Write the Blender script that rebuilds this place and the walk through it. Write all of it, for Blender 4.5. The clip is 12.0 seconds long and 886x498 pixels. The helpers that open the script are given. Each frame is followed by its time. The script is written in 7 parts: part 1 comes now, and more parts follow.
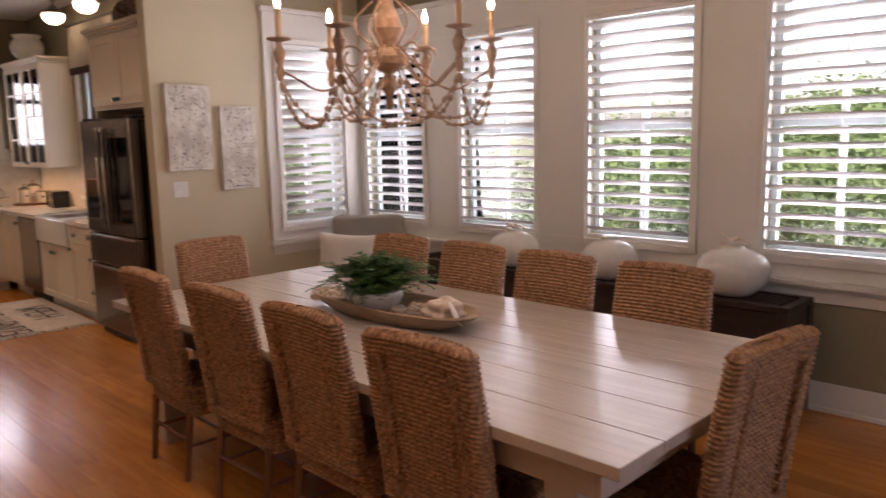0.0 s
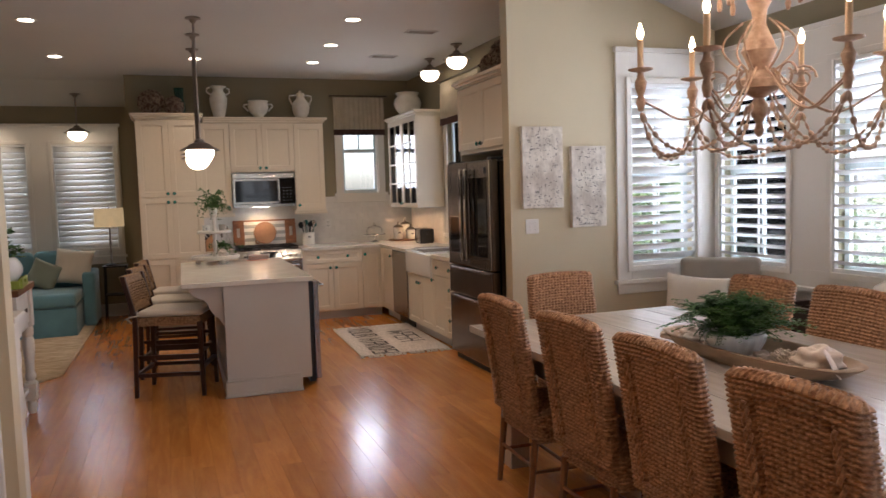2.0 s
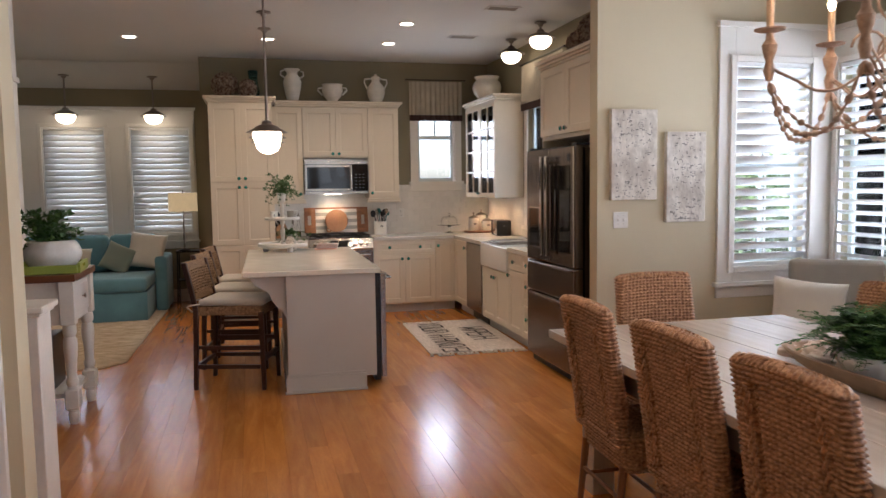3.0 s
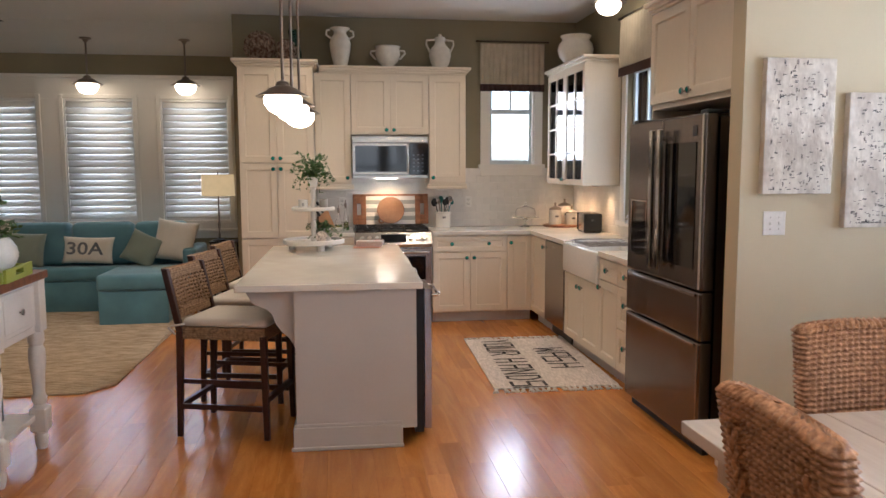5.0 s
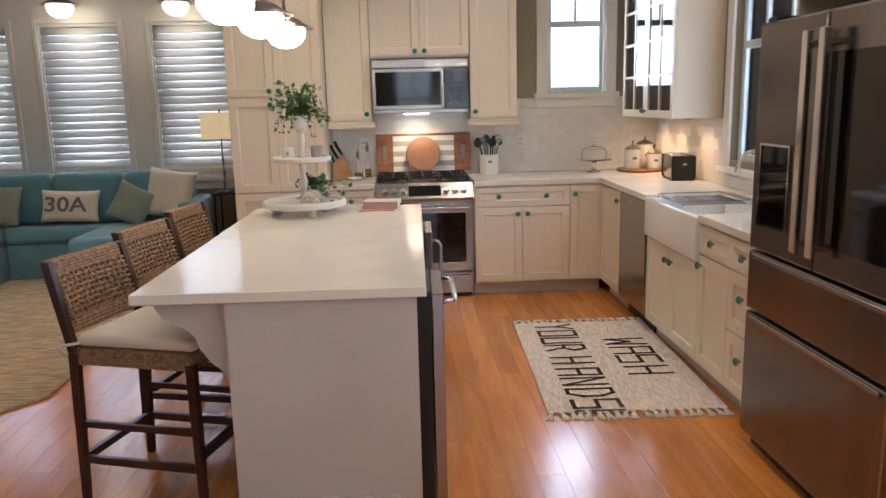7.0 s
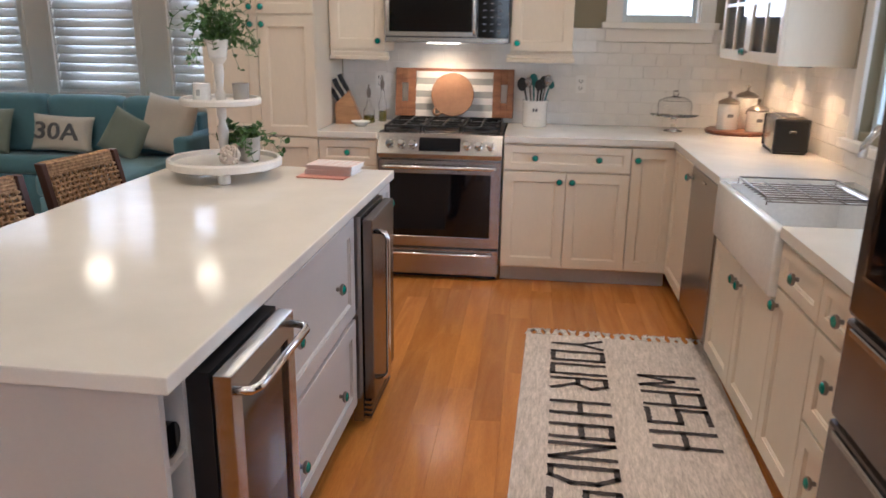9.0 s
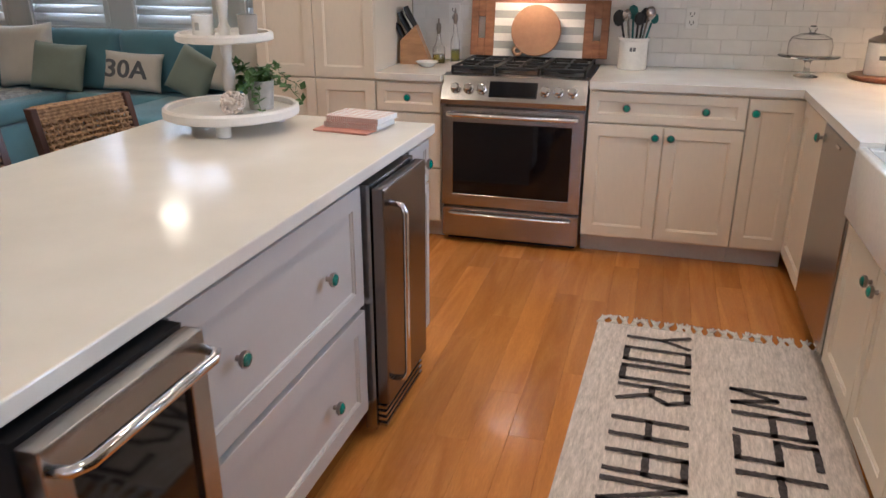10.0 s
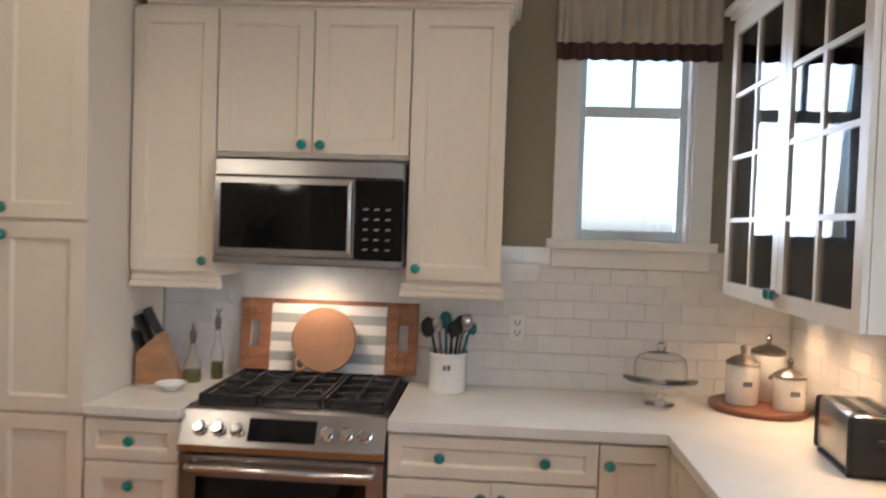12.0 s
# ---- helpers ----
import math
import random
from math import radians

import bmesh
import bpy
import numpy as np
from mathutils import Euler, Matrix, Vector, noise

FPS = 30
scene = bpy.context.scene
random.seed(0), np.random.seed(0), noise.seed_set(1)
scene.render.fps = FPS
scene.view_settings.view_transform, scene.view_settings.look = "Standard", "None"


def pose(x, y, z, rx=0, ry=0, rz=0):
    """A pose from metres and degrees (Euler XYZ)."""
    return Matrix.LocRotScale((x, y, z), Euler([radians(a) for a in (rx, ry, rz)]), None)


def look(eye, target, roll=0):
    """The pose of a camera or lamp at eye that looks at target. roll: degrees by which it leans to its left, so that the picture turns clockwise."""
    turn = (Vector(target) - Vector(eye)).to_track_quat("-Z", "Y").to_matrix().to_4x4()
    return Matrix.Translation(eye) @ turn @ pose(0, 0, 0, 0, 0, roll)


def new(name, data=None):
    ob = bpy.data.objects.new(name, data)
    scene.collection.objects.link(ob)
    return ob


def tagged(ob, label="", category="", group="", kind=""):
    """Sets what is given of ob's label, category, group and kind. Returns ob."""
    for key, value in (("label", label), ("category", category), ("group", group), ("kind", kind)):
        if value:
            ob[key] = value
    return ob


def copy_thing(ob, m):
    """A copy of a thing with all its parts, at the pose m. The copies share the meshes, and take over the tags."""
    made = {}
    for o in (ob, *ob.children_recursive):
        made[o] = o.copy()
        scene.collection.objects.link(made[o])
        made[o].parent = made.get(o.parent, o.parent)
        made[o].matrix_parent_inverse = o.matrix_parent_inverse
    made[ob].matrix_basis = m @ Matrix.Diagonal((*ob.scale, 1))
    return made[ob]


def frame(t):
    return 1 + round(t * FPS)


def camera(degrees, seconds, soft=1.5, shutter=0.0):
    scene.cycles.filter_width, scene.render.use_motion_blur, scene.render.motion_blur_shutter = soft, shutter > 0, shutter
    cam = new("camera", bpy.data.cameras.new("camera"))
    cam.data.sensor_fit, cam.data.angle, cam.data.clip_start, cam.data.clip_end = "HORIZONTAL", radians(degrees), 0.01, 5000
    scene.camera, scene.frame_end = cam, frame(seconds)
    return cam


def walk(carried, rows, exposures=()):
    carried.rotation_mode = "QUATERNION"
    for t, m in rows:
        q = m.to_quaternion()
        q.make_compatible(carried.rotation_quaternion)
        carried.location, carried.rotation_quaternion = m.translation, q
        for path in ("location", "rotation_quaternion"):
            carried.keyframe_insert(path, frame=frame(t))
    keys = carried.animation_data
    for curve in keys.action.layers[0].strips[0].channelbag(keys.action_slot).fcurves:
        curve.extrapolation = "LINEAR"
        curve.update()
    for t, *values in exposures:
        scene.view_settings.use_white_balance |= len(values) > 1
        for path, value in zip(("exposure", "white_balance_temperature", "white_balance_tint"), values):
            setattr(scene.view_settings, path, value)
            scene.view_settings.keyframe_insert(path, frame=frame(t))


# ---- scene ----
cam = camera(60.9, 12.0, shutter=0.3)
PATH = [
    (0, (0.135, 0.397, 1.626), (1.543, 1.786, 1.329), -1.3),
    (0.5, (0.075, 0.418, 1.616), (1.263, 2.009, 1.374), -1.7),
    (1, (0.063, 0.428, 1.605), (1.051, 2.157, 1.413), -1.9),
    (1.5, (0.092, 0.453, 1.575), (0.909, 2.272, 1.416), -1.9),
    (2, (0.097, 0.469, 1.561), (0.784, 2.341, 1.41), -1.8),
    (2.5, (0.158, 0.619, 1.537), (0.739, 2.526, 1.38), -1.3),
    (3, (0.255, 0.913, 1.53), (0.747, 2.844, 1.362), -0.8),
    (3.5, (0.344, 1.254, 1.547), (0.754, 3.203, 1.365), 0.2),
    (3.7, (0.391, 1.394, 1.557), (0.756, 3.353, 1.379), 0.6),
    (5.5, (0.83, 2.869, 1.509), (1.087, 4.837, 1.262), -0.3),
    (6, (0.941, 3.258, 1.492), (1.147, 5.224, 1.192), -0.4),
    (6.5, (1.055, 3.637, 1.484), (1.197, 5.603, 1.142), -0.9),
    (6.7, (1.069, 3.779, 1.503), (1.197, 5.742, 1.146), -1.1),
    (8.3, (1.609, 4.915, 1.577), (1.556, 6.853, 1.087), -1.1),
    (8.5, (1.684, 5.025, 1.55), (1.616, 6.961, 1.055), -0.5),
    (9, (1.816, 5.313, 1.534), (1.604, 7.22, 0.971), 0.8),
    (9.5, (1.937, 5.632, 1.506), (1.529, 7.477, 0.85), 0.4),
    (10, (1.997, 5.962, 1.475), (1.492, 7.761, 0.762), 0.1),
    (10.5, (2.015, 6.296, 1.469), (1.469, 8.099, 0.799), -0.4),
    (11, (2.008, 6.617, 1.493), (1.549, 8.5, 0.998), -0.1),
    (11.5, (2.045, 6.902, 1.554), (1.696, 8.852, 1.283), 1.0),
    (12, (2.036, 7.151, 1.625), (1.897, 9.145, 1.563), 1.9),
]
walk(cam, [(t, look(eye, target, roll)) for t, eye, target, roll in PATH], [(0.0, 1.40, 6700, 28), (1.5, 1.56, 6100, 18), (3.5, 1.90, 5700, 14), (6.5, 2.18, 5550, 12), (9.5, 2.20, 5250, 12), (11.0, 2.14, 5250, 12), (12.0, 2.02, 5250, 10)])

# ---- world and lights ----
world = bpy.data.worlds.new("overcast")
scene.world = world
world.use_nodes = True
wn = world.node_tree.nodes
bg = wn["Background"]
sky = wn.new("ShaderNodeTexSky")
sky.sky_type = "NISHITA"
sky.sun_disc = False
sky.sun_elevation, sky.sun_rotation = radians(57), radians(278)
sky.air_density, sky.dust_density, sky.ozone_density = 1.0, 2.2, 0.8
world.node_tree.links.new(sky.outputs[0], bg.inputs[0])
bg.inputs[1].default_value = 0.15


def lamp(name, kind, energy, color, m, **kw):
    d = bpy.data.lights.new(name, kind)
    d.energy, d.color = energy, color
    for k, v in kw.items():
        if k == "size":
            d.size = v
        elif k == "size_y":
            d.shape = "RECTANGLE"
            d.size_y = v
        elif k == "radius":
            d.shadow_soft_size = v
        elif k == "angle":
            d.angle = v
        elif k == "spot":
            d.spot_size, d.spot_blend = v, 0.9
    ob = new(name, d)
    ob.matrix_world = m
    return ob


WARM = (1.0, 0.74, 0.48)
lamp("sun", "SUN", 4.2, (1.0, 0.95, 0.86), look((-22, 3, 34), (0, 0, 0)), angle=radians(10))


# ---- helpers of the scene ----
def part(name, bm, mat, parent=None, label="", loc=(0, 0, 0), rot=(0, 0, 0), smooth=False, kind=""):
    me = bm if isinstance(bm, bpy.types.Mesh) else bpy.data.meshes.new(name)
    if me is not bm:
        bm.to_mesh(me)
        bm.free()
        if smooth:
            me.polygons.foreach_set("use_smooth", [True] * len(me.polygons))
            if smooth != "all":
                me.set_sharp_from_angle(angle=radians(35))
        me.materials.append(mat)
    ob = new(name, me)
    ob.parent = parent
    ob.matrix_basis = pose(*loc, *rot)
    return tagged(ob, label, kind=kind)


def thing(name, loc, rz=0.0, label="", category="", group=""):
    ob = new(name)
    ob.matrix_basis = pose(*loc, 0, 0, rz)
    return tagged(ob, label, category, group)


def box(bm, x0, x1, y0, y1, z0, z1, bev=0.0, seg=1):
    vs = [bm.verts.new(p) for p in ((x0, y0, z0), (x1, y0, z0), (x1, y1, z0), (x0, y1, z0), (x0, y0, z1), (x1, y0, z1), (x1, y1, z1), (x0, y1, z1))]
    fs = [bm.faces.new([vs[i] for i in q]) for q in ((0, 3, 2, 1), (4, 5, 6, 7), (0, 1, 5, 4), (1, 2, 6, 5), (2, 3, 7, 6), (3, 0, 4, 7))]
    if bev:
        es = list({e for f in fs for e in f.edges})
        bmesh.ops.bevel(bm, geom=es, offset=bev, segments=seg, affect="EDGES", profile=0.5)
    return vs


def bx(*a, bev=0.0, seg=1):
    bm = bmesh.new()
    box(bm, *a, bev=bev, seg=seg)
    return bm


def boxes(rows, bev=0.0):
    bm = bmesh.new()
    for r in rows:
        box(bm, *r, bev=bev)
    return bm


def lathe(profile, n=24, bm=None, at=(0, 0, 0)):
    bm = bm or bmesh.new()
    rings = []
    for r, z in profile:
        if r < 1e-5:
            rings.append([bm.verts.new((at[0], at[1], at[2] + z))])
        else:
            rings.append([bm.verts.new((at[0] + r * math.cos(2 * math.pi * i / n), at[1] + r * math.sin(2 * math.pi * i / n), at[2] + z)) for i in range(n)])
    for a, b in zip(rings, rings[1:]):
        for i in range(n):
            j = (i + 1) % n
            if len(a) == 1 and len(b) == 1:
                continue
            if len(a) == 1:
                bm.faces.new((a[0], b[j], b[i]))
            elif len(b) == 1:
                bm.faces.new((a[i], a[j], b[0]))
            else:
                bm.faces.new((a[i], a[j], b[j], b[i]))
    return bm


def tube(points, r, n=8, bm=None, closed=False, caps=True):
    bm = bm or bmesh.new()
    pts = [Vector(p) for p in points]
    rad = r if isinstance(r, (list, tuple)) else [r] * len(pts)
    rings = []
    up = Vector((0.03, 0.05, 1)).normalized()
    side = None
    for i, p in enumerate(pts):
        a = pts[i - 1] if (i or closed) else p
        b = pts[(i + 1) % len(pts)] if (i < len(pts) - 1 or closed) else p
        d = (b - a).normalized()
        if side is None:
            side = d.cross(up)
            if side.length < 0.1:
                side = d.cross(Vector((1, 0, 0)))
        side = (side - d * side.dot(d)).normalized()
        o = d.cross(side)
        rings.append([bm.verts.new(p + (side * math.cos(2 * math.pi * k / n) + o * math.sin(2 * math.pi * k / n)) * rad[i]) for k in range(n)])
    pairs = list(zip(rings, rings[1:]))
    if closed:
        pairs.append((rings[-1], rings[0]))
    for a, b in pairs:
        for k in range(n):
            bm.faces.new((a[k], a[(k + 1) % n], b[(k + 1) % n], b[k]))
    if caps and not closed:
        bm.faces.new(rings[0][::-1])
        bm.faces.new(rings[-1])
    return bm


def beam(bm, a, b, w, d, bev=0.0, taper=1.0):
    """A square bar from a to b, w along x and d along y."""
    vs = []
    for p, k in ((a, taper), (b, 1.0)):
        for sx, sy in ((-1, -1), (1, -1), (1, 1), (-1, 1)):
            vs.append(bm.verts.new((p[0] + sx * w * k / 2, p[1] + sy * d * k / 2, p[2])))
    fs = [bm.faces.new([vs[i] for i in q]) for q in ((0, 3, 2, 1), (4, 5, 6, 7), (0, 1, 5, 4), (1, 2, 6, 5), (2, 3, 7, 6), (3, 0, 4, 7))]
    if bev:
        bmesh.ops.bevel(bm, geom=list({e for f in fs for e in f.edges}), offset=bev, segments=1, affect="EDGES")
    return bm


def grid_sheet(nu, nv, f, bm=None, close_u=False):
    bm = bm or bmesh.new()
    vs = [[bm.verts.new(f(i / (nu if close_u else nu - 1), j / (nv - 1))) for i in range(nu)] for j in range(nv)]
    for j in range(nv - 1):
        for i in range(nu if close_u else nu - 1):
            k = (i + 1) % nu
            bm.faces.new((vs[j][i], vs[j][k], vs[j + 1][k], vs[j + 1][i]))
    return bm


# ---- materials ----
def paint(name, color, rough=0.5, metal=0.0, var=0.1, vscale=3.0, bump=0.05, bscale=60.0, stretch=(1, 1, 1), second=None, mix=0.5, coat=0.0, rand=0.0, fine=0.05, sheen=0.0, contrast=0.2, emit=0.0, emit_color=None, trans=0.0, ior=1.45, distort=0.0):
    m = bpy.data.materials.new(name)
    m.use_nodes = True
    nt = m.node_tree
    N, L = nt.nodes, nt.links
    b = N["Principled BSDF"]
    b.inputs["Roughness"].default_value = rough
    b.inputs["Metallic"].default_value = metal
    b.inputs["Coat Weight"].default_value = coat
    b.inputs["Coat Roughness"].default_value = 0.12
    b.inputs["Sheen Weight"].default_value = sheen
    b.inputs["Transmission Weight"].default_value = trans
    b.inputs["IOR"].default_value = ior
    tc = N.new("ShaderNodeTexCoord")
    mp = N.new("ShaderNodeMapping")
    mp.inputs["Scale"].default_value = stretch
    L.new(tc.outputs["Object"], mp.inputs["Vector"])
    info = N.new("ShaderNodeObjectInfo")
    src = mp.outputs[0]
    if rand:
        add = N.new("ShaderNodeVectorMath")
        add.operation = "MULTIPLY_ADD"
        comb = N.new("ShaderNodeCombineXYZ")
        for k in range(3):
            L.new(info.outputs["Random"], comb.inputs[k])
        L.new(comb.outputs[0], add.inputs[0])
        add.inputs[1].default_value = (37.0, 53.0, 19.0)
        L.new(src, add.inputs[2])
        src = add.outputs[0]
    n1 = N.new("ShaderNodeTexNoise")
    n1.inputs["Scale"].default_value = vscale
    n1.inputs["Detail"].default_value = 5
    n1.inputs["Distortion"].default_value = distort
    L.new(src, n1.inputs["Vector"])
    ramp = N.new("ShaderNodeValToRGB")
    L.new(n1.outputs["Fac"], ramp.inputs[0])
    c2 = second or tuple(c * (1 - var) for c in color)
    c1 = color if second else tuple(min(1, c * (1 + var * 0.5)) for c in color)
    ramp.color_ramp.elements[0].position, ramp.color_ramp.elements[1].position = 0.5 - contrast, 0.5 + contrast
    ramp.color_ramp.elements[0].color = (*c2, 1)
    ramp.color_ramp.elements[1].color = (*c1, 1)
    n2 = N.new("ShaderNodeTexNoise")
    n2.inputs["Scale"].default_value = bscale
    n2.inputs["Detail"].default_value = 4
    L.new(src, n2.inputs["Vector"])
    hsv = N.new("ShaderNodeHueSaturation")
    mr = N.new("ShaderNodeMapRange")
    mr.inputs[3].default_value, mr.inputs[4].default_value = 1 - fine * 2, 1 + fine * 2
    L.new(n2.outputs["Fac"], mr.inputs[0])
    val = mr.outputs[0]
    if rand:
        mr2 = N.new("ShaderNodeMapRange")
        mr2.inputs[3].default_value, mr2.inputs[4].default_value = 1 - rand, 1 + rand
        L.new(info.outputs["Random"], mr2.inputs[0])
        mul = N.new("ShaderNodeMath")
        mul.operation = "MULTIPLY"
        L.new(val, mul.inputs[0])
        L.new(mr2.outputs[0], mul.inputs[1])
        val = mul.outputs[0]
    L.new(val, hsv.inputs["Value"])
    L.new(ramp.outputs[0], hsv.inputs["Color"])
    L.new(hsv.outputs[0], b.inputs["Base Color"])
    if bump:
        bp = N.new("ShaderNodeBump")
        bp.inputs["Strength"].default_value = min(1, bump)
        bp.inputs["Distance"].default_value = 0.004
        L.new(n2.outputs["Fac"], bp.inputs["Height"])
        L.new(bp.outputs[0], b.inputs["Normal"])
    rr = N.new("ShaderNodeMapRange")
    rr.inputs[3].default_value, rr.inputs[4].default_value = max(0, rough - 0.06), min(1, rough + 0.06)
    L.new(n1.outputs["Fac"], rr.inputs[0])
    L.new(rr.outputs[0], b.inputs["Roughness"])
    if emit:
        b.inputs["Emission Color"].default_value = (*(emit_color or color), 1)
        b.inputs["Emission Strength"].default_value = emit
    return m


def glass(name, color=(1, 1, 1), rough=0.0):
    m = bpy.data.materials.new(name)
    m.use_nodes = True
    b = m.node_tree.nodes["Principled BSDF"]
    b.inputs["Base Color"].default_value = (*color, 1)
    b.inputs["Transmission Weight"].default_value = 1
    b.inputs["Roughness"].default_value = rough
    b.inputs["IOR"].default_value = 1.45
    return m


def pane_glass(name, tint=(1, 1, 1)):
    """Thin clear pane: straight through, with a slight mirror image."""
    m = bpy.data.materials.new(name)
    m.use_nodes = True
    N, L = m.node_tree.nodes, m.node_tree.links
    N.remove(N["Principled BSDF"])
    mixn, tr, gl, fr = N.new("ShaderNodeMixShader"), N.new("ShaderNodeBsdfTransparent"), N.new("ShaderNodeBsdfGlossy"), N.new("ShaderNodeFresnel")
    tr.inputs[0].default_value = (*tint, 1)
    gl.inputs["Roughness"].default_value = 0.02
    fr.inputs[0].default_value = 1.5
    L.new(fr.outputs[0], mixn.inputs[0])
    L.new(tr.outputs[0], mixn.inputs[1])
    L.new(gl.outputs[0], mixn.inputs[2])
    L.new(mixn.outputs[0], N["Material Output"].inputs[0])
    return m


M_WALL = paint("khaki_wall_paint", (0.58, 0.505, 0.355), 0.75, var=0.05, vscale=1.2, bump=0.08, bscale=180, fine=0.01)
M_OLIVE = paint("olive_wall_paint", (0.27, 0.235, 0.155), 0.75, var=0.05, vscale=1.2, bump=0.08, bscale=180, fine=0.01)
M_CEIL = paint("ceiling_paint", (0.66, 0.65, 0.62), 0.85, var=0.03, vscale=1.0, bump=0.06, bscale=150, fine=0.01)
M_TRIM = paint("white_trim_paint", (0.76, 0.73, 0.68), 0.4, var=0.04, vscale=2, bump=0.03, bscale=90, fine=0.01)
M_LOUV = paint("white_louver_paint", (0.80, 0.80, 0.79), 0.35, var=0.03, vscale=4, bump=0.02, bscale=90, fine=0.01)
M_CAB = paint("cream_cabinet_paint", (0.75, 0.66, 0.525), 0.38, var=0.06, vscale=1.7, bump=0.04, bscale=70, stretch=(1, 1, 0.3), fine=0.02)
M_ISL = paint("grey_cabinet_paint", (0.52, 0.485, 0.445), 0.42, var=0.05, vscale=2, bump=0.04, bscale=70, fine=0.015)
M_PALE = paint("pale_apron_grey", (0.56, 0.53, 0.50), 0.45, var=0.05, vscale=2, bump=0.03)
M_QUARTZ = paint("cream_quartz", (0.74, 0.70, 0.62), 0.12, var=0.06, vscale=5, bump=0.0, bscale=350, fine=0.025)
M_FLOOR = paint("orange_oak_planks", (0.58, 0.235, 0.047), 0.22, var=0.28, vscale=2.4, bump=0.07, bscale=45, stretch=(6, 0.6, 1), second=(0.42, 0.150, 0.030), rand=0.16, fine=0.1, coat=0.2, contrast=0.22, distort=1.2)
M_TILE = paint("white_glazed_tile", (0.74, 0.71, 0.67), 0.1, var=0.05, vscale=9, bump=0.06, bscale=18, fine=0.01, rand=0.03, coat=0.4)
M_GROUT = paint("grout", (0.69, 0.66, 0.61), 0.85, bump=0.1)
M_STEEL = paint("brushed_steel", (0.40, 0.375, 0.355), 0.24, 1.0, var=0.08, vscale=3, bump=0.03, bscale=120, stretch=(0.4, 0.4, 14), fine=0.03)
M_DSTEEL = paint("dark_stainless", (0.20, 0.17, 0.155), 0.24, 1.0, var=0.1, vscale=2, bump=0.03, bscale=110, stretch=(12, 12, 0.4), fine=0.03)
M_BRONZE = paint("dark_bronze_metal", (0.11, 0.09, 0.075), 0.35, 1.0, var=0.1, fine=0.02)
M_CHROME = paint("polished_chrome", (0.75, 0.74, 0.72), 0.1, 1.0, var=0.03, bump=0)
M_BLACK = paint("black_plastic", (0.012, 0.012, 0.013), 0.35, var=0.2, fine=0.02)
M_BGLASS = paint("black_glass", (0.004, 0.004, 0.005), 0.05, var=0.1, bump=0)
M_IRON = paint("cast_iron", (0.02, 0.02, 0.02), 0.55, var=0.3, bump=0.4, bscale=200)
M_TEAL = paint("teal_enamel", (0.015, 0.24, 0.19), 0.15, var=0.5, vscale=120, bump=0, coat=0.6, rand=0.3)
M_WHITE = paint("white_glaze", (0.76, 0.72, 0.65), 0.2, var=0.08, vscale=7, bump=0.08, bscale=25, coat=0.3)
M_PORC = paint("white_porcelain", (0.80, 0.78, 0.74), 0.12, var=0.03, bump=0, coat=0.4)
M_TABLE = paint("whitewashed_table_wood", (0.57, 0.51, 0.46), 0.24, var=0.1, vscale=3, bump=0.12, bscale=30, stretch=(9, 0.5, 1), fine=0.035, coat=0.3, rand=0.05)
M_DARKW = paint("dark_espresso_wood", (0.05, 0.032, 0.026), 0.38, var=0.3, vscale=5, bump=0.1, bscale=40, stretch=(1, 1, 6))
M_STOOLW = paint("red_brown_stool_wood", (0.055, 0.022, 0.016), 0.35, var=0.3, vscale=6, bump=0.08, bscale=50)
M_LEGW = paint("brown_chair_wood", (0.22, 0.095, 0.04), 0.45, var=0.3, vscale=8, bump=0.1, bscale=60, stretch=(3, 3, 0.5))
M_WICK = paint("woven_seagrass", (0.60, 0.34, 0.18), 0.42, var=0.45, vscale=55, stretch=(1.0, 1.0, 1.5), bump=0.5, bscale=170, second=(0.18, 0.075, 0.033), contrast=0.20, fine=0.15, rand=0.06)
M_SEATW = paint("tan_woven_rope", (0.44, 0.28, 0.15), 0.65, var=0.4, vscale=60, bump=0.6, bscale=220, second=(0.15, 0.08, 0.04), contrast=0.2, fine=0.15)
M_LINEN = paint("cream_linen", (0.72, 0.66, 0.57), 0.9, var=0.08, vscale=5, bump=0.35, bscale=300, fine=0.05, sheen=0.3)
M_TEALF = paint("teal_sofa_cloth", (0.14, 0.30, 0.365), 0.9, var=0.18, vscale=4, bump=0.35, bscale=260, fine=0.05, sheen=0.3)
M_SAGE = paint("sage_cloth", (0.26, 0.30, 0.25), 0.9, var=0.1, vscale=5, bump=0.3, bscale=260, sheen=0.2)
M_GREYC = paint("grey_chair_cloth", (0.40, 0.37, 0.33), 0.9, var=0.1, vscale=5, bump=0.3, bscale=260)
M_BOWLW = paint("pale_carved_wood", (0.38, 0.27, 0.18), 0.6, var=0.25, vscale=9, bump=0.3, bscale=60, stretch=(3, 0.6, 1))
M_LEAF = paint("fern_green", (0.06, 0.15, 0.018), 0.5, var=0.6, vscale=18, bump=0.1, fine=0.15, second=(0.012, 0.05, 0.01))
M_LEAF2 = paint("ivy_green", (0.10, 0.19, 0.05), 0.45, var=0.6, vscale=30, bump=0.1, fine=0.15, second=(0.03, 0.085, 0.02))
M_SHELL = paint("shell_pink_white", (0.68, 0.53, 0.43), 0.35, var=0.3, vscale=22, bump=0.3, bscale=50, second=(0.78, 0.68, 0.58))
M_CORAL = paint("white_coral", (0.74, 0.64, 0.55), 0.6, var=0.2, vscale=30, bump=0.5, bscale=90)
M_GLASS = glass("clear_glass")
M_PANE = pane_glass("window_pane")
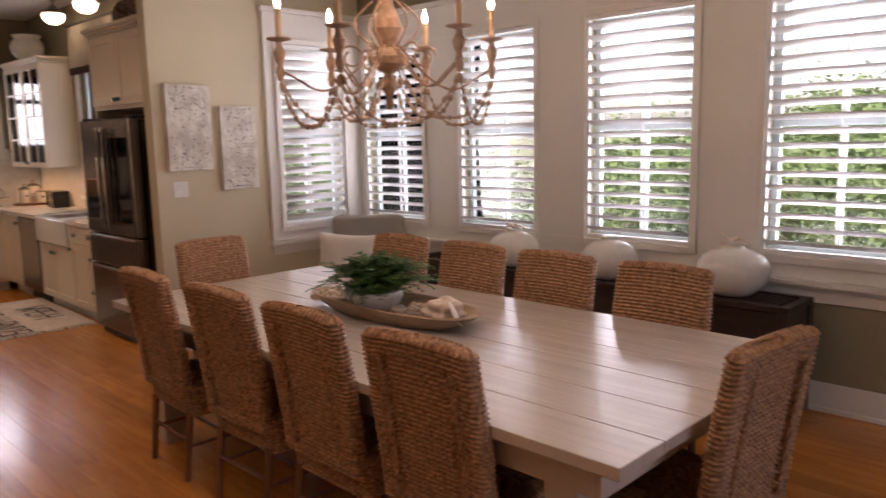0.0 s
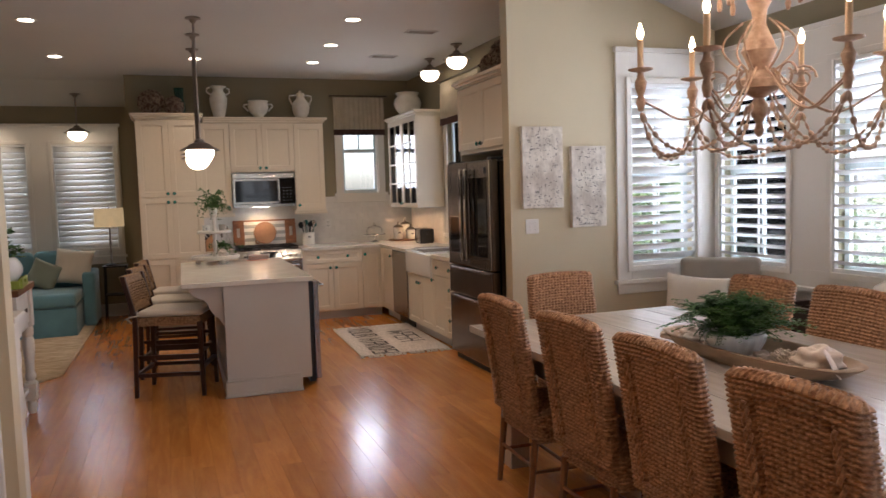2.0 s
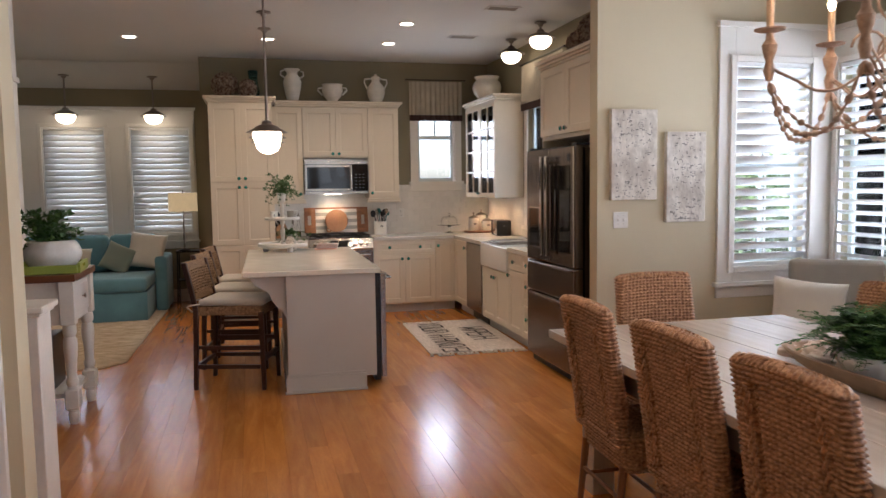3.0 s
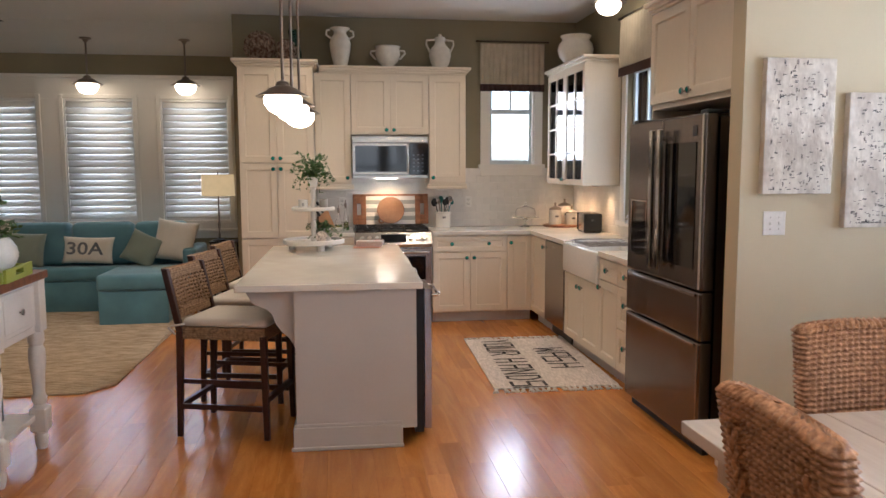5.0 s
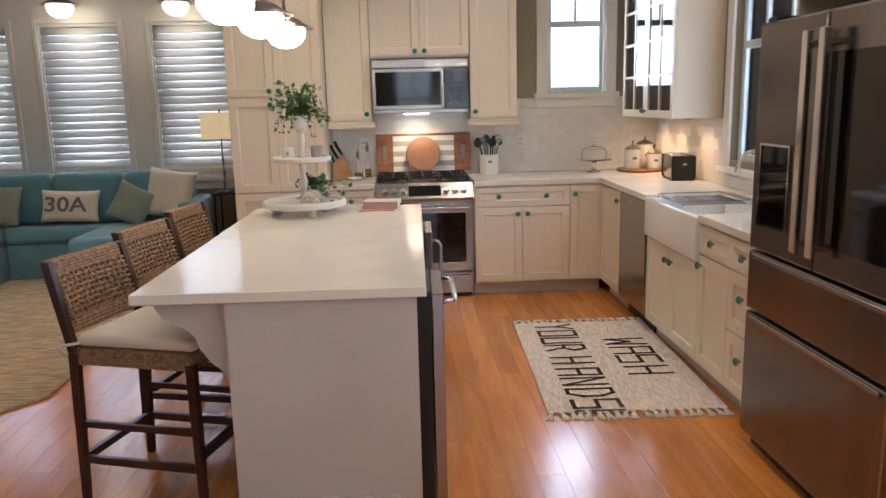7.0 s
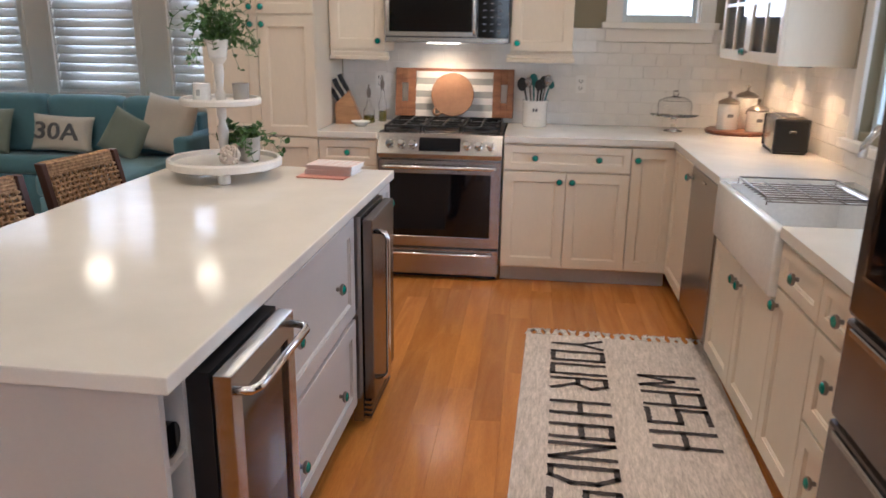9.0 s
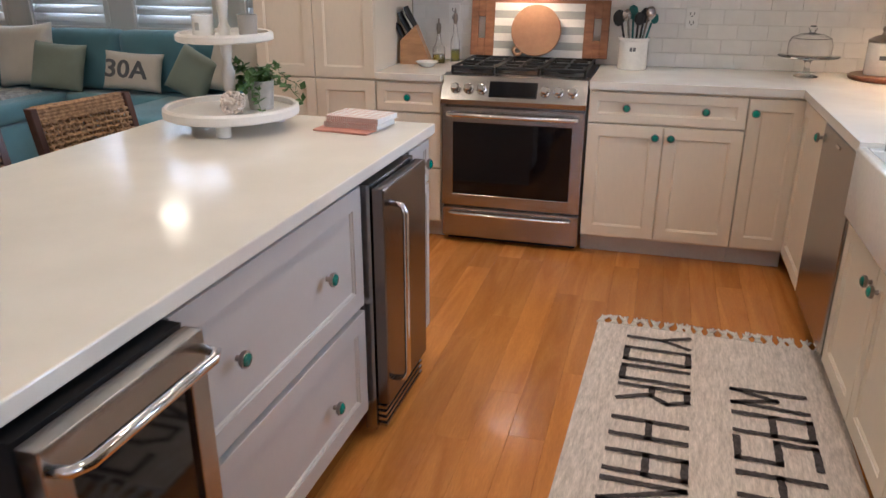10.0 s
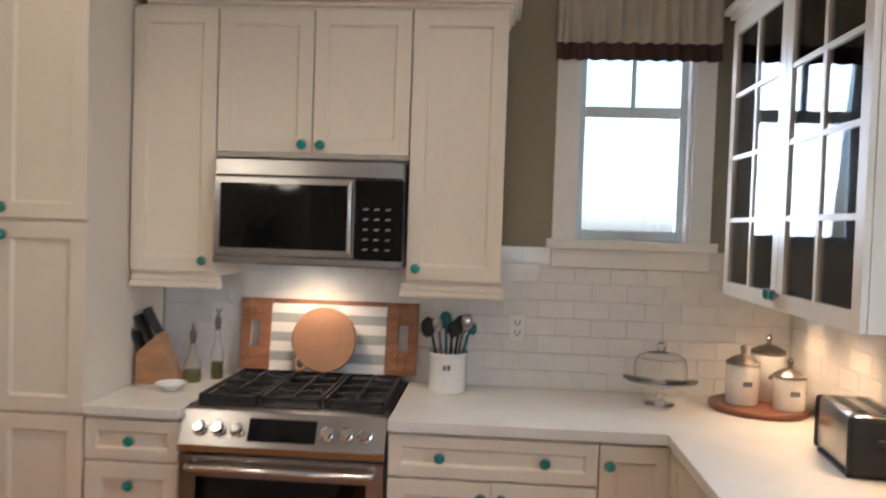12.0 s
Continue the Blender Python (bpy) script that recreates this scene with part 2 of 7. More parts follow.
M_CHAND = paint("distressed_pale_wood", (0.50, 0.36, 0.26), 0.65, var=0.4, vscale=30, bump=0.4, bscale=80, second=(0.30, 0.18, 0.12), fine=0.08)
M_CANDLE = paint("candle_sleeve", (0.60, 0.42, 0.26), 0.5, var=0.1)
M_LAMPON = paint("lit_opal_glass", (1.0, 0.93, 0.80), 0.3, emit=2.6, emit_color=(1.0, 0.80, 0.54), bump=0)
M_CAN = paint("lit_downlight", (1.0, 0.93, 0.80), 0.3, emit=5.0, emit_color=(1.0, 0.84, 0.62), bump=0)
M_BULB = paint("lit_candle_bulb", (1.0, 0.9, 0.7), 0.3, emit=8.0, emit_color=(1.0, 0.74, 0.42), bump=0)
M_NICKEL = paint("antique_nickel", (0.30, 0.26, 0.23), 0.3, 1.0, var=0.1)
M_SHADE = paint("burlap_shade", (0.50, 0.40, 0.24), 0.9, var=0.1, vscale=8, bump=0.4, bscale=300, emit=0.12, emit_color=(1.0, 0.7, 0.35))
M_JUTE = paint("jute_rug", (0.68, 0.56, 0.41), 0.95, var=0.35, vscale=7, bump=0.6, bscale=70, stretch=(1, 9, 1), second=(0.40, 0.305, 0.195), fine=0.15)
M_RUG = paint("cream_cotton_rug", (0.80, 0.70, 0.61), 0.95, var=0.3, vscale=46, bump=0.7, bscale=120, stretch=(2.4, 0.4, 1), second=(0.47, 0.40, 0.33), fine=0.16, contrast=0.25)
M_RUGL = paint("charcoal_rug_letters", (0.075, 0.06, 0.055), 0.95, var=0.5, vscale=60, bump=0.6, bscale=160, fine=0.2)
M_LIME = paint("lime_tray_paint", (0.34, 0.40, 0.07), 0.4, var=0.1, bump=0.05)
M_WOODT = paint("stained_console_top", (0.20, 0.075, 0.035), 0.35, var=0.4, vscale=4, bump=0.1, bscale=40, stretch=(0.6, 7, 1))
M_DISTR = paint("distressed_white_paint", (0.74, 0.70, 0.64), 0.5, var=0.1, vscale=4, bump=0.15, bscale=60, fine=0.03)
M_BOARD = paint("acacia_board", (0.38, 0.17, 0.08), 0.45, var=0.4, vscale=6, bump=0.08, bscale=40, stretch=(1.5, 1, 5), second=(0.20, 0.085, 0.04))
M_BOARD2 = paint("round_board_wood", (0.36, 0.21, 0.12), 0.5, var=0.4, vscale=5, bump=0.08, bscale=40, stretch=(1, 1, 3), second=(0.27, 0.14, 0.08))
M_STRIPE = paint("grey_stripe", (0.36, 0.37, 0.36), 0.6, var=0.1)
M_BLOCK = paint("knife_block_wood", (0.42, 0.22, 0.10), 0.45, var=0.3, vscale=6, stretch=(1, 1, 4))
M_VALC = paint("striped_valance_cloth", (0.46, 0.41, 0.32), 0.9, var=0.15, vscale=6, bump=0.3, bscale=200, sheen=0.2)
M_VALB = paint("brown_valance_band", (0.075, 0.04, 0.035), 0.9, var=0.2, bump=0.2, bscale=200)
M_TWIG = paint("brown_twig_ball", (0.13, 0.065, 0.042), 0.75, var=0.6, vscale=30, bump=0.6, bscale=60, second=(0.36, 0.27, 0.2), contrast=0.1)
M_ART = paint("white_canvas_art", (0.70, 0.65, 0.58), 0.6, var=0.3, vscale=7, bump=0.9, bscale=28, stretch=(1.4, 1, 0.9), second=(0.50, 0.44, 0.38), contrast=0.1, fine=0.06)
M_ARTD = paint("art_dark_strokes", (0.08, 0.08, 0.085), 0.6, var=0.5, vscale=40, second=(0.30, 0.27, 0.24), contrast=0.12)
M_OUTW = paint("pale_exterior_trim", (0.62, 0.70, 0.72), 0.5, var=0.05)
M_GRASS = paint("grass_ground", (0.10, 0.14, 0.045), 0.95, var=0.4, vscale=0.4, second=(0.16, 0.15, 0.08), bump=0.3, bscale=10)
M_TREE = paint("foliage", (0.12, 0.18, 0.05), 0.65, var=0.5, vscale=1.2, second=(0.06, 0.11, 0.035), bump=0.2, fine=0.15)
M_BARK = paint("bark", (0.12, 0.09, 0.07), 0.9, var=0.3, vscale=6, bump=0.6)
M_PAPER = paint("white_paper", (0.75, 0.73, 0.70), 0.8, var=0.03, bump=0.05)
M_PINK = paint("pink_cover", (0.55, 0.25, 0.19), 0.6, var=0.1)
M_OIL = paint("olive_oil", (0.35, 0.30, 0.03), 0.1, var=0.05, bump=0, trans=0.6)
M_TEALP = paint("teal_silicone", (0.01, 0.13, 0.12), 0.35, var=0.1)
M_GREY = paint("grey_letters", (0.17, 0.17, 0.18), 0.9, var=0.2)
M_CONCR = paint("grey_pot", (0.48, 0.46, 0.42), 0.8, var=0.2, vscale=20, bump=0.3)

# ---- the shell ----
CEIL, XW, YP, YK, XK, YL = 3.10, 4.646, 5.87, 10.50, 3.33, 11.70


def wall(name, axis, c0, c1, a0, a1, z0, z1, holes, mat, label="", parent=None):
    """A wall c0..c1 thick that runs from a0 to a1, with holes (a0, a1, z0, z1) through it."""
    cuts = sorted({a0, a1, *(h[0] for h in holes), *(h[1] for h in holes)})
    bm = bmesh.new()
    for p, q in zip(cuts, cuts[1:]):
        zs = [(z0, z1)]
        for h in holes:
            if h[0] <= p and h[1] >= q:
                zs = [r for lo, hi in zs for r in ((lo, min(hi, h[2])), (max(lo, h[3]), hi)) if r[1] - r[0] > 1e-4]
        for lo, hi in zs:
            box(bm, *((c0, c1, p, q) if axis == "x" else (p, q, c0, c1)), lo, hi)
    return part(name, bm, mat, parent, label, kind="" if parent else "structure")


DW = [(5.03, 5.788), (3.844, 4.608), (2.61, 3.40), (1.386, 2.166)]      # louvre openings along the dining wall
W1 = (3.76, 4.418)
LW = [(-1.265, -0.502), (-2.323, -1.56), (-3.375, -2.612), (-4.43, -3.67)]
ZB, ZT = 0.945, 2.35
ZBD, ZTD = 0.89, 2.41

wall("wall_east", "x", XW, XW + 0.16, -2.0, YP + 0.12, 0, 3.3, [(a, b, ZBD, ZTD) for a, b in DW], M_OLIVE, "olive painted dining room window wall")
wall("wall_dining_north", "y", YP, YP + 0.12, 2.66, XW, 0, CEIL + 0.75, [(W1[0], W1[1], ZBD, ZTD)], M_WALL, "khaki painted wall that ends beside the fridge")
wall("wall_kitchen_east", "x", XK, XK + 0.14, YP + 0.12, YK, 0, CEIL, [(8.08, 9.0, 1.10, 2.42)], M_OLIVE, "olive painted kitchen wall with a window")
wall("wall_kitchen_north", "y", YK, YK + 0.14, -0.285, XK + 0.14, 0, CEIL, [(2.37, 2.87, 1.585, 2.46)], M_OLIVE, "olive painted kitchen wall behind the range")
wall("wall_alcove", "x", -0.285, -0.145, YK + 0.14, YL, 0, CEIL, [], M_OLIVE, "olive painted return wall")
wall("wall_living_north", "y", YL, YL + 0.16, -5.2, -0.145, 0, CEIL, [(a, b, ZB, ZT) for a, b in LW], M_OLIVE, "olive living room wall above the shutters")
wall("wall_west", "x", -5.36, -5.2, -2.0, YL + 0.16, 0, CEIL, [], M_WALL, "khaki painted wall")
wall("wall_south", "y", -2.16, -2.0, -5.36, XW + 0.16, 0, 4.4, [(1.0, 1.9, 0.7, 2.45), (2.1, 3.0, 0.7, 2.45)], M_WALL, "khaki painted wall")
wall("wall_hall", "y", 3.33, 3.45, -2.6, -0.421, 0, CEIL, [(-1.53, -0.55, 0, 2.15)], M_WALL, "khaki painted wall beside an open doorway")
wall("wall_hall_side", "x", -2.72, -2.6, -2.0, 3.45, 0, CEIL, [], M_WALL, "khaki painted wall")
wall("wall_stair", "y", 6.90, 7.02, -5.2, -1.50, 0, CEIL, [], M_WALL, "khaki painted wall with a thermostat")
part("pilaster", boxes([(-1.50, -1.345, 6.885, 7.02, 0, CEIL), (-1.515, -1.33, 6.87, 7.03, 2.31, 2.345), (-1.515, -1.33, 6.87, 7.03, 0, 0.14)]), M_DISTR, None, "off-white painted pilaster with a thin neck moulding", kind="structure")

# ceilings
part("ceiling", boxes([(-5.36, 2.38, -2.16, 10.50, CEIL, CEIL + 0.12), (2.38, XK + 0.14, YP + 0.12, YK + 0.14, CEIL, CEIL + 0.12), (2.38, 2.66, YP, YP + 0.12, CEIL, CEIL + 0.75), (-5.36, 2.38, 10.50, YL + 0.16, CEIL, CEIL + 0.12)]), M_CEIL, None, "flat off-white painted ceiling", kind="structure")
bm = bmesh.new()
prof = [(XW + 0.16, 2.82), (XW, 2.876), (2.38, 3.71), (2.38, 3.84), (XW + 0.16, 3.0)]
va = [[bm.verts.new((x, y, z)) for x, z in prof] for y in (-2.16, YP)]
bm.faces.new(va[0]); bm.faces.new(va[1][::-1])
for i in range(5):
    bm.faces.new((va[0][i], va[0][(i + 1) % 5], va[1][(i + 1) % 5], va[1][i]))
bmesh.ops.recalc_face_normals(bm, faces=bm.faces)
part("ceiling_dining", bm, M_CEIL, None, "sloping off-white dining ceiling", kind="structure")
part("ceiling_header", bx(2.26, 2.38, -2.0, YP, CEIL + 0.121, 3.84), M_CEIL, None, "painted header above the dining room", kind="structure")
bm = bmesh.new()
prof = [(YL, 2.85), (11.0, CEIL - 0.002), (YL, CEIL - 0.002)]
va = [[bm.verts.new((x, y, z)) for y, z in prof] for x in (-5.2, -0.287)]
bm.faces.new(va[0]); bm.faces.new(va[1][::-1])
for i in range(3):
    bm.faces.new((va[0][i], va[0][(i + 1) % 3], va[1][(i + 1) % 3], va[1][i]))
bmesh.ops.recalc_face_normals(bm, faces=bm.faces)
part("ceiling_living_slope", bm, M_CEIL, None, "sloping edge of the living room ceiling", kind="structure")

# outdoors
part("ground", grid_sheet(2, 2, lambda u, v: (-900 + 1800 * u, -900 + 1800 * v, -3.2)), M_GRASS, None, "grassy ground far below the windows", kind="structure")
part("subfloor", bx(-5.36, XW + 0.16, -2.16, YL + 0.16, -0.30, -0.012), M_BARK, None, "dark subfloor under the planks", kind="structure")

# ---- trim ----
part("trim_dining_east", boxes(
    [(XW - 0.022, XW, 1.05, YP - 0.022, 0.764, ZBD), (XW - 0.022, XW, 1.05, YP - 0.022, ZTD, 2.66), (XW - 0.045, XW, 1.05, YP - 0.03, 2.66, 2.70)] +
    [(XW - 0.022, XW, a, b, ZBD, ZTD) for a, b in ((DW[0][1], YP - 0.022), (DW[1][1], DW[0][0]), (DW[2][1], DW[1][0]), (DW[3][1], DW[2][0]), (1.05, DW[3][0]))], 0.002), M_TRIM, None, "white painted window panelling", kind="structure")
part("window_sill", boxes([(XW - 0.08, XW, 1.05, YP - 0.03, 0.732, 0.764), (XW - 0.043, XW - 0.003, 1.05, YP - 0.03, 0.705, 0.732), (XW - 0.02, XW - 0.001, 1.05, YP - 0.03, 0.635, 0.705)], 0.003), M_TRIM, None, "long white painted window sill with apron", kind="structure")
part("trim_window", boxes([
    (3.628, W1[0], YP - 0.022, YP, 0.775, 2.66), (W1[1], XW - 0.024, YP - 0.022, YP, 0.775, 2.66), (W1[0], W1[1], YP - 0.022, YP, 0.775, ZBD), (W1[0], W1[1], YP - 0.022, YP, ZTD, 2.66),
    (3.611, XW - 0.046, YP - 0.045, YP, 2.66, 2.70), (3.60, XW - 0.03, YP - 0.06, YP, 0.743, 0.775), (3.628, XW - 0.03, YP - 0.02, YP, 0.656, 0.743)], 0.002), M_TRIM, None, "white painted window casing", kind="structure")
LX = -0.437
part("trim_living", boxes(
    [(-5.2, LX, YL - 0.022, YL, 0.84, ZB), (-5.2, LX, YL - 0.022, YL, ZT, 2.58), (-5.2, LX + 0.02, YL - 0.045, YL, 2.58, 2.62), (-5.2, LX + 0.02, YL - 0.06, YL, 0.81, 0.84), (-5.2, LX, YL - 0.02, YL, 0.73, 0.81)] +
    [(a, b, YL - 0.022, YL, ZB, ZT) for a, b in ((-0.502, LX), (-1.56, -1.265), (-2.612, -2.323), (-3.67, -3.375), (-5.2, -4.43))], 0.002), M_TRIM, None, "white painted panelling round the living room shutters", kind="structure")
part("baseboard", boxes([
    (XW - 0.018, XW, -2.0, YP - 0.018, 0, 0.17), (2.67, XW, YP - 0.018, YP, 0, 0.17), (-5.2, -0.285, YL - 0.018, YL, 0, 0.17),
    (-0.303, -0.285, YK + 0.02, YL - 0.018, 0, 0.17), (-5.2, -1.52, 6.882, 6.90, 0, 0.17), (2.645, 2.66, YP, YP + 0.12, 0, 0.17)], 0.003), M_TRIM, None, "white painted baseboard", kind="structure")
part("shoe_moulding", boxes([(XW - 0.034, XW - 0.018, -2.0, YP - 0.02, 0, 0.03)], 0.004), M_TRIM, None, "white painted shoe moulding", kind="structure")


# ---- shutters and windows ----
def louver_mesh(w):
    bm = bmesh.new()
    n = 10
    prof = [(0.044 * math.cos(2 * math.pi * i / n), 0.0062 * math.sin(2 * math.pi * i / n)) for i in range(n)]
    ends = [[bm.verts.new((x, y, z)) for y, z in prof] for x in (0, w)]
    bm.faces.new(ends[0][::-1]); bm.faces.new(ends[1])
    for i in range(n):
        bm.faces.new((ends[0][i], ends[0][(i + 1) % n], ends[1][(i + 1) % n], ends[1][i]))
    me = bpy.data.meshes.new("louver")
    bm.to_mesh(me)
    bm.free()
    me.polygons.foreach_set("use_smooth", [True] * len(me.polygons))
    me.materials.append(M_LOUV)
    return me


def shutter(loc, rz, w, tilt, label, h=ZT - ZB):
    """Plantation shutter in an opening w wide and h high; local x runs along the wall, local -y faces the room."""
    t = thing("plantation_shutter", loc, rz, label, "window shutter", "plantation shutters")
    part("outer_frame", boxes([(-0.045, 0.0, -0.042, -0.023, -0.045, h + 0.045), (w, w + 0.045, -0.042, -0.023, -0.045, h + 0.045), (0, w, -0.042, -0.023, -0.045, 0), (0, w, -0.042, -0.023, h, h + 0.045)], 0.003), M_TRIM, t)
    part("stile", bx(0.001, 0.016, -0.02, 0.015, 0.0, h), M_LOUV, t)
    part("stile", bx(w - 0.016, w - 0.001, -0.02, 0.015, 0.0, h), M_LOUV, t)
    part("top_rail", bx(0.017, w - 0.017, -0.018, 0.013, h - 0.03, h - 0.001, bev=0.002), M_LOUV, t)
    part("bottom_rail", bx(0.017, w - 0.017, -0.018, 0.013, 0.001, 0.03, bev=0.002), M_LOUV, t)
    me = louver_mesh(w - 0.036)
    n = 18
    for i in range(n):
        z = 0.03 + (h - 0.06) * (i + 0.5) / n
        part("louver", me, M_LOUV, t, loc=(0.018, 0, z), rot=(tilt, 0, 0))
    part("tilt_rod", bx(w * 0.5 - 0.005, w * 0.5 + 0.005, 0.047, 0.056, 0.08, h - 0.1), M_LOUV, t)
    return t


def sash(name, loc, rz, w, z0, z1, mid, upper_bars=1, label="", back=0.09, mull=0):
    """A double-hung window; local x along the wall, local y outwards."""
    t = thing(name, loc, rz, label, "window")
    t["kind"] = "structure"
    f, y0, y1 = 0.045, back, back + 0.035
    part("window_frame", boxes([(0, f, y0, y1, z0, z1), (w - f, w, y0, y1, z0, z1), (f, w - f, y0, y1, z0, z0 + f), (f, w - f, y0, y1, z1 - f, z1), (f, w - f, y0 - 0.012, y1, mid - 0.025, mid + 0.025)], 0.004), M_OUTW, t)
    if mull:
        part("muntin", boxes([(w * (i + 1) / (mull + 1) - 0.011, w * (i + 1) / (mull + 1) + 0.011, y0 + 0.004, y1 - 0.004, z0 + f, mid - 0.025) for i in range(mull)]), M_OUTW, t)
    if upper_bars:
        part("muntin", boxes([(w * (i + 1) / (upper_bars + 1) - 0.011, w * (i + 1) / (upper_bars + 1) + 0.011, y0 + 0.004, y1 - 0.004, mid + 0.025, z1 - f) for i in range(upper_bars)]), M_OUTW, t)
    for za, zb in ((z0 + f, mid - 0.025), (mid + 0.025, z1 - f)):
        p = part("pane", bx(f, w - f, y0 + 0.014, y0 + 0.018, za, zb), M_PANE, t, "clear window pane")
        p.visible_shadow = False
    return t


for a, b in DW:
    shutter((XW, b, ZBD), -90, b - a, -24, "white plantation shutter with half-open louvers", ZTD - ZBD)
    sash("window_dining", (XW, b, 0), -90, b - a, ZBD, ZTD, 1.66, 1, "double-hung window behind a shutter", mull=1)
shutter((W1[0], YP, ZBD), 0, W1[1] - W1[0], -42, "white plantation shutter with half-closed louvers", ZTD - ZBD)
sash("window_dining", (W1[0], YP, 0), 0, W1[1] - W1[0], ZBD, ZTD, 1.66, 1, "double-hung window behind a half-closed shutter", mull=1)
for a, b in LW:
    shutter((a, YL, ZB), 0, b - a, 60, "white plantation shutter with almost closed louvers")
    sash("window_living", (a, YL, 0), 0, b - a, ZB, ZT, 1.66, 1, "double-hung window behind a closed shutter", mull=1)
sash("window_kitchen", (2.37, YK, 0), 0, 0.50, 1.585, 2.46, 2.15, 1, "small white double-hung kitchen window", back=0.05)
sash("window_sink", (XK, 9.0, 0), -90, 0.92, 1.10, 2.42, 1.85, 2, "white kitchen window above the sink", back=0.05, mull=0)
for x in (1.0, 2.1):
    sash("window_south", (x + 0.9, -2.0, 0), 180, 0.9, 0.7, 2.45, 1.6, 1, "tall white double-hung window", back=0.05, mull=1)
part("trim_kitchen_window", boxes([(2.28, 2.37, YK - 0.02, YK, 1.545, 2.46), (2.87, 2.96, YK - 0.02, YK, 1.545, 2.46), (2.28, 2.96, YK - 0.02, YK, 2.46, 2.56), (2.255, 2.985, YK - 0.05, YK, 1.545, 1.585), (2.28, 2.96, YK - 0.022, YK, 1.462, 1.545),
      (2.37, 2.385, YK, YK + 0.05, 1.585, 2.46), (2.855, 2.87, YK, YK + 0.05, 1.585, 2.46)], 0.002), M_TRIM, None, "white painted kitchen window casing with sill", kind="structure")
part("trim_sink_window", boxes([(XK - 0.02, XK, 9.0, 9.09, 1.06, 2.42), (XK - 0.02, XK, 7.99, 8.08, 1.06, 2.42), (XK - 0.02, XK, 7.99, 9.09, 2.42, 2.52), (XK - 0.05, XK, 7.97, 9.11, 1.02, 1.06)], 0.002), M_TRIM, None, "white painted casing of the sink window", kind="structure")


# ---- kitchen cabinets ----
def knob(parent, x, z, y=-0.022, label="round teal glass knob"):
    bm = lathe([(0.005, 0), (0.008, 0.002), (0.006, 0.012), (0.018, 0.016), (0.0205, 0.020), (0.0205, 0.026), (0.0165, 0.027)], 14)
    k = part("knob", bm, M_NICKEL, parent, label, loc=(x, y, z), rot=(90, 0, 0), smooth=True)
    part("knob_glass", lathe([(0.017, 0.0265), (0.015, 0.031), (0.008, 0.034), (0, 0.0345)], 14), M_TEAL, parent, loc=(x, y, z), rot=(90, 0, 0), smooth=True)
    return k


def front(parent, name, x0, z0, w, h, mat, knobs=(), fr=0.057, y=0.0):
    """A shaker door or drawer front on the plane y=0, facing -y, as one closed shell."""
    bm = bmesh.new()
    g = 0.0026
    x0, z0, w, h = x0 + g, z0 + g, w - 2 * g, h - 2 * g
    f = min(fr, h * 0.28, w * 0.3)
    loops = []
    for ins, yy in ((0.0, -0.001), (0.0, -0.0195), (0.0015, -0.021), (f, -0.021), (f + 0.001, -0.0165), (f + 0.005, -0.0155), (f + 0.008, -0.0105)):
        loops.append([bm.verts.new((x, yy, z)) for x, z in ((x0 + ins, z0 + ins), (x0 + w - ins, z0 + ins), (x0 + w - ins, z0 + h - ins), (x0 + ins, z0 + h - ins))])
    for p, q in zip(loops, loops[1:]):
        for k in range(4):
            bm.faces.new((p[k], p[(k + 1) % 4], q[(k + 1) % 4], q[k]))
    bm.faces.new(loops[-1])
    bm.faces.new(loops[0][::-1])
    d = part(name, bm, mat, parent, loc=(0, y, 0))
    for kx, kz in knobs:
        knob(d, kx, kz, -0.021)
    return d


def cabinet(name, loc, rz, w, h, d, fronts, mat, label, toe=0.0, group="kitchen cabinets"):
    """fronts: (name, x, z, w, h, knobs)."""
    t = thing(name, loc, rz, label, "cabinet", group)
    part("body", bx(0.0005, w - 0.0005, 0, d, toe, h), mat, t)
    if toe:
        part("toe_kick", bx(0.0005, w - 0.0005, 0.06, 0.075, 0, toe), M_PALE, t, "grey painted toe kick")
    for n, x, z, fw, fh, ks in fronts:
        front(t, n, x, z, fw, fh, mat, ks)
    return t


FB = 9.85          # face of the base carcasses along the range wall
cabinet("base_cabinet", (1.672, FB, 0), 0, 0.755, 0.882, 0.645, [("drawer", 0, 0.715, 0.755, 0.155, [(0.19, 0.795), (0.565, 0.795)]), ("door", 0, 0.11, 0.377, 0.60, [(0.34, 0.655)]), ("door", 0.378, 0.11, 0.377, 0.60, [(0.415, 0.655)])], M_CAB, "cream shaker base cabinet with a drawer above two doors", 0.10)
cabinet("base_cabinet", (2.428, FB, 0), 0, 0.262, 0.882, 0.645, [("door", 0.0, 0.11, 0.262, 0.76, [(0.035, 0.80)])], M_CAB, "narrow cream shaker corner cabinet door", 0.10)
cabinet("base_cabinet", (0.535, FB, 0), 0, 0.364, 0.882, 0.645, [("drawer", 0, 0.715, 0.364, 0.155, [(0.182, 0.795)]), ("drawer", 0, 0.415, 0.364, 0.295, [(0.182, 0.63)]), ("drawer", 0, 0.11, 0.364, 0.30, [(0.182, 0.33)])], M_CAB, "cream shaker drawer stack beside the range", 0.10)
FX = 2.695
cabinet("base_cabinet", (FX, FB - 0.03, 0), -90, 0.53, 0.882, 0.63, [("door", 0.0, 0.11, 0.53, 0.76, [(0.49, 0.80)])], M_CAB, "cream shaker corner base cabinet", 0.10)
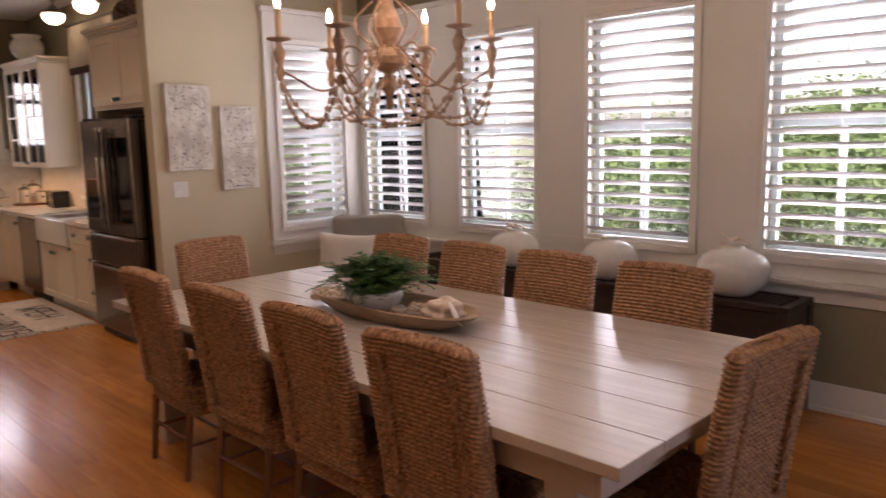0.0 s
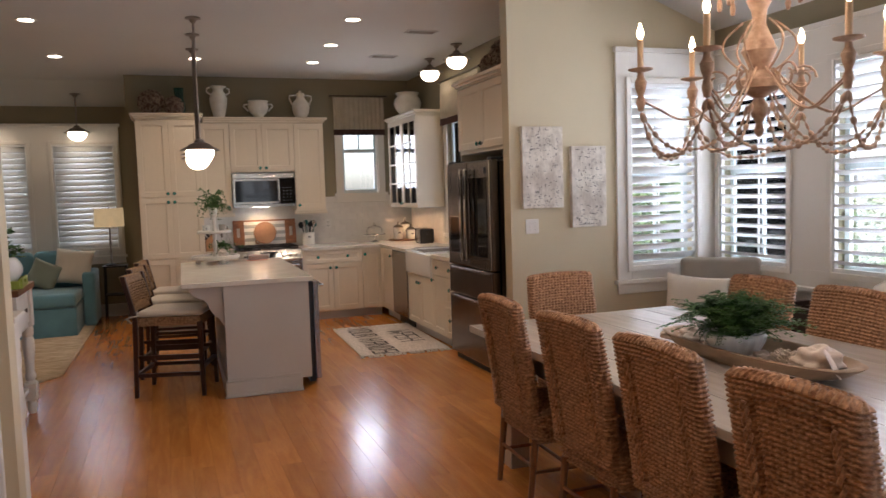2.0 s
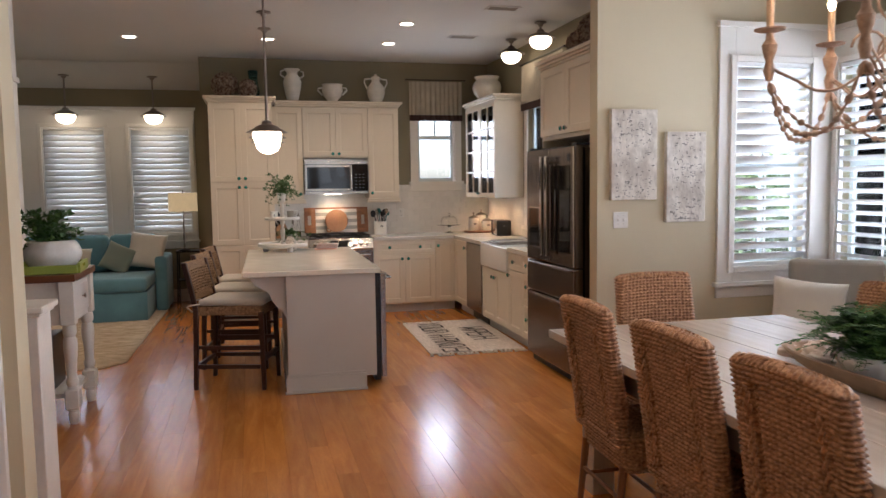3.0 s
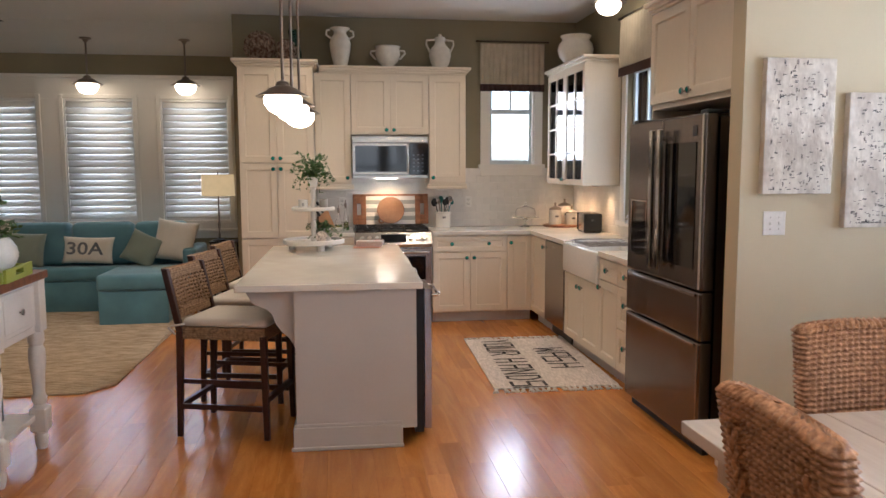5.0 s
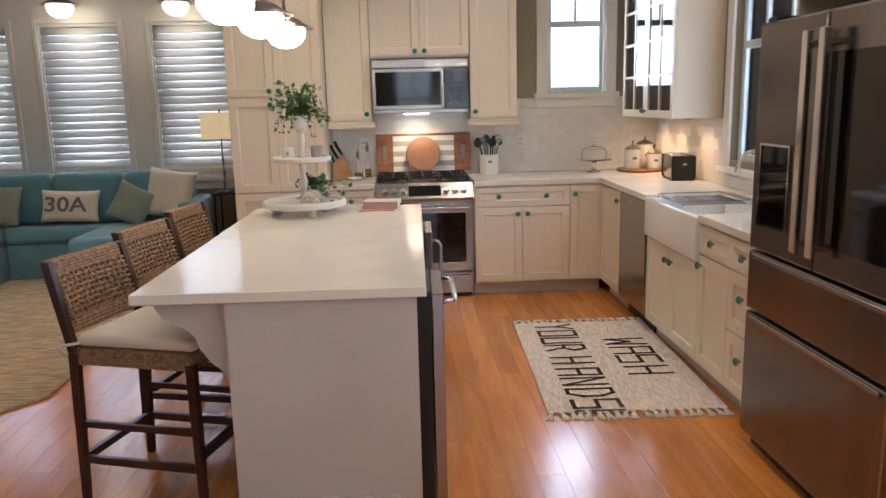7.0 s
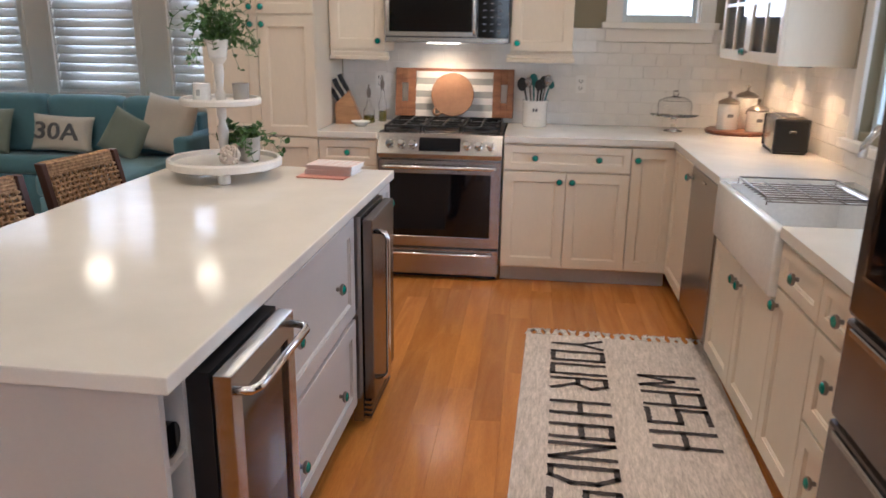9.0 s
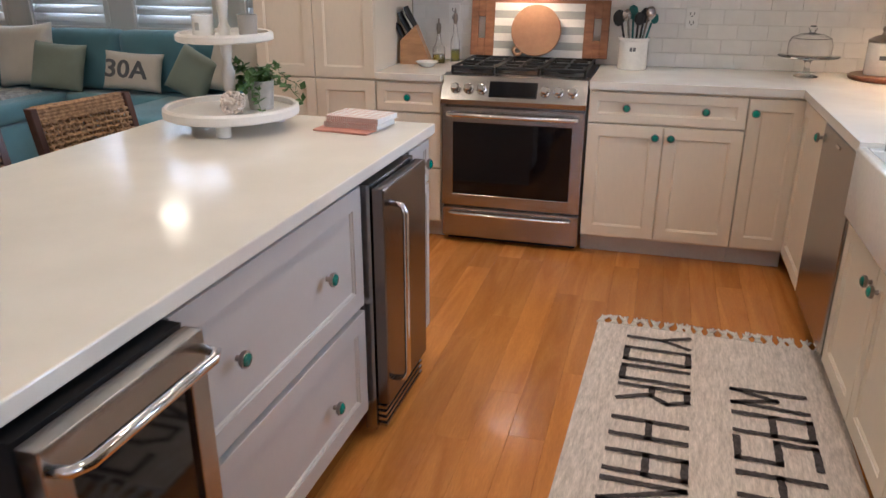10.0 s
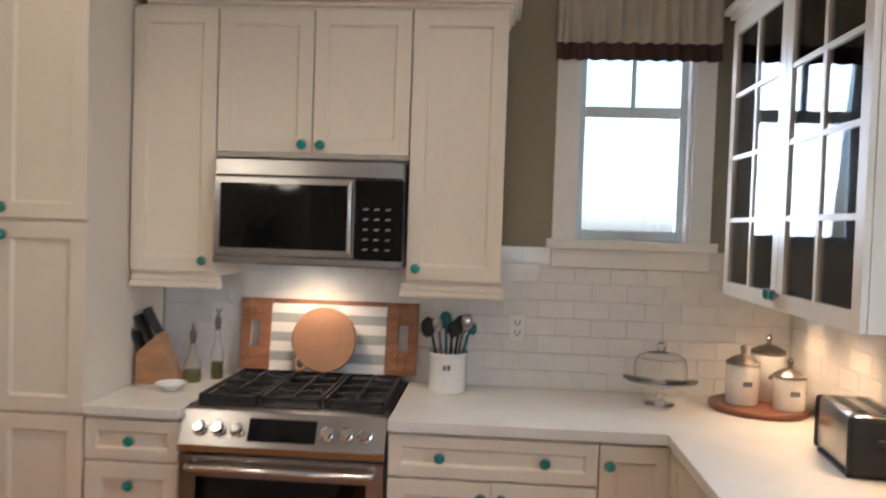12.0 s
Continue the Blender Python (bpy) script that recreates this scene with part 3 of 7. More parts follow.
cabinet("sink_cabinet", (FX, 8.69, 0), -90, 0.85, 0.66, 0.63, [("door", 0.0, 0.11, 0.425, 0.545, [(0.385, 0.58)]), ("door", 0.425, 0.11, 0.425, 0.545, [(0.465, 0.58)])], M_CAB, "cream shaker sink cabinet with two doors", 0.10)
cabinet("base_cabinet", (FX, 7.84, 0), -90, 0.37, 0.882, 0.63, [("drawer", 0, 0.715, 0.37, 0.155, [(0.185, 0.795)]), ("door", 0, 0.11, 0.37, 0.60, [(0.04, 0.655)])], M_CAB, "cream shaker base cabinet with one drawer and one door", 0.10)
cabinet("base_cabinet", (FX, 7.47, 0), -90, 0.347, 0.882, 0.63, [("drawer", 0, 0.715, 0.347, 0.155, [(0.173, 0.795)]), ("drawer", 0, 0.415, 0.347, 0.295, [(0.173, 0.60)]), ("drawer", 0, 0.11, 0.347, 0.30, [(0.173, 0.30)])], M_CAB, "cream shaker drawer stack beside the fridge", 0.10)
# pantry
cabinet("pantry_cabinet", (-0.17, FB, 0), 0, 0.70, 2.50, 0.645, [
    ("door", 0.0, 1.60, 0.35, 0.885, [(0.315, 1.64)]), ("door", 0.35, 1.60, 0.35, 0.885, [(0.385, 1.64)]),
    ("door", 0.0, 0.88, 0.35, 0.71, [(0.315, 1.54)]), ("door", 0.35, 0.88, 0.35, 0.71, [(0.385, 1.54)]), ("lower_panel", 0.0, 0.11, 0.35, 0.765, []), ("lower_panel", 0.35, 0.11, 0.35, 0.765, [])], M_CAB, "tall cream shaker pantry cabinet with double doors", 0.10)


def crown(x0, x1, y0, y1, z, mat=M_CAB, left=True, right=True, label="cream crown moulding"):
    """Stepped moulding round the front and ends of a cabinet top."""
    rows = []
    for k, (o, a, b) in enumerate(((0.012, 0.0, 0.02), (0.03, 0.02, 0.042), (0.05, 0.042, 0.07))):
        rows.append((x0 - (o if left else 0), x1 + (o if right else 0), y0 - o, y1, z + a, z + b))
    return boxes(rows, 0.004)


t = thing("crown_moulding", (0, 0, 0), 0, "cream crown moulding on the pantry", "moulding")
part("moulding", crown(-0.17, 0.53, FB, YK - 0.001, 2.50), M_CAB, t)
t = thing("crown_moulding", (0, 0, 0), 0, "cream crown moulding on the wall cabinets", "moulding")
part("moulding", crown(0.584, 2.06, 10.17, YK - 0.001, 2.49, left=False), M_CAB, t)
# wall cabinets
FU = 10.17
cabinet("wall_cabinet", (0.535, FU, 0), 0, 0.355, 2.49, YK - FU - 0.001, [("door", 0.0, 1.40, 0.355, 1.075, [(0.315, 1.45)])], M_CAB, "tall cream shaker wall cabinet beside the microwave").children[0]
cabinet("wall_cabinet", (0.892, FU, 0), 0, 0.786, 2.49, YK - FU - 0.001, [("door", 0.0, 1.895, 0.393, 0.58, [(0.355, 1.93)]), ("door", 0.393, 1.895, 0.393, 0.58, [(0.43, 1.93)])], M_CAB, "cream shaker wall cabinet above the microwave")
cabinet("wall_cabinet", (1.68, FU, 0), 0, 0.38, 2.49, YK - FU - 0.001, [("door", 0.0, 1.40, 0.38, 1.075, [(0.04, 1.45)])], M_CAB, "tall cream shaker wall cabinet")
for ob in [o for o in scene.objects if o.name.startswith("wall_cabinet")]:
    z0 = 1.88 if "microwave" in ob["label"] and "above" in ob["label"] else 1.385
    body = [c for c in ob.children if c.name.startswith("body")][0]
    for v in body.data.vertices:
        if v.co.z < 1:
            v.co.z = z0
for x0, x1 in ((0.535, 0.915), (1.655, 2.075)):
    t = thing("light_rail", (0, 0, 0), 0, "cream light rail moulding under a wall cabinet", "moulding")
    part("moulding", boxes([(x0, x1, FU - 0.025, FU + 0.02, 1.335, 1.36), (x0 + 0.004, x1 - 0.004, FU - 0.015, FU + 0.02, 1.36, 1.384)], 0.004), M_CAB, t)
# glass cabinet
t = thing("glass_door_cabinet", (3.0, 10.34, 0), -90, "cream wall cabinet with divided glass doors", "cabinet", "kitchen cabinets")
Wg, Hg, zg = 1.18, 1.11, 1.38
for n, row in (("side", (0, 0.02, 0, 0.328, zg, zg + Hg)), ("side", (Wg - 0.02, Wg, 0, 0.328, zg, zg + Hg)), ("bottom", (0.0205, Wg - 0.0205, 0, 0.328, zg, zg + 0.02)), ("top", (0.0205, Wg - 0.0205, 0, 0.328, zg + Hg - 0.02, zg + Hg)), ("back", (0.0205, Wg - 0.0205, 0.31, 0.328, zg + 0.0205, zg + Hg - 0.0205))):
    part(n, bx(*row), M_CAB, t)
for sz in (0.38, 0.74):
    part("shelf", bx(0.021, Wg - 0.021, 0.03, 0.309, zg + sz - 0.01, zg + sz + 0.01), M_CAB, t)
for k in range(2):
    xa = k * Wg / 2 + 0.002
    w = Wg / 2 - 0.004
    rows = [(xa, xa + 0.05, -0.02, -0.001, zg, zg + Hg), (xa + w - 0.05, xa + w, -0.02, -0.001, zg, zg + Hg), (xa + 0.05, xa + w - 0.05, -0.02, -0.001, zg, zg + 0.055), (xa + 0.05, xa + w - 0.05, -0.02, -0.001, zg + Hg - 0.055, zg + Hg)]
    rows += [(xa + w / 2 - 0.011, xa + w / 2 + 0.011, -0.018, -0.003, zg + 0.055, zg + Hg - 0.055)]
    for i in (1, 2, 3):
        zz = zg + 0.055 + (Hg - 0.11) * i / 4
        rows += [(xa + 0.05, xa + w / 2 - 0.011, -0.018, -0.003, zz - 0.009, zz + 0.009), (xa + w / 2 + 0.011, xa + w - 0.05, -0.018, -0.003, zz - 0.009, zz + 0.009)]
    d = part("glass_door", boxes(rows), M_CAB, t)
    part("glass_pane", bx(xa + 0.045, xa + w - 0.045, -0.012, -0.009, zg + 0.05, zg + Hg - 0.05), M_PANE, d, "clear cabinet glass")
    knob(d, xa + (w - 0.025 if k == 0 else 0.025), zg + 0.05, -0.02)
t = thing("crown_moulding", (3.0, 10.34, 0), -90, "cream crown moulding on the glass cabinet", "moulding")
part("moulding", crown(0, Wg, 0, 0.328, zg + Hg), M_CAB, t)
# cabinet above the fridge, and its side panel
cabinet("fridge_cabinet", (2.74, 7.10, 1.90), -90, 1.05, 0.60, 0.588, [("door", 0.0, 0.03, 0.525, 0.56, [(0.485, 0.075)]), ("door", 0.525, 0.03, 0.525, 0.56, [(0.565, 0.075)])], M_CAB, "cream shaker cabinet above the fridge")
t = thing("fridge_side_panel", (0, 0, 0), 0, "cream tall side panel beside the fridge", "cabinet panel")
part("panel", bx(2.745, XK - 0.002, 7.102, 7.12, 0, 2.50), M_CAB, t)
t = thing("crown_moulding", (0, 0, 0), 0, "cream crown moulding above the fridge cabinet", "moulding")
part("moulding", boxes([(2.74 - o, XK - 0.002, 5.992, 7.12 + o, 2.502 + a, 2.502 + b) for o, a, b in ((0.012, 0.0, 0.02), (0.03, 0.02, 0.042), (0.05, 0.042, 0.07))], 0.004), M_CAB, t)

# worktops
t = thing("worktop", (0, 0, 0), 0, "L-shaped cream quartz worktop beside the range", "worktop")
for row in ((1.672, XK - 0.002, FB - 0.035, YK - 0.002), (2.66, XK - 0.002, 8.692, FB - 0.035), (2.66, XK - 0.002, 7.122, 7.838), (3.22, XK - 0.002, 7.838, 8.692)):
    part("slab", bx(*row, 0.8825, 0.92), M_QUARTZ, t)
t = thing("worktop", (0, 0, 0), 0, "short cream quartz worktop left of the cooker", "worktop")
t["label"] = "short cream quartz worktop between pantry and range"
part("slab", bx(0.532, 0.902, FB - 0.035, YK - 0.002, 0.8825, 0.92, bev=0.003), M_QUARTZ, t)

# ---- range ----
t = thing("gas_range", (0.905, 9.83, 0), 0, "stainless steel slide-in gas range with black oven glass", "range")
part("body", bx(0.002, 0.758, 0.03, 0.66, 0.03, 0.90), M_STEEL, t)
part("plinth", bx(0.02, 0.74, 0.06, 0.1, 0.0, 0.03), M_BLACK, t)
part("drawer_front", bx(0.003, 0.757, -0.012, 0.029, 0.035, 0.205, bev=0.006), M_STEEL, t)


def ring(outer, inner, y0, y1):
    """A flat rectangular frame as one closed shell; outer and inner are (x0, x1, z0, z1)."""
    bm = bmesh.new()
    loops = []
    for y in (y0, y1):
        for x0, x1, z0, z1 in (outer, inner):
            loops.append([bm.verts.new((x, y, z)) for x, z in ((x0, z0), (x1, z0), (x1, z1), (x0, z1))])
    for p, q in ((0, 1), (1, 3), (3, 2), (2, 0)):
        for k in range(4):
            bm.faces.new((loops[p][k], loops[p][(k + 1) % 4], loops[q][(k + 1) % 4], loops[q][k]))
    bmesh.ops.recalc_face_normals(bm, faces=bm.faces)
    bmesh.ops.bevel(bm, geom=list(bm.edges), offset=0.0018, segments=1, affect="EDGES")
    return bm


def bar_handle(parent, name, a, b, out, r=0.011, mat=None):
    """Round bar between a and b, standing off by the vector out."""
    a, b, o = Vector(a), Vector(b), Vector(out)
    d = (b - a).normalized()
    bm = tube([a, a + o * 0.75 + d * 0.006, a + o + d * 0.03, b + o - d * 0.03, b + o * 0.75 - d * 0.006, b], r, 10)
    return part(name, bm, mat or M_STEEL, parent, smooth="all")


d = part("oven_door", ring((0.003, 0.757, 0.22, 0.76), (0.065, 0.695, 0.285, 0.68), -0.02, 0.029), M_STEEL, t)
part("oven_glass", bx(0.0655, 0.6945, -0.016, 0.02, 0.2855, 0.6795), M_BGLASS, d, "black oven window")
bar_handle(d, "oven_handle", (0.04, -0.02, 0.725), (0.72, -0.02, 0.725), (0, -0.045, 0), 0.012, M_CHROME)
bar_handle(t, "drawer_handle", (0.05, -0.012, 0.175), (0.71, -0.012, 0.175), (0, -0.028, 0), 0.009, M_CHROME)
bm = bmesh.new()
pr = [(-0.03, 0.775), (-0.035, 0.80), (0.03, 0.915), (0.09, 0.925), (0.09, 0.775)]
va = [[bm.verts.new((x, y, z)) for y, z in pr] for x in (0.001, 0.759)]
bm.faces.new(va[0][::-1]); bm.faces.new(va[1])
for i in range(5):
    bm.faces.new((va[0][i], va[0][(i + 1) % 5], va[1][(i + 1) % 5], va[1][i]))
bmesh.ops.recalc_face_normals(bm, faces=bm.faces)
cp = part("control_panel", bm, M_STEEL, t)
sl = math.degrees(math.atan2(0.065, 0.115))
part("display", bx(-0.125, 0.125, -0.006, 0.004, -0.042, 0.042, bev=0.002), M_BGLASS, cp, loc=(0.38, -0.003, 0.857), rot=(-sl, 0, 0))
for kx in (0.075, 0.145, 0.215, 0.545, 0.615, 0.685):
    kb = part("control_knob", lathe([(0.027, 0), (0.027, 0.008), (0.021, 0.012), (0.019, 0.034), (0.015, 0.038), (0, 0.038)], 18), M_CHROME, cp, loc=(kx, -0.004, 0.853), rot=(90 - sl, 0, 0), smooth=True)
part("cooktop", bx(0.004, 0.756, 0.09, 0.655, 0.9005, 0.922, bev=0.003), M_BLACK, t)
for k in range(3):
    x0 = 0.02 + k * 0.241
    rows = [(x0, x0 + 0.012, 0.11, 0.64, 0.94, 0.955), (x0 + 0.222, x0 + 0.234, 0.11, 0.64, 0.94, 0.955), (x0, x0 + 0.234, 0.11, 0.122, 0.94, 0.955), (x0, x0 + 0.234, 0.628, 0.64, 0.94, 0.955), (x0, x0 + 0.234, 0.369, 0.381, 0.94, 0.955), (x0 + 0.111, x0 + 0.123, 0.11, 0.64, 0.94, 0.955)]
    rows += [(x0 + 0.03, x0 + 0.204, y, y + 0.01, 0.943, 0.955) for y in (0.235, 0.50)]
    rows += [(x0 + a, x0 + a + 0.012, b, b + 0.012, 0.922, 0.94) for a in (0, 0.222) for b in (0.11, 0.628)]
    part("grate", boxes(rows, 0.0015), M_IRON, t)
for cx, cy in ((0.14, 0.24), (0.14, 0.51), (0.38, 0.375), (0.62, 0.24), (0.62, 0.51)):
    part("burner", lathe([(0.05, 0.921), (0.05, 0.93), (0.034, 0.932), (0.034, 0.938), (0, 0.939)], 18), M_IRON, t, loc=(cx, cy, 0), smooth=True)

# ---- microwave ----
t = thing("microwave", (0.898, 10.115, 1.445), 0, "stainless over-the-range microwave with black glass", "microwave")
part("body", bx(0, 0.77, 0.025, 0.38, 0, 0.425), M_STEEL, t)
part("top_vent", bx(0.001, 0.769, -0.0, 0.024, 0.355, 0.424, bev=0.005), M_STEEL, t)
d = part("door", bx(0.001, 0.575, -0.005, 0.024, 0.035, 0.352, bev=0.004), M_STEEL, t)
part("door_glass", bx(0.03, 0.545, -0.009, -0.004, 0.065, 0.325), M_BGLASS, d)
part("door_window", bx(0.075, 0.50, -0.0115, -0.0088, 0.085, 0.30), M_BGLASS, d)
bar_handle(d, "door_handle", (0.56, -0.005, 0.05), (0.56, -0.005, 0.34), (0, -0.03, 0), 0.009, M_CHROME)
c = part("control_panel", bx(0.578, 0.769, -0.005, 0.024, 0.035, 0.352, bev=0.004), M_BGLASS, t)
for i in range(5):
    for j in range(3):
        part("key", bx(0.61 + j * 0.045, 0.63 + j * 0.045, -0.0065, -0.004, 0.07 + i * 0.04, 0.078 + i * 0.04), M_GREY, c)
part("bottom_trim", bx(0.001, 0.769, -0.005, 0.024, 0.001, 0.033, bev=0.004), M_STEEL, t)
part("cooktop_light", bx(0.25, 0.45, 0.12, 0.18, -0.006, 0.0), M_CAN, t)

# ---- fridge ----
t = thing("refrigerator", (2.59, 7.10, 0.0), -90, "dark stainless four-door refrigerator", "refrigerator")
W = 1.0
part("body", bx(0.006, W - 0.006, 0.085, 0.735, 0.02, 1.80), M_DSTEEL, t)
part("grille", bx(0.02, W - 0.02, 0.05, 0.084, 0.0, 0.06), M_BLACK, t)
dl = part("upper_door", bx(0.0, W / 2 - 0.003, 0.0, 0.075, 0.893, 1.815, bev=0.012, seg=2), M_DSTEEL, t)
dr = part("upper_door", bx(W / 2 + 0.003, W, 0.0, 0.075, 0.893, 1.815, bev=0.012, seg=2), M_DSTEEL, t)
d3 = part("middle_drawer", bx(0.0, W, 0.0, 0.075, 0.626, 0.885, bev=0.012, seg=2), M_DSTEEL, t)
d4 = part("bottom_drawer", bx(0.0, W, 0.0, 0.075, 0.065, 0.618, bev=0.012, seg=2), M_DSTEEL, t)
part("edge_strip", bx(W - 0.030, W - 0.010, -0.003, 0.002, 0.90, 1.81, bev=0.002), M_CHROME, dr)
part("edge_strip", bx(W - 0.022, W - 0.011, -0.0025, 0.002, 0.632, 0.879, bev=0.002), M_STEEL, d3)
part("edge_strip", bx(W - 0.022, W - 0.011, -0.0025, 0.002, 0.07, 0.612, bev=0.002), M_STEEL, d4)
for dd, hx in ((dl, W / 2 - 0.034), (dr, W / 2 + 0.075)):
    part("door_handle", boxes([(hx - 0.021, hx + 0.021, -0.062, -0.040, 0.96, 1.75), (hx - 0.012, hx + 0.012, -0.04, 0.002, 0.985, 1.01), (hx - 0.012, hx + 0.012, -0.04, 0.002, 1.69, 1.715)], 0.004), M_CHROME, dd)
part("screen", bx(W / 2 + 0.045, W - 0.085, -0.004, 0.002, 1.00, 1.67, bev=0.001), M_BGLASS, dr, "dark glass screen")
part("badge", bx(W - 0.13, W - 0.085, -0.003, 0.002, 1.70, 1.755), M_BLACK, dr)
part("dispenser", bx(0.081, 0.299, -0.004, 0.002, 1.011, 1.329, bev=0.002), M_BGLASS, dl, "black water dispenser recess")
part("dispenser_frame", boxes([(0.07, 0.08, -0.008, 0.002, 1.0, 1.34), (0.30, 0.31, -0.008, 0.002, 1.0, 1.34), (0.0801, 0.2999, -0.008, 0.002, 1.0, 1.01), (0.0801, 0.2999, -0.008, 0.002, 1.33, 1.34)]), M_CHROME, dl)
for zz in (0.855, 0.588):
    part("drawer_pull", bx(0.05, W - 0.05, -0.01, 0.002, zz, zz + 0.02, bev=0.003), M_STEEL, d3 if zz > 0.6 else d4)
part("hinge_cover", bx(W - 0.10, W - 0.02, 0.02, 0.14, 1.8155, 1.835, bev=0.004), M_BLACK, t)
part("hinge_cover", bx(0.02, 0.10, 0.02, 0.14, 1.8155, 1.835, bev=0.004), M_BLACK, t)

# ---- dishwasher and sink ----
t = thing("dishwasher", (FX - 0.0, 9.285, 0), -90, "stainless steel dishwasher with a hidden handle", "dishwasher")
part("door", bx(0.003, 0.587, -0.03, 0.0, 0.12, 0.875, bev=0.006), M_STEEL, t)
part("body", bx(0.003, 0.587, 0.001, 0.6, 0.1, 0.88), M_BLACK, t)
part("control_strip", bx(0.01, 0.58, -0.028, 0.0, 0.8755, 0.8815), M_BLACK, t)
part("toe_plate", bx(0.003, 0.587, 0.05, 0.07, 0.0, 0.1), M_BLACK, t)
part("badge", bx(0.26, 0.32, -0.033, -0.0305, 0.83, 0.84), M_CHROME, t)
t = thing("farmhouse_sink", (FX, 8.69, 0), -90, "white fireclay apron-front farmhouse sink", "sink")
part("apron_front", bx(0.003, 0.847, -0.045, -0.005, 0.665, 0.908, bev=0.012, seg=3), M_PORC, t, smooth=True)
for n, row in (("side", (0.003, 0.045, -0.0048, 0.50, 0.665, 0.905)), ("side", (0.805, 0.847, -0.0048, 0.50, 0.665, 0.905)), ("back", (0.0455, 0.8045, 0.46, 0.50, 0.665, 0.905)), ("bottom", (0.0455, 0.8045, -0.0048, 0.4595, 0.665, 0.70))):
    part(n, bx(*row, bev=0.004), M_PORC, t)
bm = bmesh.new()
for i in range(9):
    tube([(0.07 + i * 0.045, 0.04, 0.912), (0.07 + i * 0.045, 0.42, 0.912)], 0.003, 6, bm)
for j in range(5):
    tube([(0.05, 0.05 + j * 0.09, 0.917), (0.46, 0.05 + j * 0.09, 0.917)], 0.003, 6, bm)
tube([(0.05, 0.03, 0.935), (0.46, 0.03, 0.935), (0.46, 0.43, 0.935), (0.05, 0.43, 0.935)], 0.004, 6, bm, closed=True)
for px, py in ((0.05, 0.03), (0.46, 0.03), (0.46, 0.43), (0.05, 0.43)):
    tube([(px, py, 0.9055), (px, py, 0.935)], 0.003, 6, bm)
t2 = thing("dish_rack", (FX, 8.69, 0), -90, "dark wire dish rack across the sink", "dish rack")
tagged(part("wire", bm, M_NICKEL, t2, smooth="all"), kind="stuff")
t = thing("faucet", (3.26, 8.27, 0.92), 0, "polished chrome arched kitchen faucet", "faucet")
part("spout", tube([(0, 0, 0), (0, 0, 0.10), (0, 0, 0.20), (-0.03, 0, 0.27), (-0.09, 0, 0.30), (-0.16, 0, 0.28), (-0.20, 0, 0.22), (-0.205, 0, 0.17)], [0.02, 0.016, 0.013, 0.013, 0.013, 0.013, 0.014, 0.017], 12), M_CHROME, t, smooth="all")
part("lever", tube([(0.0, -0.03, 0.05), (0.0, -0.08, 0.10)], 0.007, 8), M_CHROME, t, smooth="all")

# ---- island ----
IX0, IX1, IY0, IY1 = 0.18, 1.185, 6.49, 8.60
BX0, BX1, BY0, BY1 = 0.49, 1.15, 6.515, 8.575
t = thing("kitchen_island", (0, 0, 0), 0, "grey painted kitchen island with open wine cubbies", "kitchen island")
part("body", bx(BX0, BX1 - 0.42, BY0 + 0.02, BY1, 0.0, 0.8815), M_ISL, t)
for row in ((BX0, BX1, BY0, BY0 + 0.0195, 0.10, 0.8815), (BX0, 1.065, BY0, BY0 + 0.0195, 0.0, 0.10), (BX1 - 0.42, BX1, 6.61, 6.625, 0.10, 0.8815), (BX1 - 0.42, BX1, BY1 - 0.02, BY1, 0.0, 0.8815), (BX1 - 0.42, BX1 - 0.001, 7.01, 7.925, 0.10, 0.8815), (BX1 - 0.42, BX1 - 0.001, 8.34, BY1 - 0.0205, 0.10, 0.8815)):
    part("panel", bx(*row), M_ISL, t)
part("toe_kick", bx(0.74, 1.07, BY0 + 0.021, BY1 - 0.021, 0.0, 0.0995), M_BLACK, t)
part("plinth", boxes([(BX0 - 0.018, 1.07, BY0 - 0.018, BY0 - 0.0005, 0.0, 0.125), (BX0 - 0.018, BX0 - 0.0005, BY0 - 0.0, BY1, 0.0, 0.125), (BX0 - 0.012, 1.068, BY0 - 0.012, BY0 - 0.0006, 0.1255, 0.145), (BX0 - 0.028, 1.075, BY0 - 0.03, BY0 - 0.0185, 0.0, 0.02)], 0.003), M_ISL, t)
for i in range(4):
    part("cubby_shelf", bx(BX1 - 0.40, BX1 - 0.002, BY0 + 0.02, 6.6095, 0.13 + i * 0.185, 0.145 + i * 0.185), M_ISL, t)
part("end_panel", boxes([(0.72, 1.13, 8.5755, 8.582, 0.15, 0.86)]), M_ISL, t)
for i in range(2):
    front_t = front(t, "drawer", 0, 0, 0.905, 0.38 if i else 0.36, M_ISL, [(0.20, 0.19 if i else 0.165), (0.65, 0.19 if i else 0.165)])
    front_t.matrix_basis = pose(BX1, 7.015, 0.115 + (0.375 if i else 0), 0, 0, 90)
fd = front(t, "drawer", 0, 0, 0.225, 0.16, M_ISL, [(0.16, 0.08)], fr=0.03)
fd.matrix_basis = pose(BX1, 8.345, 0.71, 0, 0, 90)
fd = front(t, "door", 0, 0, 0.225, 0.59, M_ISL, [], fr=0.03)
fd.matrix_basis = pose(BX1, 8.345, 0.115, 0, 0, 90)
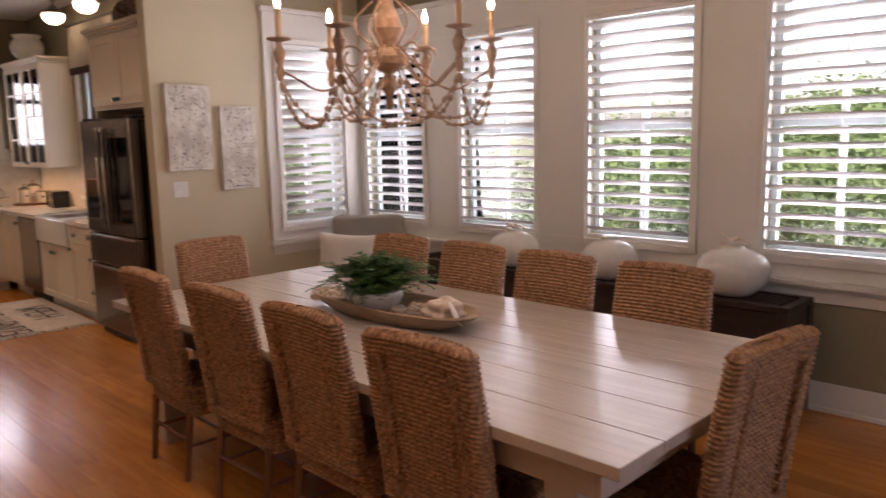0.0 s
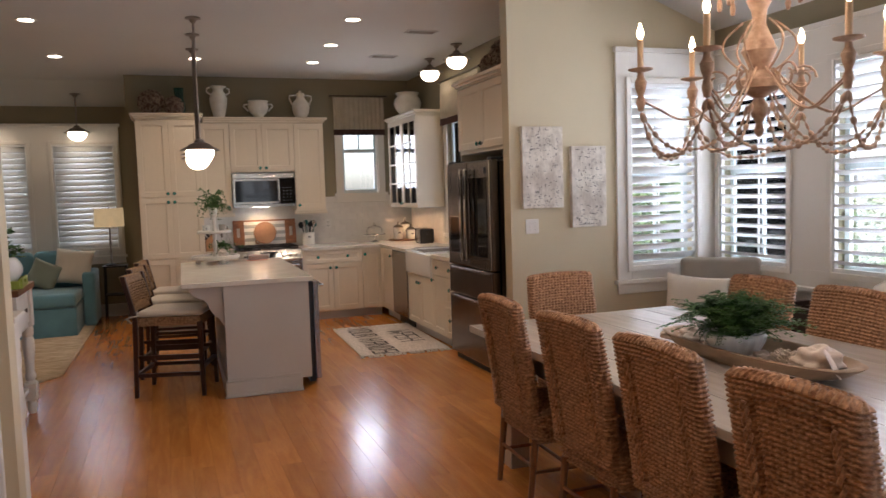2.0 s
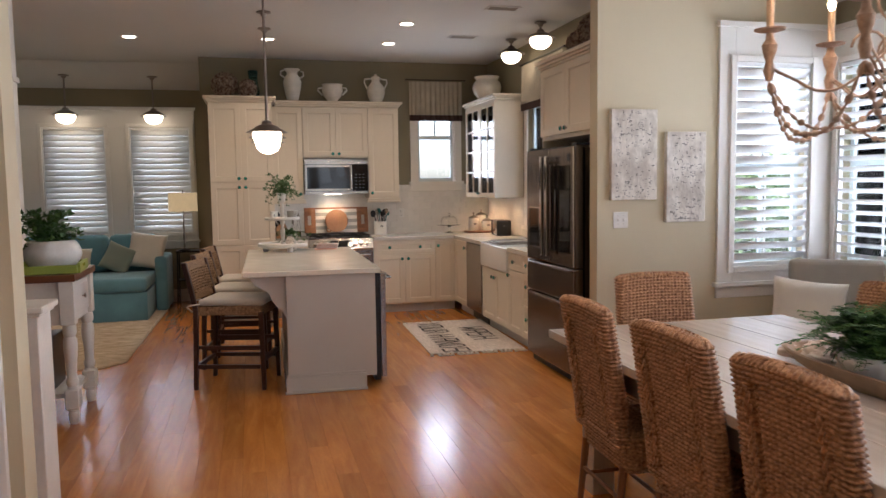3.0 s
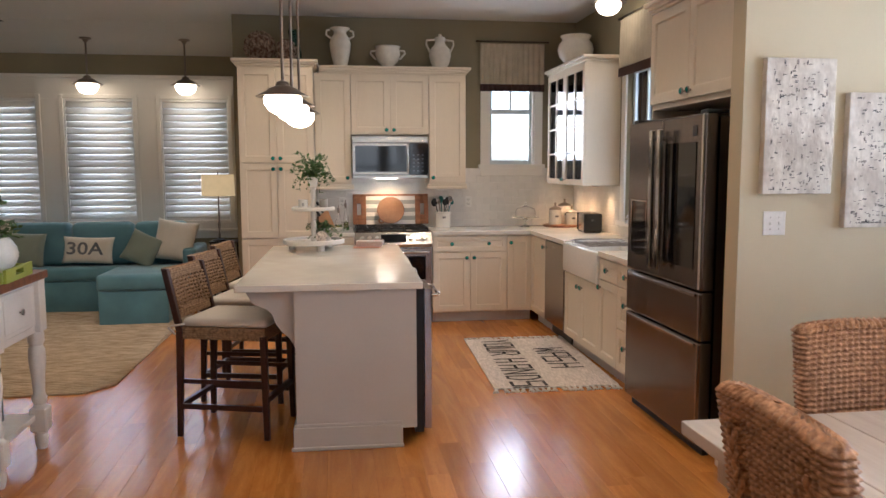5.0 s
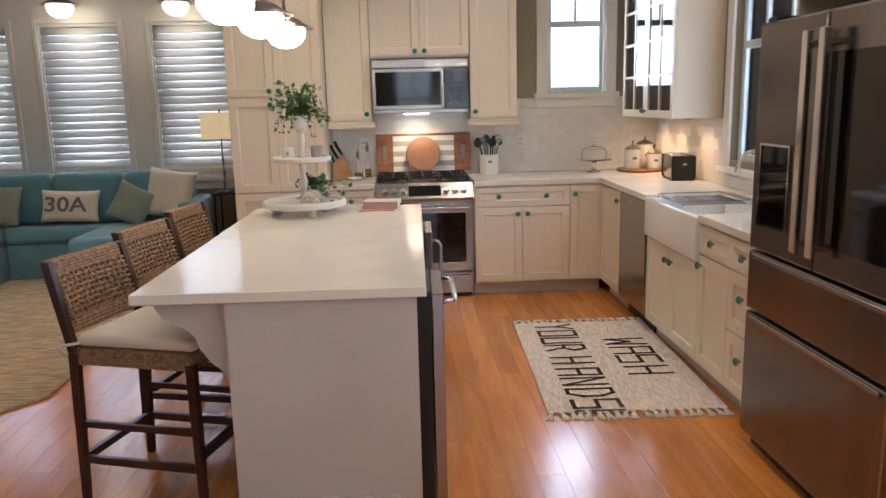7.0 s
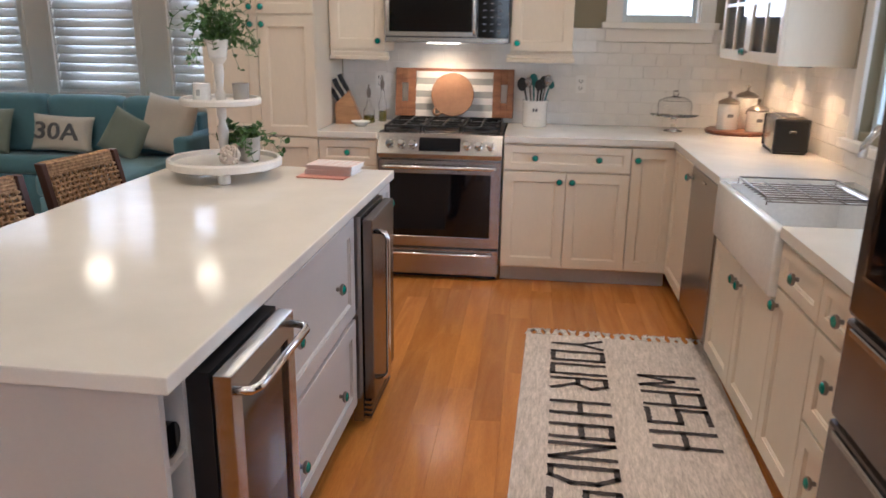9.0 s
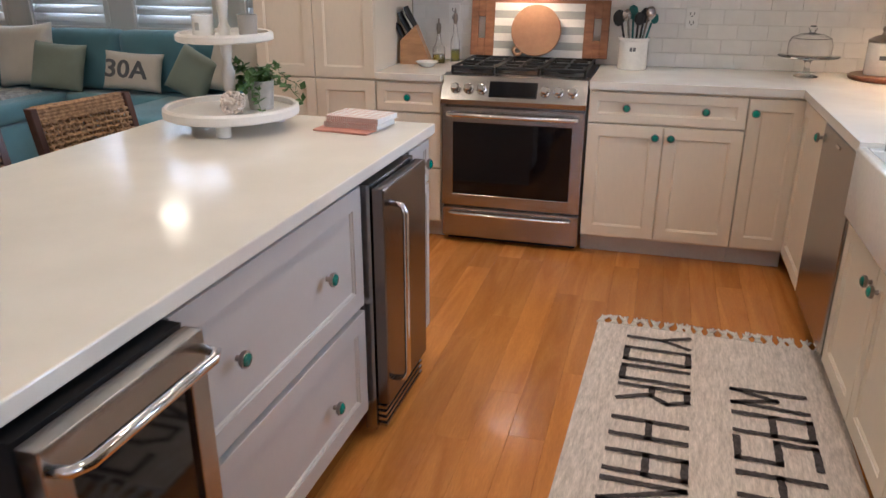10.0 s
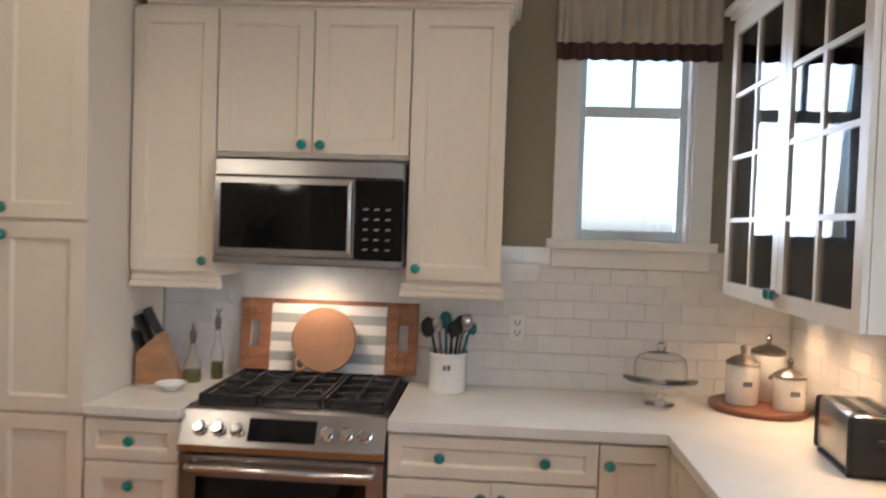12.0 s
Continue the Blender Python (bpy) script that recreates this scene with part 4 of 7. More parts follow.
# corbels under the overhang
for cy in (BY0 + 0.045, BY1 - 0.085):
    bm = bmesh.new()
    pr = [(0.235, 0.8815), (0.235, 0.865), (0.245, 0.845), (0.265, 0.815), (0.31, 0.79), (0.345, 0.775), (0.37, 0.745), (0.385, 0.70), (0.42, 0.65), (0.455, 0.62), (0.475, 0.585), (0.4895, 0.56), (0.4895, 0.8815)]
    f0 = [bm.verts.new((x, cy, z)) for x, z in pr]
    f1 = [bm.verts.new((x, cy + 0.04, z)) for x, z in pr]
    bm.faces.new(f0); bm.faces.new(f1[::-1])
    for i in range(len(pr)):
        bm.faces.new((f0[i], f1[i], f1[(i + 1) % len(pr)], f0[(i + 1) % len(pr)]))
    bmesh.ops.recalc_face_normals(bm, faces=bm.faces)
    part("corbel", bm, M_ISL, t, "curved grey painted corbel")
t = thing("island_worktop", (0, 0, 0), 0, "cream quartz island worktop with eased edges", "worktop")
part("slab", bx(IX0, IX1, IY0, IY1, 0.8825, 0.92, bev=0.004, seg=2), M_QUARTZ, t)
for i in range(4):
    w = thing("wine_bottle", (BX1 - 0.012, 6.572, 0.186 + i * 0.185), 0, "dark wine bottle lying in a cubby", "bottle", "wine bottles")
    bm = lathe([(0, 0), (0.037, 0.0), (0.038, 0.02), (0.038, 0.19), (0.03, 0.215), (0.016, 0.24), (0.014, 0.30), (0.016, 0.302), (0.016, 0.31), (0, 0.31)], 18)
    part("glass", bm, M_BGLASS, w, rot=(0, -90, 0), smooth=True)

# under-counter wine cooler and ice fridge
t = thing("wine_cooler", (BX1, 6.628, 0), 90, "black under-counter wine cooler with a steel framed glass door", "wine cooler")
part("body", bx(0.0, 0.385, 0.0, 0.40, 0.10, 0.865), M_BLACK, t)
part("body_front", bx(0.0, 0.385, -0.05, -0.0005, 0.03, 0.865), M_BLACK, t)
d = part("door", ring((0.0, 0.385, 0.05, 0.86), (0.05, 0.335, 0.11, 0.80), -0.095, -0.055), M_STEEL, t)
part("door_glass", bx(0.0505, 0.3345, -0.085, -0.075, 0.1105, 0.7995), M_BGLASS, d)
bar_handle(d, "door_handle", (0.01, -0.095, 0.825), (0.375, -0.095, 0.825), (0, -0.045, 0), 0.010, M_CHROME)
t = thing("under_counter_fridge", (BX1, 7.94, 0), 90, "narrow stainless under-counter refrigerator", "refrigerator")
part("body", bx(0.0, 0.39, 0.0, 0.40, 0.10, 0.865), M_STEEL, t)
part("body_front", bx(0.0, 0.39, -0.04, -0.0005, 0.03, 0.865), M_STEEL, t)
d = part("door", bx(0.0, 0.39, -0.085, -0.045, 0.13, 0.855, bev=0.004), M_DSTEEL, t)
bar_handle(d, "door_handle", (0.06, -0.085, 0.20), (0.06, -0.085, 0.80), (0, -0.045, 0), 0.010, M_CHROME)
part("grille", boxes([(0.01, 0.38, -0.07, -0.041, 0.04 + k * 0.022, 0.05 + k * 0.022) for k in range(4)]), M_STEEL, t)

turn = Matrix.Translation((1.185, 6.5, 0)) @ pose(0, 0, 0, 0, 0, -1.1) @ Matrix.Translation((-1.185, -6.5, 0))
for ob in scene.objects:
    if ob.parent is None and ob.name.split(".")[0] in ("kitchen_island", "island_worktop", "wine_bottle", "wine_cooler", "under_counter_fridge"):
        ob.matrix_basis = turn @ ob.matrix_basis


# ---- woven furniture ----
def woven(w, d, z0, z1, lean=0.0, row=0.0165, strand=0.022, amp=0.0064, corner=0.022, step=0.0055, bulge=0.0, recess=0.0, arch=0.0, crown_z=0.02):
    """A basket-woven block: w along y, d along x, from z0 to z1, with horizontal rope rows and slanted strands."""
    bm = bmesh.new()
    hw, hd = w / 2, d / 2
    per = []
    c = min(corner, hd * 0.95)
    def edge(p, q):
        n = max(1, int((Vector(q) - Vector(p)).length / step))
        for i in range(n):
            per.append(Vector(p).lerp(Vector(q), i / n))
    def arc(cx, cy, a0):
        for i in range(4):
            a = radians(a0 + 90 * i / 4)
            per.append(Vector((cx + c * math.cos(a), cy + c * math.sin(a))))
    edge((hd, -hw + c), (hd, hw - c)); arc(hd - c, hw - c, 0)
    edge((hd - c, hw), (-hd + c, hw)); arc(-hd + c, hw - c, 90)
    edge((-hd, hw - c), (-hd, -hw + c)); arc(-hd + c, -hw + c, 180)
    edge((-hd + c, -hw), (hd - c, -hw)); arc(hd - c, -hw + c, 270)
    n = len(per)
    nrow = max(1, round((z1 - z0) / row))
    row, nz = (z1 - z0) / nrow, 4 * nrow
    s, acc = [], 0.0
    for i in range(n):
        s.append(acc)
        acc += (per[(i + 1) % n] - per[i]).length
    rings = []
    top_extra = 4
    for j in range(nz + 1 + top_extra):
        k = min(j, nz)
        z = z0 + (z1 - z0) * k / nz
        inset = 0.0
        zt = z
        if j > nz:
            a = (j - nz) / top_extra
            inset = a * (hd * 0.92)
            zt = z + crown_z * math.sin(a * math.pi / 2) * 0.9
        u = (z - z0) / (z1 - z0)
        cx = -lean * u ** 1.3
        r = []
        rowi = math.floor((z - z0) / row + 0.5)
        for i, p in enumerate(per):
            nrm = Vector((p.x / hd if abs(p.x) > hd - c * 1.01 else 0, p.y / hw if abs(p.y) > hw - c * 1.01 else 0))
            nrm = nrm.normalized() if nrm.length else Vector((1, 0))
            ph = math.pi * (z - z0) / row
            a1 = abs(math.cos(ph)) ** 0.7
            a2 = 0.5 + 0.5 * math.sin(2 * math.pi * (s[i] / strand) + (rowi % 2) * math.pi + ph * 0.9)
            off = amp * (a1 * 1.6 - 1.3 + a2 * 1.2)
            q = p + nrm * off
            if bulge:
                q.y += math.copysign(bulge * math.sin(u * math.pi), q.y) * (abs(p.y) / hw)
            if recess and p.x < -hd * 0.9 and j <= nz:
                inner = abs(p.y) < hw - 0.10 and 0.06 < u < 0.91
                groove = 0.086 < hw - abs(p.y) < 0.108 and 0.06 < u < 0.90
                if inner:
                    q.x += recess * 0.5
                if groove:
                    q.x += recess * 2.6
            if inset:
                q = q * 1.0
                q.x = p.x * (1 - inset / hd) + nrm.x * off
                q.y = p.y - math.copysign(min(abs(p.y), inset * 0.35), p.y) + off * 0.6 * math.sin(i * 1.7)
            zz = zt + arch * (1 - (2 * p.y / w) ** 2) * u + (amp * 1.4 * math.sin(2 * math.pi * s[i] / strand) if j > nz else 0)
            r.append(bm.verts.new((q.x + cx, q.y, zz)))
        rings.append(r)
    for a, b in zip(rings, rings[1:]):
        for i in range(n):
            bm.faces.new((a[i], a[(i + 1) % n], b[(i + 1) % n], b[i]))
    bm.faces.new(rings[0][::-1])
    bm.faces.new(rings[-1])
    return bm


# ---- dining table ----
TX0, TX1, TY0, TY1, TZ = 1.735, 3.15, 1.36, 4.53, 0.776
t = thing("dining_table", ((TX0 + TX1) / 2, (TY0 + TY1) / 2, 0), 0, "long whitewashed farmhouse dining table with plank top", "table")
hw, hl = (TX1 - TX0) / 2, (TY1 - TY0) / 2
top = part("tabletop", bx(-hw + 0.004, hw - 0.004, -hl + 0.004, hl - 0.004, TZ - 0.040, TZ - 0.0075), M_TABLE, t)
nb = 6
for i in range(nb):
    a = -hw + 2 * hw * i / nb
    part("board", bx(a + 0.002, a + 2 * hw / nb - 0.002, -hl, hl, TZ - 0.038, TZ, bev=0.0025), M_TABLE, top)
part("apron", boxes([(-hw + 0.07, hw - 0.07, -hl + 0.10, -hl + 0.125, TZ - 0.15, TZ - 0.041), (-hw + 0.07, hw - 0.07, hl - 0.125, hl - 0.10, TZ - 0.15, TZ - 0.041), (-hw + 0.07, -hw + 0.095, -hl + 0.126, hl - 0.126, TZ - 0.15, TZ - 0.041), (hw - 0.095, hw - 0.07, -hl + 0.126, hl - 0.126, TZ - 0.15, TZ - 0.041)]), M_TABLE, t)
for sx in (-1, 1):
    for sy in (-1, 1):
        cx, cy = sx * (hw - 0.16), sy * (hl - 0.26)
        part("leg", bx(cx - 0.06, cx + 0.06, cy - 0.06, cy + 0.06, 0, TZ - 0.0415, bev=0.006), M_TABLE, t)


# ---- dining chairs: local +x is the way the sitter faces ----
def dining_chair():
    t = thing("dining_chair", (0, 0, 0), 0, "woven brown seagrass dining chair with a tall back", "chair", "dining chairs")
    bk = part("backrest", woven(0.455, 0.062, 0.0, 0.575, lean=0.085, recess=0.012, arch=0.012, bulge=0.006), M_WICK, t, loc=(-0.205, 0, 0.42), smooth="all")
    for sy in (-1, 1):
        for ph in (0, math.pi):
            pts = []
            for k in range(45):
                u = 0.07 + 0.82 * k / 44
                pts.append((-0.034 - 0.085 * u ** 1.3 + 0.006 * math.cos(k * 0.8 + ph), sy * 0.155 + 0.008 * math.sin(k * 0.8 + ph), 0.575 * u))
            part("braid", tube(pts, 0.0075, 6), M_WICK, bk, smooth="all")
    part("seat", woven(0.47, 0.45, 0.0, 0.135, corner=0.03), M_WICK, t, loc=(0.03, 0, 0.325), smooth="all")
    for sx, sy in ((-1, -1), (-1, 1), (1, -1), (1, 1)):
        x, y = (-0.195 if sx < 0 else 0.225), sy * 0.195
        part("leg", tube([(x - (0.035 if sx < 0 else -0.01), y, 0.0), (x, y, 0.34)], [0.014, 0.018], 10), M_LEGW, t, smooth=True)
    for sy in (-1, 1):
        part("stretcher", tube([(-0.21, sy * 0.195, 0.17), (0.225, sy * 0.195, 0.17)], 0.009, 8), M_LEGW, t, smooth=True)
    part("stretcher", tube([(-0.21, -0.195, 0.20), (-0.21, 0.195, 0.20)], 0.009, 8), M_LEGW, t, smooth=True)
    part("stretcher", tube([(0.0, -0.195, 0.17), (0.0, 0.195, 0.17)], 0.009, 8), M_LEGW, t, smooth=True)
    return t


chair = dining_chair()
spots = [(1.955, 2.04, 2), (1.955, 2.64, -1), (1.95, 3.25, 1), (1.94, 3.90, -2), (2.97, 2.06, 180), (2.97, 2.66, 181), (2.97, 3.24, 179), (2.97, 3.84, 180), (2.45, 4.42, -88), (2.37, 1.50, 84)]
chair.matrix_basis = pose(spots[0][0], spots[0][1], 0, 0, 0, spots[0][2])
for x, y, a in spots[1:]:
    copy_thing(chair, pose(x, y, 0, 0, 0, a))

# ---- bench under the windows ----
t = thing("sideboard_bench", (4.235, 1.851, 0), 0, "dark brown slatted console bench under the windows", "bench")
t.scale = (1.083, 1.083, 0.902)
Lb = 2.75
part("top", boxes([(0, 0.355, 0, 0.05, 0.70, 0.74), (0, 0.355, Lb - 0.05, Lb, 0.70, 0.74), (0, 0.045, 0.05, Lb - 0.05, 0.70, 0.74), (0.31, 0.355, 0.05, Lb - 0.05, 0.70, 0.74)], 0.003), M_DARKW, t)
for k in range(3):
    y0 = 0.30 + k * 0.82
    for i in range(6):
        part("slat", bx(0.06 + i * 0.042, 0.085 + i * 0.042, y0 - 0.2495 + 0.02, y0 + 0.30, 0.715, 0.735), M_DARKW, t)
    if k < 2:
        part("panel", bx(0.046, 0.309, y0 + 0.31, y0 + 0.55, 0.705, 0.738), M_DARKW, t)
part("front_panel", bx(0.02, 0.04, 0.06, Lb - 0.06, 0.36, 0.6995), M_DARKW, t)
part("back_panel", bx(0.31, 0.33, 0.06, Lb - 0.06, 0.36, 0.6995), M_DARKW, t)
part("end_panel", bx(0.045, 0.305, 0.01, 0.03, 0.36, 0.6995), M_DARKW, t)
part("lower_shelf", bx(0.03, 0.33, 0.05, Lb - 0.05, 0.14, 0.17), M_DARKW, t)
for x in (0.001, 0.295):
    for y in (0.0, Lb - 0.06):
        part("leg", bx(x, x + 0.058, y, y + 0.059, 0, 0.6995, bev=0.003), M_DARKW, t)

# ---- white vases ----
for k, (vx, vy, s) in enumerate(((4.42, 2.241, 1.148), (4.42, 3.075, 1.05), (4.42, 3.887, 1.04))):
    t = thing("ceramic_vase", (vx, vy, 0.6685), 0, "squat cream glazed ceramic vase with %s on the neck" % ("a starfish" if k != 1 else "nothing"), "vase", "cream vases")
    if k == 1:
        t["label"] = "squat cream glazed ceramic vase with a narrow neck"
    pr = [(0, 0), (0.085, 0.0), (0.10, 0.006), (0.14, 0.035), (0.17, 0.08), (0.18, 0.125), (0.172, 0.165), (0.145, 0.20), (0.10, 0.225), (0.062, 0.235), (0.052, 0.245), (0.052, 0.258), (0.06, 0.264), (0.05, 0.262), (0.045, 0.24), (0, 0.235)]
    part("body", lathe([(r * s, z * s) for r, z in pr], 40), M_WHITE, t, smooth="all")
    if k != 1:
        bm = bmesh.new()
        for i in range(5):
            a = radians(72 * i + 15)
            tube([(0, 0, 0.275 * s), (0.045 * math.cos(a), 0.045 * math.sin(a), 0.285 * s), (0.10 * math.cos(a), 0.10 * math.sin(a), 0.275 * s + 0.035 * ((i % 2) * 2 - 0.6))], [0.013, 0.009, 0.003], 7, bm)
        part("starfish", bm, M_SHELL, t, smooth="all")

# ---- corner armchair ----
t = thing("upholstered_chair", (3.72, 4.88, 0), -135, "grey upholstered corner chair", "chair")
part("seat", bx(-0.30, 0.30, -0.30, 0.28, 0.18, 0.46, bev=0.03, seg=2), M_GREYC, t)
part("backrest", bx(-0.29, 0.29, 0.28, 0.38, 0.18, 1.0, bev=0.035, seg=3), M_GREYC, t)
t.matrix_basis = pose(4.17, 5.23, 0, 0, 0, -38)
t.scale = (1.083, 1.083, 0.95)
for x in (-0.26, 0.26):
    for y in (-0.26, 0.33):
        part("leg", bx(x - 0.02, x + 0.02, y - 0.02, y + 0.02, 0, 0.18), M_DARKW, t)


def pillow(name, w, h, d, mat, m, label, group=""):
    def f(u, v):
        x, z = (u * 2 - 1), (v * 2 - 1)
        k = (1 - x ** 4) * (1 - z ** 4)
        e = 0.07 * (1 - z * z) * (x * x)
        g = 0.07 * (1 - x * x) * (z * z)
        return x * w / 2 * (1 - e), k, z * h / 2 * (1 - g)
    bm = bmesh.new()
    n = 17
    for s in (1, -1):
        vs = [[bm.verts.new((f(i / (n - 1), j / (n - 1))[0], s * (d / 2) * max(0, f(i / (n - 1), j / (n - 1))[1]) ** 0.5 + s * 0.002, f(i / (n - 1), j / (n - 1))[2])) for i in range(n)] for j in range(n)]
        for j in range(n - 1):
            for i in range(n - 1):
                q = (vs[j][i], vs[j][i + 1], vs[j + 1][i + 1], vs[j + 1][i])
                bm.faces.new(q if s < 0 else q[::-1])
    bmesh.ops.remove_doubles(bm, verts=bm.verts, dist=0.006)
    t = new(name)
    t.matrix_basis = m
    tagged(t, label, "pillow", group)
    part("cover", bm, mat, t, smooth="all")
    return t


pillow("throw_pillow", 0.477, 0.477, 0.16, M_LINEN, pose(3.95, 5.27, 0.615, -14, 6, -34), "cream linen throw pillow on the corner chair")

# ---- centrepiece ----
t = thing("dough_bowl", (2.47, 3.06, TZ), 0, "long pale carved wooden dough bowl on the dining table", "bowl")
bm = bmesh.new()
LB, WB, n = 0.545, 0.185, 40
rings = []
for r, z in ((0.0, 0.0), (0.72, 0.0), (0.88, 0.03), (1.0, 0.075), (0.97, 0.08), (0.93, 0.075), (0.80, 0.035), (0.66, 0.014), (0.0, 0.012)):
    ring = []
    for i in range(n):
        a = 2 * math.pi * i / n
        ex = abs(math.cos(a)) ** 0.75 * math.copysign(1, math.cos(a))
        ey = abs(math.sin(a)) ** 0.9 * math.copysign(1, math.sin(a))
        ring.append(bm.verts.new((ex * WB * r, ey * (LB * (0.8 + 0.2 * r)) * (r if r < 0.7 else 0.72 + (r - 0.72)), z)))
    rings.append(ring)
for a, b in zip(rings, rings[1:]):
    for i in range(n):
        bm.faces.new((a[i], a[(i + 1) % n], b[(i + 1) % n], b[i]))
bmesh.ops.remove_doubles(bm, verts=bm.verts, dist=0.0005)
part("body", bm, M_BOWLW, t, smooth=True)
BZ = TZ + 0.0165
t = thing("ribbed_pot", (2.44, 3.13, BZ), 0, "ribbed white planter pot in the dough bowl", "plant pot")
bm = bmesh.new()
rings = []
for r, z in ((0.0, 0), (0.07, 0), (0.10, 0.03), (0.125, 0.08), (0.128, 0.11), (0.115, 0.11), (0.10, 0.095), (0, 0.09)):
    rings.append([bm.verts.new((r * (1 + 0.05 * abs(math.sin(9 * a))) * math.cos(a), r * (1 + 0.05 * abs(math.sin(9 * a))) * math.sin(a), z)) for a in [2 * math.pi * i / 72 for i in range(72)]])
for a, b in zip(rings, rings[1:]):
    for i in range(72):
        bm.faces.new((a[i], a[(i + 1) % 72], b[(i + 1) % 72], b[i]))
bmesh.ops.remove_doubles(bm, verts=bm.verts, dist=0.0005)
part("body", bm, M_PORC, t, smooth="all")
rng = random.Random(4)


def leaf(bm, p, d, up, l, w, fold=0.15):
    d = Vector(d).normalized()
    s = d.cross(Vector(up)).normalized()
    u = s.cross(d)
    p = Vector(p)
    v = [bm.verts.new(q) for q in (p, p + d * l * 0.45 + s * w / 2 + u * l * fold * 0.5, p + d * l, p + d * l * 0.45 - s * w / 2 + u * l * fold * 0.5, p + d * l * 0.5)]
    bm.faces.new((v[0], v[1], v[4])); bm.faces.new((v[1], v[2], v[4])); bm.faces.new((v[2], v[3], v[4])); bm.faces.new((v[3], v[0], v[4]))


def frond(bm, base, az, length, rise, droop, nl, lw, ll):
    pts = []
    for i in range(nl + 1):
        u = i / nl
        r = length * u
        pts.append(Vector((base[0] + r * math.cos(az), base[1] + r * math.sin(az), base[2] + rise * math.sin(u * math.pi * 0.55) - droop * u ** 2.4)))
    side = Vector((-math.sin(az), math.cos(az), 0))
    for i in range(1, nl):
        d = (pts[i + 1] - pts[i]).normalized()
        k = math.sin(math.pi * (0.15 + 0.8 * i / nl))
        for s in (-1, 1):
            dd = (d * 0.55 + side * s + Vector((0, 0, rng.uniform(-0.25, 0.25)))).normalized()
            leaf(bm, pts[i], dd, (0, 0, 1), ll * k, lw)
    tube(pts[::2] if nl > 6 else pts, 0.0012, 4, bm)


t = thing("fern", (2.44, 3.13, BZ + 0.0955), 0, "bushy green fern in the ribbed pot", "plant")
bm = bmesh.new()
for i in range(200):
    az = rng.uniform(0, 2 * math.pi)
    lg = rng.uniform(0.09, 0.34)
    frond(bm, (rng.uniform(-0.05, 0.05), rng.uniform(-0.05, 0.05), 0.0), az, lg, rng.uniform(0.7, 1.0) * 0.20 * math.sqrt(max(0.15, 1 - (lg / 0.36) ** 2)) + 0.02, rng.uniform(0.0, 0.10), 11, 0.019, 0.042)
tagged(part("foliage", bm, M_LEAF, t), kind="stuff")
t = thing("trailing_sprig", (2.44, 3.13, BZ + 0.0955), 0, "pale green trailing sprigs at the rim of the pot", "plant")
bm = bmesh.new()
for i in range(22):
    az = rng.uniform(1.4, 3.9)
    frond(bm, (0.10 * math.cos(az), 0.10 * math.sin(az), 0.02), az, rng.uniform(0.05, 0.13), 0.02, rng.uniform(0.02, 0.09), 9, 0.011, 0.018)
tagged(part("foliage", bm, M_LEAF2, t), kind="stuff")


def blob(r, sx, sy, sz, seed, amp, freq, spiral=0.0):
    bm = bmesh.new()
    bmesh.ops.create_icosphere(bm, subdivisions=4, radius=1.0)
    for v in bm.verts:
        p = v.co.normalized()
        a = math.atan2(p.y, p.x)
        k = 1 + amp * noise.noise(p * freq + Vector((seed, 0, 0))) + spiral * math.sin(a * 1.0 + p.z * 9)
        v.co = Vector((p.x * sx, p.y * sy, p.z * sz)) * r * k
    return bm


for k, (x, y, r, sh, lab) in enumerate(((2.44, 3.42, 0.05, (1.1, 1.3, 0.9), "ridged cream conch shell"), (2.50, 3.49, 0.042, (1.2, 1, 1), "round pale sea shell"), (2.38, 3.34, 0.045, (1, 1.2, 0.8), "cream scallop shell"), (2.41, 2.93, 0.045, (1.2, 1, 0.7), "flat ribbed cream shell"), (2.46, 2.69, 0.075, (0.95, 1.25, 0.85), "large spiral conch shell in pink and white"), (2.52, 3.32, 0.04, (1, 1, 1), "small smooth shell"), (2.43, 3.56, 0.035, (1.6, 0.8, 0.8), "pale pointed shell"))):
    t = thing("sea_shell", (x, y, BZ + r * sh[2] * 0.93), 20 * k, lab, "shell", "shells in the dough bowl")
    part("shell", blob(r, *sh, k * 7.3, 0.3, 2.2, 0.09), M_SHELL, t, smooth="all")
t = thing("coral_cluster", (2.42, 2.82, BZ), 0, "spiky white coral cluster in the dough bowl", "coral")
bm = blob(0.04, 1, 1, 0.9, 3, 0.2, 3)
bmesh.ops.translate(bm, verts=bm.verts, vec=(0, 0, 0.036))
for i in range(70):
    d = Vector((rng.gauss(0, 1), rng.gauss(0, 1), abs(rng.gauss(0, 1)))).normalized()
    tube([Vector((0, 0, 0.035)) + d * 0.03, Vector((0, 0, 0.035)) + d * rng.uniform(0.055, 0.07)], [0.007, 0.004], 5, bm)
part("coral", bm, M_CORAL, t, smooth=True)
t = thing("flat_shell", (2.43, 2.60, BZ + 0.07), 0, "flat pink sand-dollar like shell leaning on the others", "shell")
part("shell", lathe([(0, 0), (0.05, 0.0), (0.062, 0.003), (0.05, 0.007), (0, 0.009)], 26), M_SHELL, t, rot=(62, 0, 40), smooth=True)

